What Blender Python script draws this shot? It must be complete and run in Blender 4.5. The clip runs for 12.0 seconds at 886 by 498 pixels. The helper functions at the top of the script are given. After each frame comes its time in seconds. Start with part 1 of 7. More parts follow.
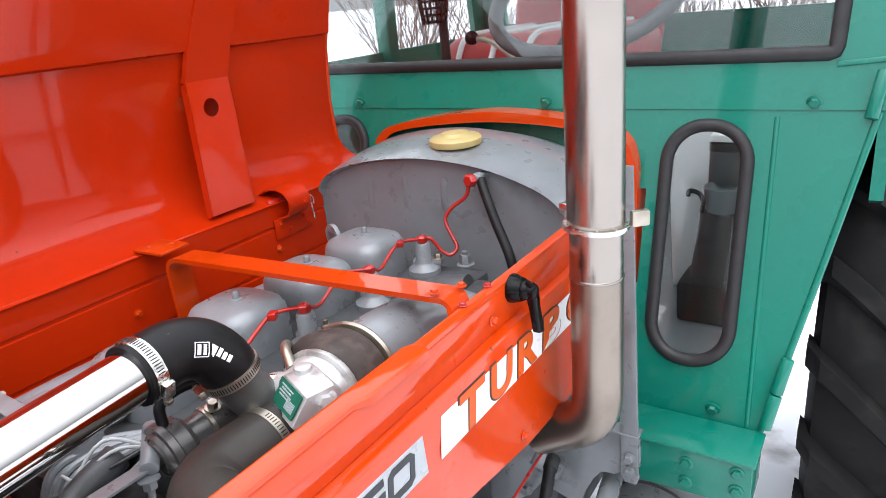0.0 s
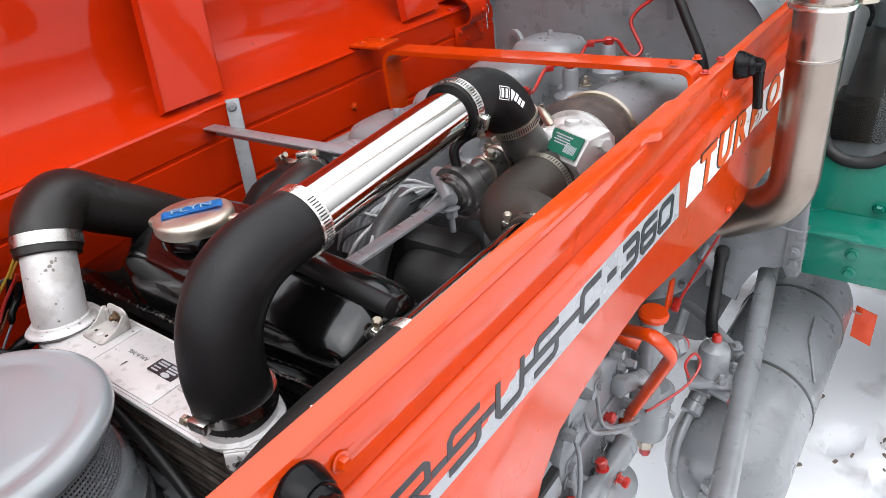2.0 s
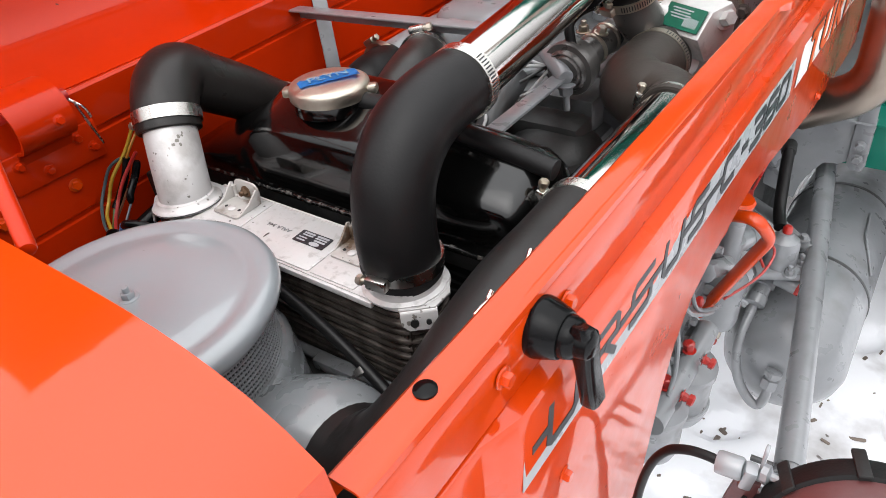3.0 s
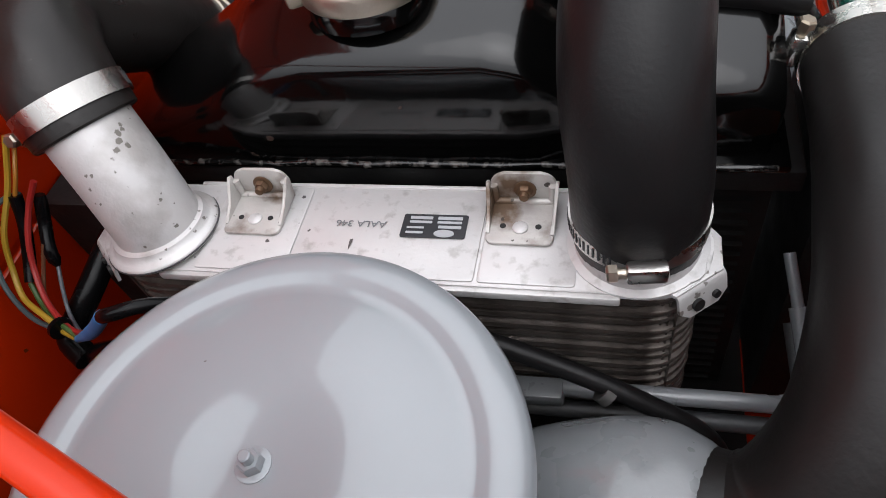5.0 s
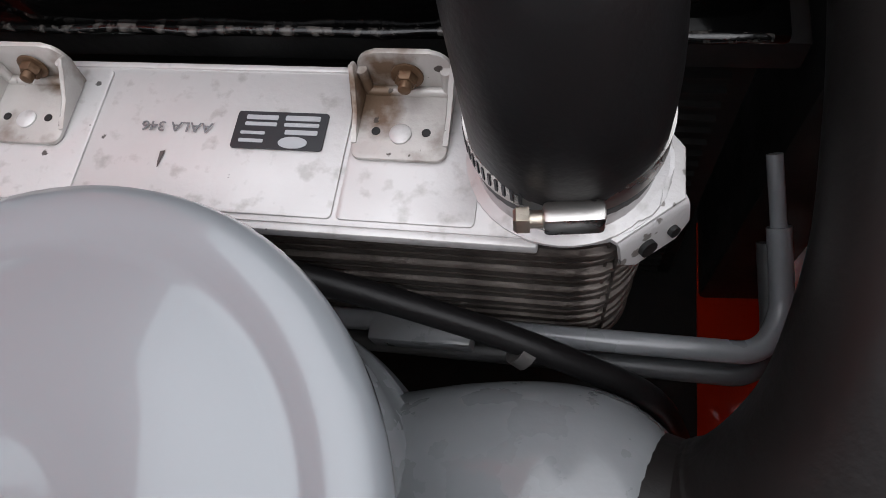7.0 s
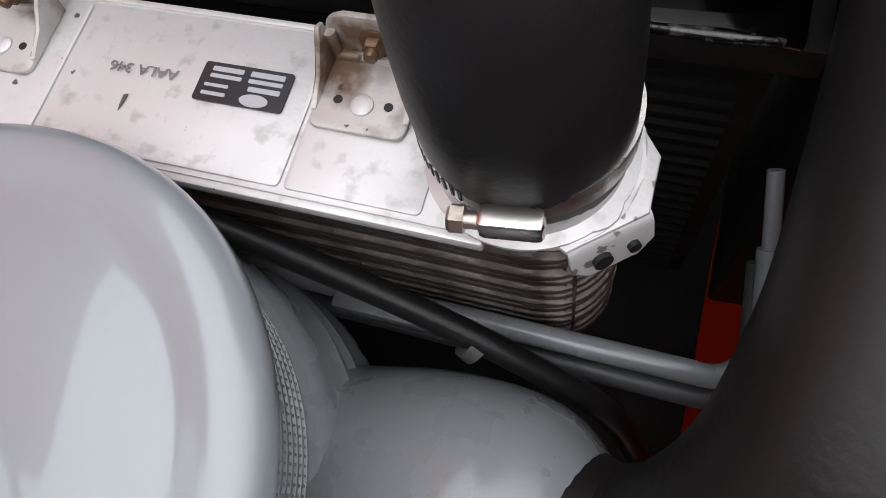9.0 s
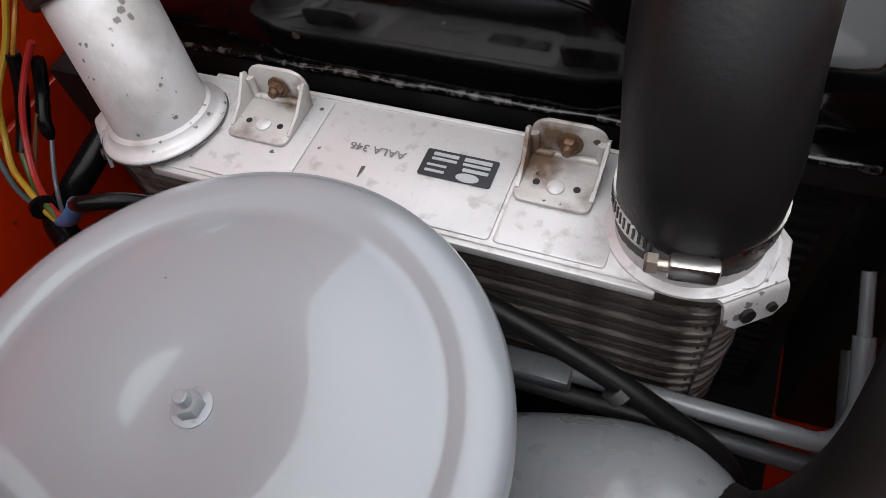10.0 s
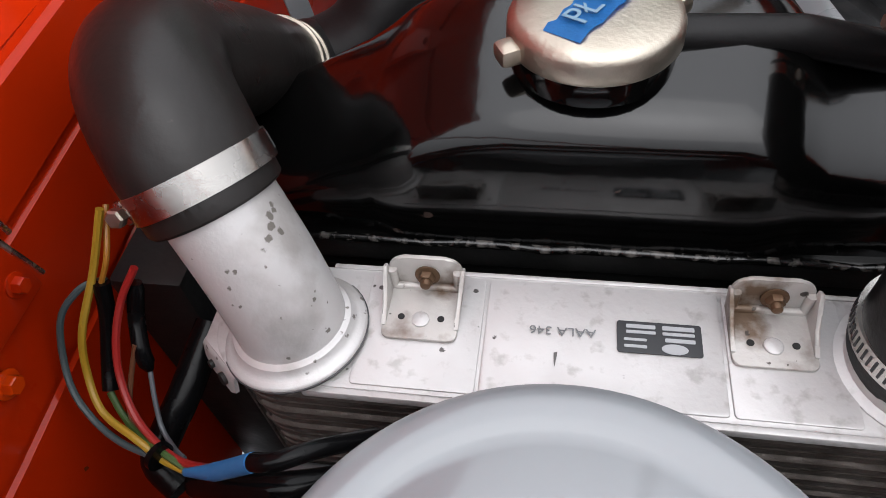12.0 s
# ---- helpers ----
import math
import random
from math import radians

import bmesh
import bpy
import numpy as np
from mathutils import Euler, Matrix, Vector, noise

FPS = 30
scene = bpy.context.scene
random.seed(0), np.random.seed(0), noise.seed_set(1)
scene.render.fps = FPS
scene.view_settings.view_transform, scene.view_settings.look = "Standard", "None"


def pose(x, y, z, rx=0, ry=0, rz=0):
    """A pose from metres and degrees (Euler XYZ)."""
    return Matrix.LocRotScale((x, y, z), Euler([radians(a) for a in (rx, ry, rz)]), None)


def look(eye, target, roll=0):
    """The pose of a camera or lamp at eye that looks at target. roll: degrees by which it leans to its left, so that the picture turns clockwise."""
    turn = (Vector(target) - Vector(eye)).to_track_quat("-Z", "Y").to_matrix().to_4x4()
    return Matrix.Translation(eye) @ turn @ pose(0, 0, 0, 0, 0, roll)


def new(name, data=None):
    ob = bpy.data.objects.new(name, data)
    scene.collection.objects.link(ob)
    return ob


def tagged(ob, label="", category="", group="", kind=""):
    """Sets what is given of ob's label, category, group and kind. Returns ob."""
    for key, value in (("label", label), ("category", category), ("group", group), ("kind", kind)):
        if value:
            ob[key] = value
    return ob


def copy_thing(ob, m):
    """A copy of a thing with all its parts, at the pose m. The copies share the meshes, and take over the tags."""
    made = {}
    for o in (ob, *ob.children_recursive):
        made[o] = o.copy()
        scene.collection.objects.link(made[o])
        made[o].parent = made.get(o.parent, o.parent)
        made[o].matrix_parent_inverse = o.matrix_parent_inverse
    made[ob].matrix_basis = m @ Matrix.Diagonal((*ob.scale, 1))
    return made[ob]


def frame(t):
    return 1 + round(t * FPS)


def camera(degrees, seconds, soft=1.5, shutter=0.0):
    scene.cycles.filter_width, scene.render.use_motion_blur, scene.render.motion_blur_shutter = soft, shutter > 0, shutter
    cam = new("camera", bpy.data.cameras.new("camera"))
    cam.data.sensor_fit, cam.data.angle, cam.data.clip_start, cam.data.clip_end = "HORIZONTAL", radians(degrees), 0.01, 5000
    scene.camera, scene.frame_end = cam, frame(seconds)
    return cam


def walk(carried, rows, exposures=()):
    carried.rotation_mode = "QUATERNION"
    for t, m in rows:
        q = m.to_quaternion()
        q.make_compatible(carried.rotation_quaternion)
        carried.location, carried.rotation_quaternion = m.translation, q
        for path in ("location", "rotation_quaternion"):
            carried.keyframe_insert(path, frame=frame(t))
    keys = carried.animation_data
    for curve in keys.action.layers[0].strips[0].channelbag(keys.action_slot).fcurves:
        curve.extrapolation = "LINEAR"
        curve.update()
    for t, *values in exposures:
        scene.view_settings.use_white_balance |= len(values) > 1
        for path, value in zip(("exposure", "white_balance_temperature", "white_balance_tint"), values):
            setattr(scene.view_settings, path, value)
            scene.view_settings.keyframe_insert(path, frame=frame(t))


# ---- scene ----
cam = camera(65.5, 12.0, soft=0.75)
# seconds, eye, target, roll
PATH = [
    (0.0, (0.6630, 0.1909, 1.5530), (0.1410, 0.9739, 1.2148), -5.26),
    (0.2, (0.6332, 0.1545, 1.5529), (0.1299, 0.9445, 1.2027), -5.96),
    (0.5, (0.5692, 0.0974, 1.5395), (0.0892, 0.8892, 1.1619), -7.08),
    (0.8, (0.5037, 0.0459, 1.5210), (0.0661, 0.8386, 1.0965), -7.21),
    (1.0, (0.4854, 0.0145, 1.5137), (0.0506, 0.7905, 1.0569), -7.74),
    (1.2, (0.4883, -0.0109, 1.5074), (0.0163, 0.7424, 1.0494), -7.30),
    (1.5, (0.5153, -0.0336, 1.5037), (-0.0032, 0.6760, 1.0266), -7.19),
    (1.7, (0.5272, -0.0388, 1.5016), (-0.0029, 0.6566, 1.0164), -6.90),
    (2.0, (0.5353, -0.0588, 1.4962), (-0.0172, 0.6088, 0.9972), -7.08),
    (2.3, (0.5310, -0.0846, 1.4873), (-0.0444, 0.5414, 0.9609), -7.09),
    (2.5, (0.5157, -0.1011, 1.4812), (-0.0516, 0.5189, 0.9392), -6.72),
    (2.7, (0.4866, -0.1224, 1.4750), (-0.0672, 0.4956, 0.9170), -6.50),
    (3.0, (0.4329, -0.1623, 1.4692), (-0.0803, 0.4578, 0.8758), -7.43),
    (3.3, (0.3656, -0.1782, 1.4661), (-0.0837, 0.4690, 0.8503), -8.37),
    (3.5, (0.3161, -0.1882, 1.4624), (-0.1049, 0.4646, 0.8326), -9.57),
    (3.7, (0.2697, -0.1865, 1.4555), (-0.1304, 0.4530, 0.7990), -10.39),
    (5.3, (0.1098, -0.0469, 1.3930), (-0.0975, 0.5073, 0.5868), -15.28),
    (5.5, (0.1056, -0.0352, 1.3837), (-0.0783, 0.4956, 0.5564), -14.52),
    (6.0, (0.1036, -0.0150, 1.3772), (-0.0750, 0.4958, 0.5363), -15.48),
    (6.3, (0.1164, -0.0137, 1.3567), (-0.0396, 0.4644, 0.4923), -15.43),
    (6.5, (0.1249, -0.0022, 1.3535), (-0.0319, 0.4408, 0.4708), -16.83),
    (7.0, (0.1309, 0.0253, 1.3336), (-0.0502, 0.4054, 0.4265), -19.29),
    (7.5, (0.1420, 0.0494, 1.3166), (-0.0619, 0.3493, 0.3846), -24.93),
    (7.7, (0.1479, 0.0595, 1.3069), (-0.0666, 0.3332, 0.3693), -27.72),
    (9.3, (0.1621, 0.0416, 1.3340), (-0.1067, 0.3539, 0.4229), -23.01),
    (9.5, (0.1592, 0.0162, 1.3550), (-0.1606, 0.3662, 0.4746), -22.09),
    (10.0, (0.1210, -0.0347, 1.3710), (-0.1819, 0.4498, 0.5502), -12.80),
    (10.2, (0.0929, -0.0383, 1.3810), (-0.1734, 0.4859, 0.5721), -11.53),
    (10.5, (0.0512, -0.0442, 1.3901), (-0.1462, 0.5382, 0.6015), -9.35),
    (11.0, (0.0305, -0.0364, 1.4150), (-0.1484, 0.6006, 0.6653), -10.94),
    (11.5, (0.0015, -0.0149, 1.4126), (-0.1640, 0.6221, 0.6597), -8.33),
    (11.8, (-0.0225, -0.0164, 1.4017), (-0.1843, 0.6013, 0.6320), -7.65),
    (12.0, (-0.0320, -0.0125, 1.3962), (-0.1847, 0.5958, 0.6173), -7.63),
]
# seconds, stops, kelvin, tint: the picture darkens and cools over the bright cooler
EXPOSURES = [(0.0, 0.28, 6130, 10), (1.0, 0.22, 6240, 10), (2.0, 0.12, 6350, 10), (3.5, 0.0, 6550, 9), (5.3, -0.27, 6300, 11), (6.5, -0.38, 6300, 11), (7.5, -0.5, 6300, 11), (9.5, -0.13, 6350, 10), (10.0, -0.36, 6350, 10), (10.5, -0.45, 6350, 10), (11.0, -0.33, 6350, 10), (12.0, -0.28, 6350, 11)]
walk(cam, [(t, look(eye, target, roll)) for t, eye, target, roll in PATH], EXPOSURES)

# ---- light ----
world = bpy.data.worlds.new("overcast_sky")
scene.world = world
world.use_nodes = True
wn, wl = world.node_tree.nodes, world.node_tree.links
sky = wn.new("ShaderNodeTexSky")
sky.sky_type = "NISHITA"
sky.sun_disc = False
sky.sun_elevation, sky.sun_rotation = radians(65), radians(150)
sky.dust_density, sky.air_density = 4.0, 1.0
soft_sky = wn.new("ShaderNodeHueSaturation")
soft_sky.inputs["Saturation"].default_value = 0.12
wl.new(sky.outputs["Color"], soft_sky.inputs["Color"])
cloud = wn.new("ShaderNodeMix")
cloud.data_type = "RGBA"
cloud.inputs[0].default_value = 0.8
# an overcast sky is about three times brighter overhead than at the horizon
up = wn.new("ShaderNodeTexCoord")
axis = wn.new("ShaderNodeSeparateXYZ")
wl.new(up.outputs["Generated"], axis.inputs[0])
height = wn.new("ShaderNodeMapRange")
for k, v in zip((1, 2, 3, 4), (0.08, 0.95, 0.16, 1.45)):
    height.inputs[k].default_value = v
wl.new(axis.outputs["Z"], height.inputs[0])
layer = wn.new("ShaderNodeVectorMath")
layer.operation = "SCALE"
layer.inputs[0].default_value = (9.0, 9.05, 9.3)
wl.new(height.outputs[0], layer.inputs["Scale"])
wl.new(layer.outputs[0], cloud.inputs[7])
wl.new(soft_sky.outputs["Color"], cloud.inputs[6])
wl.new(cloud.outputs[2], wn["Background"].inputs["Color"])
wn["Background"].inputs["Strength"].default_value = 0.285
sun = new("sun", bpy.data.lights.new("sun", "SUN"))
sun.data.energy, sun.data.angle, sun.data.color = 0.55, radians(50), (1.0, 0.97, 0.93)
sun.matrix_world = look((1.2, -2.2, 4.4), (0, 0, 0))


# ---- materials ----
def material(name, base, rough=0.5, metal=0.0, coat=0.0, vary=0.12, scale=30.0, bump=0.05, bump_scale=200.0, stain=None, stain_amount=0.0,
             stain_scale=14.0, rough_vary=0.1, aniso=0.0, coat_rough=0.05, spec=0.5, peel=0.5, peel_scale=60.0, specks=None):
    m = bpy.data.materials.new(name)
    m.use_nodes = True
    nt = m.node_tree
    b = nt.nodes["Principled BSDF"]
    co = nt.nodes.new("ShaderNodeTexCoord")

    def noise_tex(s, detail=6.0):
        n = nt.nodes.new("ShaderNodeTexNoise")
        n.inputs["Scale"].default_value, n.inputs["Detail"].default_value = s, detail
        nt.links.new(co.outputs["Object"], n.inputs["Vector"])
        return n.outputs["Fac"]

    def mixed(fac, a, c):
        x = nt.nodes.new("ShaderNodeMix")
        x.data_type = "RGBA"
        nt.links.new(fac, x.inputs[0])
        for sock, v in ((x.inputs[6], a), (x.inputs[7], c)):
            if isinstance(v, tuple):
                sock.default_value = (*v, 1)
            else:
                nt.links.new(v, sock)
        return x.outputs[2]

    def ramp(fac, lo, hi, a=0.0, c=1.0):
        r = nt.nodes.new("ShaderNodeMapRange")
        for k, v in zip((1, 2, 3, 4), (lo, hi, a, c)):
            r.inputs[k].default_value = v
        nt.links.new(fac, r.inputs[0])
        return r.outputs[0]

    dark = tuple(c * (1 - vary) for c in base)
    light = tuple(min(1.0, c * (1 + vary)) for c in base)
    big = noise_tex(scale / 6, 3.0)
    fine = noise_tex(scale, 8.0)
    col = mixed(ramp(big, 0.35, 0.65), dark, light)
    col = mixed(ramp(fine, 0.3, 0.75, 0.0, 0.6), col, tuple(c * (1 - vary * 0.8) for c in base))
    if stain:
        spots = noise_tex(stain_scale, 10.0)
        col = mixed(ramp(spots, 0.56 - 0.12 * stain_amount, 0.70 - 0.1 * stain_amount, 0.0, min(1.0, 0.4 + stain_amount)), col, stain)
    if specks:
        # scattered small chips and grains: cells of a Voronoi, a share of them filled
        s_scale, s_share, s_size, s_col = specks
        warp = nt.nodes.new("ShaderNodeTexNoise")
        warp.inputs["Scale"].default_value = s_scale * 2.5
        nt.links.new(co.outputs["Object"], warp.inputs["Vector"])
        bend = nt.nodes.new("ShaderNodeVectorMath")
        bend.operation = "MULTIPLY_ADD"
        nt.links.new(warp.outputs["Color"], bend.inputs[0])
        bend.inputs[1].default_value = (0.5 / s_scale,) * 3
        nt.links.new(co.outputs["Object"], bend.inputs[2])
        vo = nt.nodes.new("ShaderNodeTexVoronoi")
        vo.inputs["Scale"].default_value = s_scale
        nt.links.new(bend.outputs[0], vo.inputs["Vector"])
        pick = nt.nodes.new("ShaderNodeSeparateColor")
        nt.links.new(vo.outputs["Color"], pick.inputs[0])
        size = nt.nodes.new("ShaderNodeMath")
        size.operation = "MULTIPLY"
        nt.links.new(ramp(pick.outputs[0], 1 - s_share, 1.0, 0.0, 1.0), size.inputs[0])
        # the chips come in clusters
        nt.links.new(ramp(noise_tex(s_scale / 9, 3.0), 0.42, 0.62, 0.0, s_size * 1.25), size.inputs[1])
        less = nt.nodes.new("ShaderNodeMath")
        less.operation = "SUBTRACT"
        nt.links.new(size.outputs[0], less.inputs[0])
        nt.links.new(vo.outputs["Distance"], less.inputs[1])
        col = mixed(ramp(less.outputs[0], 0.0, s_size * 0.25, 0.0, 0.9), col, s_col)
    nt.links.new(col, b.inputs["Base Color"])
    nt.links.new(ramp(fine, 0.3, 0.7, max(0.02, rough - rough_vary), min(1.0, rough + rough_vary)), b.inputs["Roughness"])
    b.inputs["Metallic"].default_value = metal
    b.inputs["Coat Weight"].default_value = coat
    b.inputs["Coat Roughness"].default_value = coat_rough
    b.inputs["Specular IOR Level"].default_value = spec
    b.inputs["Anisotropic"].default_value = aniso
    if bump:
        bm_node = nt.nodes.new("ShaderNodeBump")
        bm_node.inputs["Strength"].default_value = bump
        bm_node.inputs["Distance"].default_value = 0.002
        nt.links.new(noise_tex(bump_scale, 4.0), bm_node.inputs["Height"])
        nt.links.new(bm_node.outputs[0], b.inputs["Normal"])
        if coat:
            orange_peel = nt.nodes.new("ShaderNodeBump")
            orange_peel.inputs["Strength"].default_value = bump * peel
            orange_peel.inputs["Distance"].default_value = 0.002
            nt.links.new(noise_tex(peel_scale, 3.0), orange_peel.inputs["Height"])
            nt.links.new(orange_peel.outputs[0], b.inputs["Coat Normal"])
    return m


RED = material("orange_red_enamel", (0.52, 0.041, 0.001), 0.36, coat=0.88, spec=0.05, vary=0.07, scale=18, bump=0.06, bump_scale=90, coat_rough=0.06, peel=3.2, peel_scale=22, specks=(120, 0.010, 0.30, (0.10, 0.02, 0.01)))
# same enamel as RED, deepened: shade inside the bay is put into the colour
RED_INNER = material("orange_red_shaded_enamel", (0.46, 0.021, 0.001), 0.36, coat=0.40, spec=0.04, vary=0.09, scale=14, bump=0.06, bump_scale=90, coat_rough=0.05, peel=2.0, peel_scale=20, specks=(120, 0.012, 0.30, (0.10, 0.02, 0.01)))
RED_TRIM = material("red_brushed_enamel", (0.36, 0.011, 0.006), 0.35, coat=0.4, vary=0.15, scale=60, bump=0.2, bump_scale=150)
GREEN = material("green_enamel", (0.004, 0.148, 0.102), 0.30, coat=0.58, spec=0.2, vary=0.10, scale=14, bump=0.06, bump_scale=70, peel=2.0, peel_scale=25)
GREY = material("grey_enamel", (0.185, 0.192, 0.202), 0.34, coat=0.5, vary=0.12, scale=40, bump=0.14, bump_scale=120, peel=1.5, peel_scale=40, stain=(0.10, 0.10, 0.10), stain_amount=0.1)
GREY_FILTER = material("grey_blue_gloss_enamel", (0.185, 0.195, 0.203), 0.28, coat=0.7, vary=0.08, scale=40, bump=0.12, bump_scale=90, rough_vary=0.03, peel=3.0, peel_scale=30)
# oily grey, darkened further so its colour carries the shade of the engine cavities
GREY_DARK = material("grey_enamel_oily_shaded", (0.065, 0.067, 0.070), 0.45, vary=0.25, scale=40, bump=0.2, bump_scale=150, stain=(0.022, 0.020, 0.018), stain_amount=0.4)
GREY_LIGHT = material("light_grey_hammered_enamel", (0.238, 0.256, 0.272), 0.30, coat=1.0, vary=0.05, scale=25, bump=0.03, bump_scale=40, rough_vary=0.02, peel=6.5, peel_scale=22, specks=(260, 0.008, 0.32, (0.08, 0.07, 0.07)))
BLACK_GLOSS = material("black_gloss_enamel", (0.002, 0.002, 0.002), 0.13, coat=0.36, spec=0.3, vary=0.3, scale=30, coat_rough=0.06, peel=0.5, peel_scale=34, bump=0.3, bump_scale=28, rough_vary=0.03, specks=(110, 0.05, 0.35, (0.05, 0.035, 0.03)))
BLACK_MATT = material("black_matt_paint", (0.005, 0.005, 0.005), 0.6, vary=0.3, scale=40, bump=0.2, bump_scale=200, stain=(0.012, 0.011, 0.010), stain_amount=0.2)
RUBBER = material("black_silicone_rubber", (0.0080, 0.0074, 0.0077), 0.40, vary=0.25, scale=12, bump=0.1, bump_scale=400, spec=0.22, stain=(0.02, 0.019, 0.019), stain_amount=0.05, stain_scale=20, specks=(60, 0.06, 0.3, (0.05, 0.045, 0.045)))
RUBBER_OLD = material("worn_brown_black_rubber", (0.013, 0.011, 0.0102), 0.36, vary=0.3, scale=25, bump=0.12, bump_scale=200, spec=0.32, specks=(80, 0.05, 0.3, (0.05, 0.04, 0.035)))
RUBBER_DUSTY = material("dusty_black_rubber", (0.0095, 0.0082, 0.0078), 0.46, vary=0.25, scale=22, bump=0.12, bump_scale=250, spec=0.36, specks=(80, 0.05, 0.3, (0.06, 0.05, 0.045)))
RUBBER_BROWN = material("brown_faded_rubber", (0.034, 0.028, 0.024), 0.5, vary=0.25, scale=25, bump=0.15, bump_scale=250, spec=0.3)
GASKET = material("dark_grey_rubber_gasket", (0.0105, 0.0092, 0.0096), 0.6, vary=0.2, scale=40, bump=0.15, bump_scale=300)
TYRE = material("tyre_rubber", (0.0065, 0.006, 0.006), 0.72, spec=0.25, vary=0.3, scale=10, bump=0.3, bump_scale=100, stain=(0.022, 0.019, 0.017), stain_amount=0.15)
CLAMP = material("zinc_clamp_band", (0.50, 0.48, 0.455), 0.27, metal=1, vary=0.1, scale=60, bump=0.05, bump_scale=300)
CHROME = material("polished_chrome", (0.55, 0.53, 0.51), 0.09, metal=1, vary=0.03, scale=20, bump=0.015, bump_scale=80, rough_vary=0.03)
STEEL = material("brushed_stainless_steel", (0.35, 0.312, 0.277), 0.24, metal=1, vary=0.08, scale=20, bump=0.0, aniso=0.5, rough_vary=0.03)
STEEL_HEAT = material("heat_tinted_stainless_steel", (0.27, 0.227, 0.19), 0.32, metal=1, vary=0.14, scale=12, bump=0.0, stain=(0.20, 0.16, 0.13), stain_amount=0.2, rough_vary=0.03)
ZINC = material("bright_zinc_plating", (0.72, 0.70, 0.66), 0.25, metal=1, vary=0.12, scale=80, bump=0.08, bump_scale=400)
ZINC_DULL = material("dull_zinc_steel", (0.48, 0.43, 0.36), 0.42, metal=1, vary=0.2, scale=60, bump=0.15, bump_scale=400, stain=(0.25, 0.2, 0.14), stain_amount=0.3)
ALU = material("weathered_white_aluminium", (0.54, 0.525, 0.52), 0.42, metal=0.3, vary=0.06, scale=60, bump=0.12, bump_scale=300, stain=(0.20, 0.18, 0.16), stain_amount=0.0, stain_scale=130, specks=(260, 0.06, 0.42, (0.035, 0.03, 0.026)))
ALU_CHIPPED = material("chipped_white_aluminium", (0.54, 0.525, 0.52), 0.42, metal=0.3, vary=0.06, scale=60, bump=0.14, bump_scale=300, stain=(0.30, 0.275, 0.255), stain_amount=0.25, stain_scale=26, specks=(260, 0.38, 0.52, (0.13, 0.115, 0.10)))
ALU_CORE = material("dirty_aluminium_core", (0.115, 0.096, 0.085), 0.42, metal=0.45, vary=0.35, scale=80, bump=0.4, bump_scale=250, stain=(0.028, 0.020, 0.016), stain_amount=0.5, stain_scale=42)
ALU_CAST = material("cast_aluminium", (0.55, 0.54, 0.53), 0.38, metal=0.6, vary=0.1, scale=60, bump=0.25, bump_scale=500, stain=(0.2, 0.18, 0.16), stain_amount=0.15, stain_scale=50)
RUST = material("rusty_cast_iron", (0.040, 0.026, 0.021), 0.72, vary=0.35, scale=50, bump=0.4, bump_scale=300, stain=(0.075, 0.05, 0.04), stain_amount=0.3, stain_scale=40)
BOLT_RUST = material("brown_stained_bolt", (0.16, 0.095, 0.055), 0.5, metal=0.6, vary=0.3, scale=90, bump=0.2, bump_scale=500)
GUNMETAL = material("dark_actuator_steel", (0.10, 0.094, 0.09), 0.34, metal=0.45, vary=0.2, scale=60, bump=0.1, bump_scale=300)
WHITE = material("white_sticker_film", (0.78, 0.77, 0.76), 0.35, vary=0.03, scale=40, bump=0.0)
SILVER_TAPE = material("silver_sticker_film", (0.36, 0.37, 0.385), 0.3, vary=0.05, scale=40, bump=0.02)
INK = material("dark_grey_print", (0.016, 0.017, 0.02), 0.4, vary=0.1, bump=0.0)
ORANGE = material("orange_print", (0.60, 0.085, 0.005), 0.35, vary=0.06, bump=0.0)
GREEN_LABEL = material("green_printed_label", (0.006, 0.10, 0.06), 0.35, vary=0.15, scale=80, bump=0.0)
BLUE_TAPE = material("blue_masking_tape", (0.015, 0.175, 0.50), 0.5, vary=0.15, scale=60, bump=0.2, bump_scale=250)
YELLOW_CAP = material("aged_cream_plastic", (0.45, 0.34, 0.13), 0.4, vary=0.08, scale=40, bump=0.05)
PLASTIC = material("black_plastic", (0.003, 0.003, 0.0033), 0.2, spec=0.14, vary=0.2, scale=60, bump=0.05, bump_scale=300)
SNOW = material("trodden_snow", (0.76, 0.77, 0.80), 0.7, vary=0.04, scale=3, bump=0.6, bump_scale=14, stain=(0.22, 0.20, 0.19), stain_amount=0.40, stain_scale=3.6, specks=(30, 0.10, 0.4, (0.08, 0.065, 0.055)))
EARTH = material("frozen_brown_earth", (0.15, 0.12, 0.10), 0.85, vary=0.3, scale=20, bump=0.5, bump_scale=60)
SEAT_RED = material("red_seat_vinyl", (0.42, 0.03, 0.03), 0.4, vary=0.1, scale=20, bump=0.1)
WIRES = {k: material(k + "_wire_insulation", c, 0.4, vary=0.08, bump=0.0) for k, c in (
    ("slate", (0.07, 0.075, 0.085)), ("orange", (0.32, 0.13, 0.015)), ("teal", (0.045, 0.065, 0.068)), ("red", (0.26, 0.014, 0.012)), ("yellow", (0.32, 0.19, 0.016)),
    ("green", (0.04, 0.08, 0.018)), ("blue", (0.025, 0.14, 0.33)), ("black", (0.012, 0.012, 0.012)), ("brown", (0.10, 0.04, 0.02)), ("grey", (0.4, 0.4, 0.4)))}
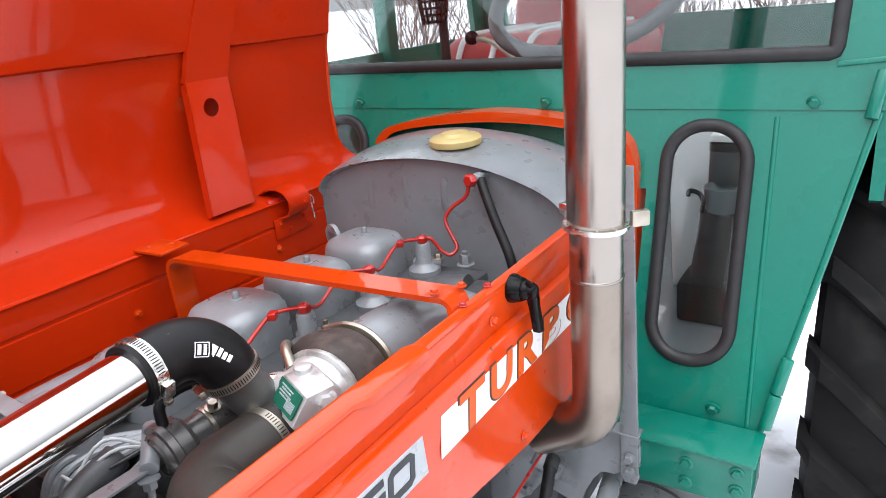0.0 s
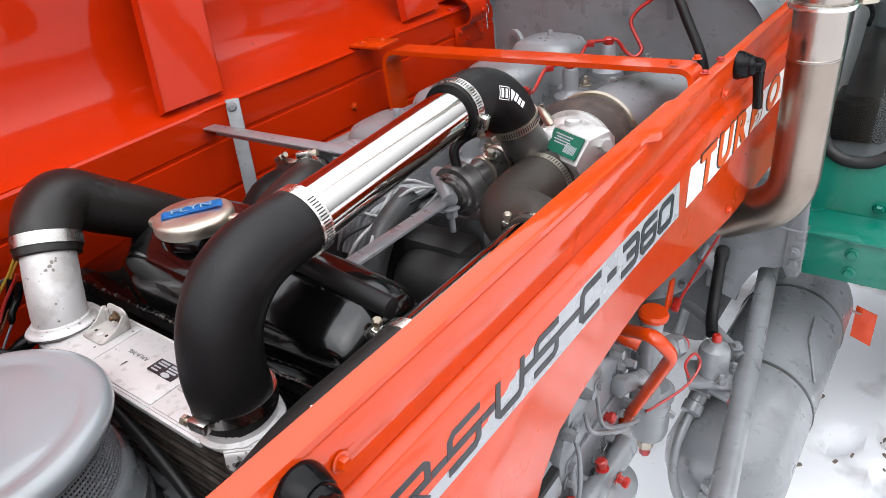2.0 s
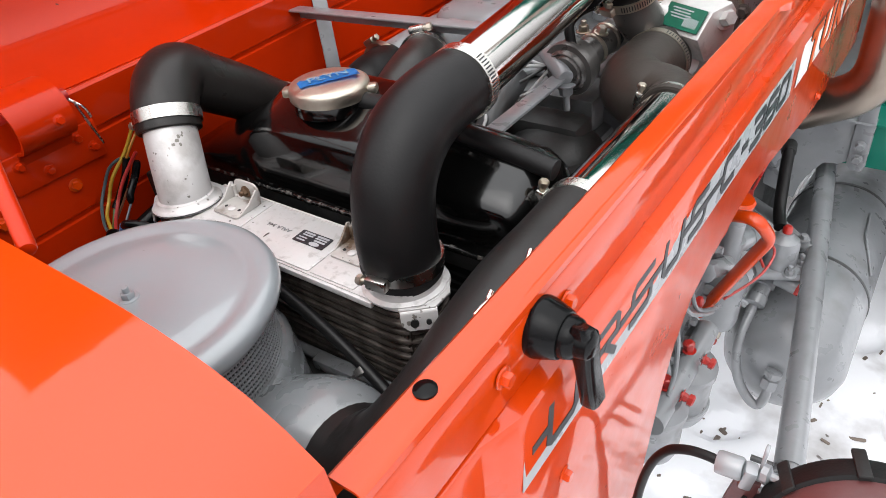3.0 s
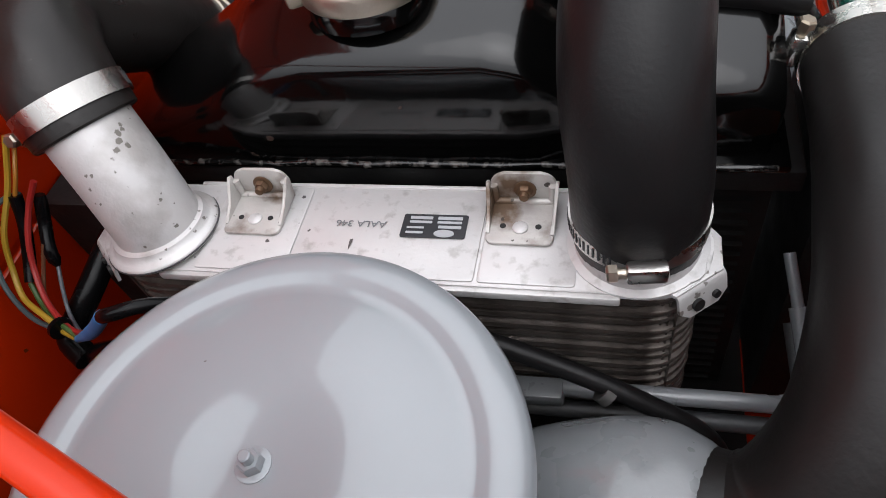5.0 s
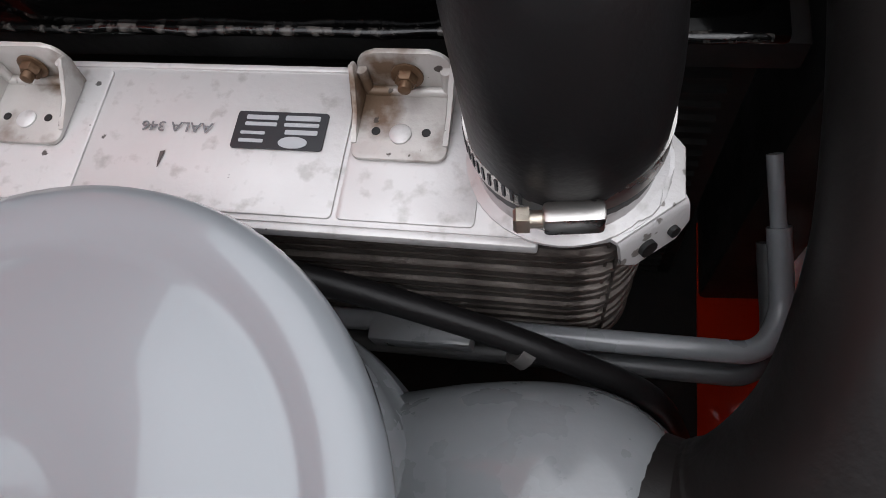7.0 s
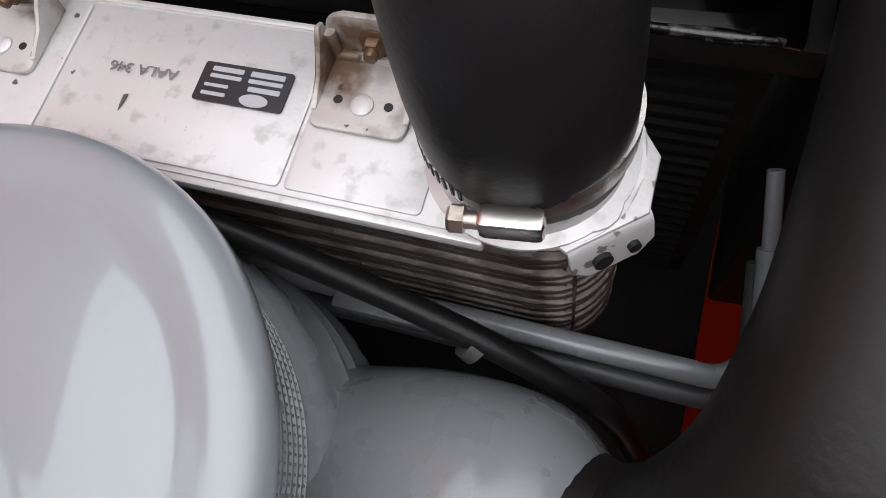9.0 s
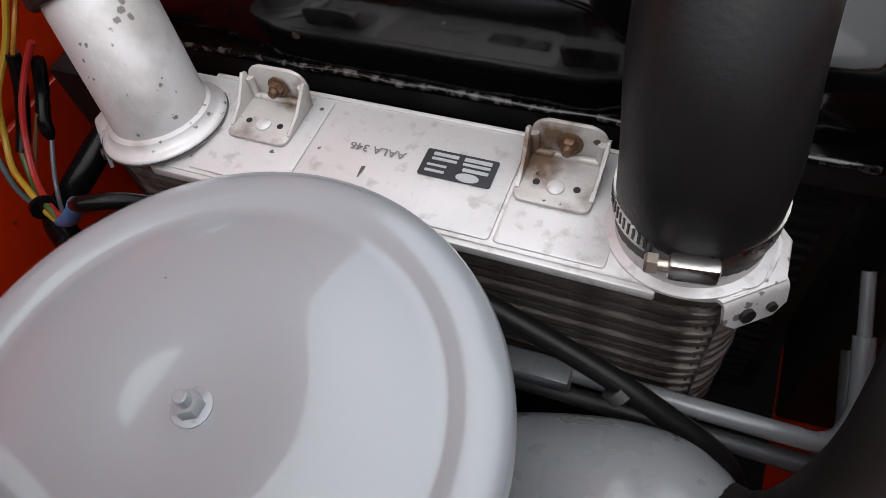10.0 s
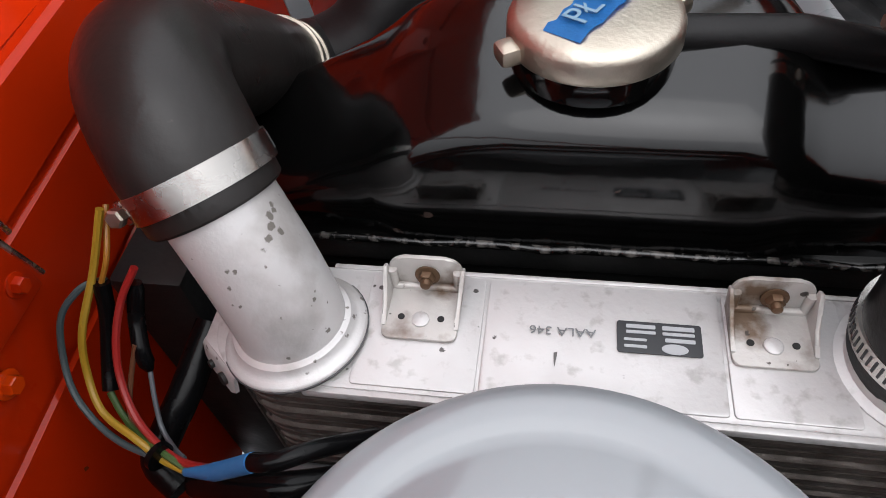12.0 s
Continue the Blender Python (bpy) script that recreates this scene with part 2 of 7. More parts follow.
ALU_STAINED = material("brown_stained_aluminium", (0.46, 0.44, 0.42), 0.45, metal=0.3, vary=0.12, scale=60, bump=0.2, bump_scale=250, stain=(0.13, 0.085, 0.055), stain_amount=0.6, stain_scale=38, specks=(260, 0.2, 0.42, (0.04, 0.03, 0.024)))
BLACK_WORN = material("black_enamel_worn_to_grey", (0.003, 0.003, 0.003), 0.2, vary=0.3, scale=40, bump=0.3, bump_scale=120, stain=(0.10, 0.092, 0.085), stain_amount=0.5, stain_scale=160)
GLASS = bpy.data.materials.new("window_glass")
GLASS.use_nodes = True
gb = GLASS.node_tree.nodes["Principled BSDF"]
gb.inputs["Base Color"].default_value = (0.86, 0.9, 0.9, 1)
gb.inputs["Transmission Weight"].default_value = 1.0
gb.inputs["Roughness"].default_value = 0.02
gb.inputs["IOR"].default_value = 1.45
TINTED = GLASS.copy()
TINTED.name = "dusty_grey_window_glass"
TINTED.node_tree.nodes["Principled BSDF"].inputs["Base Color"].default_value = (0.80, 0.80, 0.82, 1)


# ---- builders ----
V = Vector


def thing(name, loc, label, category, group="", kind=""):
    e = new(name)
    e.empty_display_size = 0.02
    e.location = loc
    return tagged(e, label, category, group, kind)


def part(name, bm, mat, parent=None, label="", angle=40):
    bmesh.ops.recalc_face_normals(bm, faces=bm.faces)
    lim = radians(angle)
    for f in bm.faces:
        f.smooth = True
    for e in bm.edges:
        if len(e.link_faces) == 2 and e.calc_face_angle(0) > lim:
            e.smooth = False
    me = bpy.data.meshes.new(name)
    bm.to_mesh(me)
    bm.free()
    me.materials.append(mat)
    ob = new(name, me)
    if parent:
        ob.parent = parent
        if parent.type == "EMPTY":
            ob.matrix_parent_inverse = Matrix.Translation(-parent.location)
    if label:
        ob["label"] = label
    return ob


def solo(name, bm, mat, label, category, group="", kind="", angle=40):
    return tagged(part(name, bm, mat, None, "", angle), label, category, group, kind)


def frame_of(axis, hint=None):
    z = V(axis).normalized()
    h = V(hint) if hint else (V((0, 0, 1)) if abs(z.z) < 0.9 else V((1, 0, 0)))
    x = h.cross(z).normalized()
    return x, z.cross(x), z


def box(c, s, rot=(0, 0, 0), bevel=0.0015, seg=2, bm=None):
    bm = bm or bmesh.new()
    made = bmesh.ops.create_cube(bm, size=1)["verts"]
    m = pose(*c, *rot) @ Matrix.Diagonal((*s, 1))
    bmesh.ops.transform(bm, matrix=m, verts=made)
    if bevel:
        edges = list({e for v in made for e in v.link_edges})
        bmesh.ops.bevel(bm, geom=edges, offset=min(bevel, min(s) * 0.45), segments=seg, affect="EDGES", profile=0.5)
    return bm


def beam(a, b, w, h, up=(0, 0, 1), bevel=0.0015, bm=None):
    """A bar of width w and height h from a to b."""
    a, b = V(a), V(b)
    y = (b - a).normalized()
    x = y.cross(V(up)).normalized()
    z = x.cross(y)
    bm = bm or bmesh.new()
    made = bmesh.ops.create_cube(bm, size=1)["verts"]
    m = Matrix.Translation((a + b) / 2) @ Matrix((x, y, z)).transposed().to_4x4() @ Matrix.Diagonal((w, (b - a).length, h, 1))
    bmesh.ops.transform(bm, matrix=m, verts=made)
    if bevel:
        bmesh.ops.bevel(bm, geom=list({e for v in made for e in v.link_edges}), offset=min(bevel, w * 0.45, h * 0.45), segments=2, affect="EDGES", profile=0.5)
    return bm


def lathe(prof, origin, axis=(0, 0, 1), n=40, bm=None, hint=None, squash=(1, 1)):
    """A solid of revolution: prof is (radius, height) pairs along the axis."""
    bm = bm or bmesh.new()
    x, y, z = frame_of(axis, hint)
    o = V(origin)
    rings = []
    for r, h in prof:
        if r < 1e-6:
            rings.append([bm.verts.new(o + z * h)])
        else:
            rings.append([bm.verts.new(o + z * h + (x * math.cos(2 * math.pi * i / n) * squash[0] + y * math.sin(2 * math.pi * i / n) * squash[1]) * r) for i in range(n)])
    for a, b in zip(rings, rings[1:]):
        for i in range(n):
            j = (i + 1) % n
            q = [a[i % len(a)], a[j % len(a)], b[j % len(b)], b[i % len(b)]]
            q = list(dict.fromkeys(q))
            if len(q) > 2:
                bm.faces.new(q)
    for r in (rings[0], rings[-1]):
        if len(r) > 2:
            bm.faces.new(r)
    return bm


def rod(a, b, r, n=20, bevel=0.0, bm=None):
    a, b = V(a), V(b)
    L = (b - a).length
    e = min(bevel, r * 0.5, L * 0.4)
    prof = [(r, 0), (r, L)] if not e else [(r - e, 0), (r - e * 0.3, e * 0.3), (r, e), (r, L - e), (r - e * 0.3, L - e * 0.3), (r - e, L)]
    return lathe(prof, a, b - a, n, bm)


def smooth(pts, per=8):
    """Catmull-Rom through the points."""
    p = [V(q) for q in pts]
    p = [p[0] * 2 - p[1]] + p + [p[-1] * 2 - p[-2]]
    out = []
    for i in range(1, len(p) - 2):
        for k in range(per):
            t = k / per
            out.append(0.5 * ((2 * p[i]) + (p[i + 1] - p[i - 1]) * t + (2 * p[i - 1] - 5 * p[i] + 4 * p[i + 1] - p[i + 2]) * t * t
                              + (3 * p[i] - p[i - 1] - 3 * p[i + 1] + p[i + 2]) * t ** 3))
    return out + [p[-2]]


def fillet(pts, radius, seg=10):
    """The polyline with its corners rounded."""
    p = [V(q) for q in pts]
    out = [p[0]]
    for a, b, c in zip(p, p[1:], p[2:]):
        u, w = (a - b).normalized(), (c - b).normalized()
        half = u.angle(w) / 2
        cut = min(radius / math.tan(half), (a - b).length * 0.49, (c - b).length * 0.49)
        s, e = b + u * cut, b + w * cut
        for k in range(seg + 1):
            t = k / seg
            out.append(s * (1 - t) ** 2 + b * 2 * t * (1 - t) + e * t * t)
    return out + [p[-1]]


def tube(pts, r, n=20, bm=None, squash=(1, 1), caps=True, hint=None):
    """A round bar along the points; r one radius or one for each point."""
    bm = bm or bmesh.new()
    pts = [V(p) for p in pts]
    rs = r if isinstance(r, (list, tuple)) else [r] * len(pts)
    x, y, z = frame_of(pts[1] - pts[0], hint)
    rings = []
    for i, p in enumerate(pts):
        d = (pts[min(i + 1, len(pts) - 1)] - pts[max(i - 1, 0)]).normalized()
        turn = z.rotation_difference(d)
        x = turn @ x
        z = d
        y = z.cross(x)
        rings.append([bm.verts.new(p + (x * math.cos(2 * math.pi * k / n) * squash[0] + y * math.sin(2 * math.pi * k / n) * squash[1]) * rs[i]) for k in range(n)])
    for a, b in zip(rings, rings[1:]):
        for k in range(n):
            j = (k + 1) % n
            bm.faces.new((a[k], a[j], b[j], b[k]))
    if caps:
        bm.faces.new(rings[0])
        bm.faces.new(rings[-1])
    return bm


def slab(outline, place, thick, bevel=0.0, bm=None):
    """A plate: place(u, v, w) puts the outline's points (u, v) into the world, w from 0 to thick."""
    bm = bm or bmesh.new()
    a = [bm.verts.new(place(u, v, 0)) for u, v in outline]
    b = [bm.verts.new(place(u, v, thick)) for u, v in outline]
    n = len(outline)
    top = [bm.faces.new(a), bm.faces.new(b)]
    for i in range(n):
        bm.faces.new((a[i], a[(i + 1) % n], b[(i + 1) % n], b[i]))
    if bevel:
        bmesh.ops.bevel(bm, geom=list({e for f in top for e in f.edges}), offset=bevel, segments=2, affect="EDGES", profile=0.5)
    return bm


def rounded(w, h, r, seg=6, cx=0.0, cy=0.0):
    """The outline of a rounded rectangle."""
    out = []
    for sx, sy, a0 in ((1, 1, 0), (-1, 1, 90), (-1, -1, 180), (1, -1, 270)):
        for k in range(seg + 1):
            a = radians(a0 + 90 * k / seg)
            out.append((cx + sx * (w / 2 - r) + r * math.cos(a), cy + sy * (h / 2 - r) + r * math.sin(a)))
    return out


def extruded(prof, ys, shift=None, thick=0.002, bm=None):
    """A sheet whose open profile of (x, z) runs along y; shift(i, x, y, z) may move a point."""
    bm = bm or bmesh.new()
    rows = []
    for y in ys:
        row = []
        for i, (x, z) in enumerate(prof):
            p = (x, y, z)
            row.append(bm.verts.new(shift(i, *p) if shift else p))
        rows.append(row)
    for a, b in zip(rows, rows[1:]):
        for i in range(len(prof) - 1):
            bm.faces.new((a[i], a[i + 1], b[i + 1], b[i]))
    bmesh.ops.recalc_face_normals(bm, faces=bm.faces)
    bmesh.ops.solidify(bm, geom=list(bm.faces), thickness=thick)
    return bm


def loft(sections, bm=None):
    """A skin over closed rings with equal counts of points, ends closed."""
    bm = bm or bmesh.new()
    rings = [[bm.verts.new(p) for p in s] for s in sections]
    n = len(rings[0])
    for a, b in zip(rings, rings[1:]):
        for i in range(n):
            bm.faces.new((a[i], a[(i + 1) % n], b[(i + 1) % n], b[i]))
    bm.faces.new(rings[0])
    bm.faces.new(rings[-1])
    return bm


def hexbolt(c, axis, r=0.006, h=0.005, washer=True, shank=0.0, bm=None):
    bm = bm or bmesh.new()
    if washer:
        lathe([(r * 1.45, 0), (r * 1.45, r * 0.18), (r * 1.3, r * 0.25)], c, axis, 20, bm)
    base = V(c) + V(axis).normalized() * (r * 0.2 if washer else 0)
    lathe([(r, 0), (r, h * 0.8), (r * 0.85, h)], base, axis, 6, bm)
    if shank:
        lathe([(r * 0.5, h), (r * 0.5, h + shank), (r * 0.4, h + shank * 1.1)], base, axis, 12, bm)
    return bm


def band_clamp(name, c, axis, r, parent, width=0.011, screw_at=0.0, mat=None, screw_len=0.018, way=1, slot_way=None):
    """A worm-drive hose clamp: band with slots, screw housing, hexagon screw."""
    x, y, z = frame_of(axis)
    o = V(c)
    t = 0.0011
    body = lathe([(r, -width / 2), (r + t, -width / 2), (r + t, width / 2), (r, width / 2)], o, axis, 48)
    ob = part(name, body, mat or ZINC, parent, "bright zinc hose clamp")
    a = radians(screw_at)
    out = x * math.cos(a) + y * math.sin(a)
    tang = z.cross(out) * way
    hs = bmesh.new()
    p = o + out * (r + 0.0045)
    beam(p - tang * screw_len / 2, p + tang * screw_len / 2, width * 0.95, 0.008, up=out, bevel=0.002, bm=hs)
    part("screw_housing", hs, mat or ZINC, ob)
    sc = bmesh.new()
    rod(p + tang * screw_len * 0.4, p + tang * (screw_len * 0.75), 0.0028, 12, 0, sc)
    lathe([(0.0045, 0), (0.0045, 0.004), (0.0035, 0.005)], p + tang * screw_len * 0.7, tang, 6, sc)
    part("clamp_screw", sc, ZINC_DULL, ob)
    slots = bmesh.new()
    for k in range(26):
        b = a + (slot_way or way) * radians(-28 - k * 5.2)
        u = x * math.cos(b) + y * math.sin(b)
        q = o + u * (r + t)
        beam(q - z * width * 0.3, q + z * width * 0.3, 0.0011, 0.0006, up=u, bevel=0, bm=slots)
    tagged(part("band_slot", slots, INK, ob), kind="stuff")
    return ob


def lettering(name, text, size, place, mat, parent, depth=0.0006, shear=0.0, label="", bold=0.0):
    cu = bpy.data.curves.new(name, "FONT")
    cu.body, cu.size, cu.extrude, cu.shear, cu.offset = text, size, depth / 2, shear, bold
    cu.align_x, cu.align_y = "CENTER", "CENTER"
    tmp = bpy.data.objects.new(name, cu)
    scene.collection.objects.link(tmp)
    me = bpy.data.meshes.new_from_object(tmp.evaluated_get(bpy.context.evaluated_depsgraph_get()))
    bpy.data.objects.remove(tmp)
    bm = bmesh.new()
    bm.from_mesh(me)
    bmesh.ops.transform(bm, matrix=place, verts=bm.verts)
    return part(name, bm, mat, parent, label)


def holed(outer, holes, place, thick):
    bm = bmesh.new()
    loops = []
    for o in (outer, *holes):
        vs = [bm.verts.new((u, v, 0)) for u, v in o]
        loops += [bm.edges.new((vs[i], vs[(i + 1) % len(vs)])) for i in range(len(vs))]
    bmesh.ops.triangle_fill(bm, use_beauty=True, use_dissolve=False, edges=loops, normal=(0, 0, 1))
    for v in bm.verts:
        v.co = place(v.co.x, v.co.y)
    bmesh.ops.recalc_face_normals(bm, faces=bm.faces)
    bmesh.ops.solidify(bm, geom=list(bm.faces), thickness=thick)
    return bm


# ---- ground and distance ----
def snow_height(x, y):
    far = max(0.0, 1 - math.hypot(x - 0.8, y - 1.5) / 9)
    z = 0.03 * noise.noise(V((x * 1.1, y * 1.1, 0))) + 0.016 * noise.noise(V((x * 4.5, y * 4.5, 3)))
    tread = noise.noise(V((x * 7.0, y * 4.2, 8)))
    z -= 0.05 * max(0.0, tread - 0.22)
    rut = abs(x - 0.92 - 0.05 * math.sin(y * 2))
    if rut < 0.22:
        z -= 0.03 * (1 - rut / 0.22) * (0.7 + 0.5 * math.sin(y * 34))
    return (z - 0.035 * boot_print(x, y)) * far


FOOTPRINTS = [(0.243, 1.075, 40), (0.221, 0.863, 20), (0.485, 1.589, 65), (0.602, 1.698, 80), (0.60, 1.494, 85), (0.606, 1.303, 75), (0.70, 1.10, 60), (0.74, 1.60, 100)]


def boot_print(x, y):
    """Depth of the boot prints at a point."""
    d = 0.0
    for fx, fy, turn in FOOTPRINTS:
        a = radians(turn)
        u, v = (x - fx) * math.cos(a) + (y - fy) * math.sin(a), (y - fy) * math.cos(a) - (x - fx) * math.sin(a)
        d = max(d, 1 - (u / 0.085) ** 2 - (v / 0.038) ** 2)
    return min(1.0, max(0.0, d) * 1.6)


gb_m = bmesh.new()
xs = sorted([0.1 + 0.02 * k for k in range(40)] + [0.9 + 0.05 * k for k in range(38)] + [-600, -200, -60, -20, -8, -4, -2, -1, -0.4, 3.4, 4.5, 7, 12, 25, 60, 200, 600])
ys_g = sorted([0.05 * k for k in range(15)] + [0.75 + 0.02 * k for k in range(55)] + [1.85 + 0.05 * k for k in range(47)] + [-600, -200, -60, -20, -8, -4, -2, -1, -0.4, 4.6, 5.5, 7, 10, 16, 30, 60, 200, 600])
rows = [[gb_m.verts.new((x, y, snow_height(x, y))) for x in xs] for y in ys_g]
for a, b in zip(rows, rows[1:]):
    for k in range(len(xs) - 1):
        gb_m.faces.new((a[k], a[k + 1], b[k + 1], b[k]))
solo("ground", gb_m, SNOW, "trodden white snow over a farmyard", "snow", kind="structure")
bits = bmesh.new()
rnd = random.Random(5)
for k in range(800):
    x, y = (rnd.uniform(0.35, 2.2), rnd.uniform(0.2, 3.6)) if k < 620 else (rnd.uniform(0.15, 0.8), rnd.uniform(0.75, 1.75)) if k < 740 else (rnd.gauss(0.49, 0.06), rnd.gauss(0.88, 0.06))
    if noise.noise(V((x * 2.2, y * 2.2, 4))) < 0.12 and boot_print(x, y) < 0.3 and math.hypot(x - 0.49, y - 0.88) > 0.13 and rnd.random() < 0.86:
        continue
    s = rnd.uniform(0.003, 0.010) if k % 9 else rnd.uniform(0.008, 0.014)
    box((x, y, snow_height(x, y) + s * 0.2), (s, s * rnd.uniform(0.8, 4), s * 0.6), (rnd.uniform(-20, 20), 0, rnd.uniform(0, 180)), s * 0.2, 1, bits)
solo("dirt_crumbs", bits, EARTH, "scattered dark earth crumbs and stalks on the snow", "dirt", kind="stuff")

# ---- fixed bonnet frame: hinge-side panel ----
LX = -0.278
side_l = thing("hinge_side_panel", (LX, 0.5, 0.9), "orange-red painted steel engine side panel with pressed ribs", "side panel")
prof = [(LX - 0.012, 1.222), (LX - 0.003, 1.224), (LX, 1.221), (LX, 1.180), (LX - 0.0025, 1.1785), (LX - 0.0025, 1.1735), (LX, 1.172), (LX, 1.105),
        (LX - 0.0025, 1.1035), (LX - 0.0025, 1.0985), (LX, 1.097), (LX, 0.86)]


def side_x(y):
    """The panel stands a little nearer the engine at its front end."""
    return 0.012 - 0.026 * min(1.0, max(0.0, (y - 0.05) / 0.45))


part("sheet", extruded(prof, [-0.06 + 0.045 * k for k in range(29)], lambda i, x, y, z: (x + side_x(y), y, z), thick=0.002), RED_INNER, side_l)
for y in (0.02, 0.1, 0.75, 1.06):
    part("bolt", hexbolt((LX + 0.001 + side_x(y), y, 1.135), (1, 0, 0), 0.005, 0.005), RED, side_l)


def hinge(y):
    """A rolled sheet clip that bulges from the panel and hooks over the pin of the lid."""
    x0 = LX + side_x(y)
    pts = [(x0 + 0.004, y, 1.176), (x0 + 0.010, y, 1.190), (x0 + 0.026, y, 1.197), (x0 + 0.035, y, 1.214), (x0 + 0.030, y, 1.234), (x0 + 0.012, y, 1.246), (x0 - 0.014, y, 1.247), (x0 - 0.040, y, 1.238), (x0 - 0.056, y, 1.222)]
    bm = bmesh.new()
    rows = []
    for p in smooth(pts, 5):
        rows.append([bm.verts.new(p + V((0, dy, 0))) for dy in (-0.028, -0.010, 0.010, 0.028)])
    for a, b in zip(rows, rows[1:]):
        for k in range(3):
            bm.faces.new((a[k], a[k + 1], b[k + 1], b[k]))
    bmesh.ops.recalc_face_normals(bm, faces=bm.faces)
    bmesh.ops.solidify(bm, geom=list(bm.faces), thickness=0.003)
    h = part("hood_hinge", bm, RED_INNER, side_l, "curved sheet hinge clip")
    part("hinge_pin", rod((x0 - 0.006, y - 0.045, 1.222), (x0 - 0.006, y + 0.045, 1.222), 0.007, 14, 0.001), RED_TRIM, h)
    part("foot_plate", box((x0 + 0.003, y + 0.006, 1.172), (0.004, 0.100, 0.040), (0, 0, 0), 0.0015), RED_INNER, h)
    sp = tube(smooth([(x0 + 0.026, y + 0.036, 1.224), (x0 + 0.024, y + 0.040, 1.206), (x0 + 0.018, y + 0.050, 1.170)], 5), 0.0014, 8)
    tube(smooth([(x0 + 0.022, y + 0.034, 1.226), (x0 + 0.029, y + 0.041, 1.216), (x0 + 0.025, y + 0.046, 1.203)], 5), 0.0014, 8, sp)
    part("split_pin", sp, ZINC, h, "bright steel split pin")
    part("bolt", hexbolt((x0 + 0.035, y + 0.012, 1.216), (1, 0, 0.2), 0.0042, 0.004), RED_INNER, h)
    for dy, z in ((-0.030, 1.180), (-0.006, 1.164), (0.032, 1.181), (0.045, 1.166)):
        part("bolt", hexbolt((x0 + 0.005, y + dy, z), (1, 0, 0), 0.0042, 0.0045), RED_INNER, h)


hinge(0.088)
hinge(1.100)

# ---- opened bonnet lid ----
lid = thing("engine_hood", (-0.36, 0.6, 1.23), "orange-red glossy steel hood standing open on its hinges", "hood")
lid_prof = [(LX - 0.012, 1.220), (-0.312, 1.226), (-0.340, 1.231), (-0.368, 1.239), (-0.392, 1.253), (-0.408, 1.277), (-0.415, 1.31), (-0.417, 1.36), (-0.414, 1.42),
            (-0.407, 1.48), (-0.4045, 1.506), (-0.393, 1.510), (-0.389, 1.53), (-0.376, 1.60), (-0.352, 1.68), (-0.325, 1.75), (-0.31, 1.775)]


def lid_shift(i, x, y, z):
    dent = 0.003 * noise.noise(V((y * 5, z * 6, 1.0)))
    return (x + dent - 0.02 * max(0, (0.2 - y)) * (z - 1.23), y, z)


part("sheet", extruded(lid_prof, [-0.06 + 0.0365 * k for k in range(41)], lid_shift, 0.002), RED_INNER, lid)


def lid_strap(y):
    """A pressed strap: flat from the lip to the pressed face, with a round hole, then bent along the face."""
    w = 0.049
    foot_c, kink = V((-0.303, y, 1.236)), V((-0.390, y + 0.067, 1.455))
    run = kink - foot_c

    def place(u, v):
        return foot_c + run * v + V((0, u, 0))
    hole = [(-0.004 + 0.0175 * math.cos(a), 0.785 + 0.0175 / run.length * math.sin(a)) for a in [2 * math.pi * k / 28 for k in range(28)]]
    bm = holed([(-w, 0), (w, 0), (w, 1), (-w, 1)], [hole], place, 0.0018)
    for s in (-1, 1):
        q = [place(s * w, 0), place(s * w, 1)]
        back = V((-0.014, s * 0.001, -0.006))
        f = [bm.verts.new(p) for p in (q[0], q[1], q[1] + back, q[0] + back)]
        g = [bm.verts.new(v.co + V((0, -s * 0.0018, 0))) for v in f]
        bm.faces.new(f)
        bm.faces.new(g)
        for i in range(4):
            bm.faces.new((f[i], f[(i + 1) % 4], g[(i + 1) % 4], g[i]))
    s_ob = part("stiffener_strap", bm, RED_INNER, lid, "pressed strap with a round hole")
    up_m = bmesh.new()
    path = smooth([tuple(kink), (-0.386, y + 0.085, 1.515), (-0.370, y + 0.108, 1.59), (-0.343, y + 0.135, 1.68), (-0.310, y + 0.16, 1.76)], 5)
    rows = [[up_m.verts.new(p + V(d)) for d in ((-0.010, -w - 0.001, 0), (0, -w, 0), (0, w, 0), (-0.010, w + 0.001, 0))] for p in path]
    for r0, r1 in zip(rows, rows[1:]):
        for i in range(3):
            up_m.faces.new((r0[i], r0[i + 1], r1[i + 1], r1[i]))
    bmesh.ops.recalc_face_normals(up_m, faces=up_m.faces)
    bmesh.ops.solidify(up_m, geom=list(up_m.faces), thickness=0.0016)
    part("upper_strap", up_m, RED_INNER, s_ob)


lid_strap(0.983)
lid_strap(0.466)
part("edge_bead", tube([(-0.409 + 0.0, 1.400, 1.275), (-0.417, 1.401, 1.36), (-0.407, 1.401, 1.48), (-0.376, 1.401, 1.60), (-0.325, 1.401, 1.75)], 0.004, 8), RED, lid)

# ---- lettered side panel ----
RX = 0.288
side_r = thing("lettered_side_panel", (RX, 0.5, 0.95), "orange-red glossy steel side panel with white lettered stripes", "side panel")


def bottom_z(y):
    knots = [(-0.08, 0.74), (0.245, 0.76), (0.285, 0.86), (0.310, 0.928), (0.335, 0.970), (0.371, 1.002), (0.433, 1.015), (0.516, 1.024), (0.575, 1.026), (0.693, 1.006), (0.915, 0.969), (1.25, 0.95)]
    for (a, za), (b, zb) in zip(knots, knots[1:]):
        if y <= b:
            t = max(0, (y - a) / (b - a))
            return za + (zb - za) * t
    return knots[-1][1]


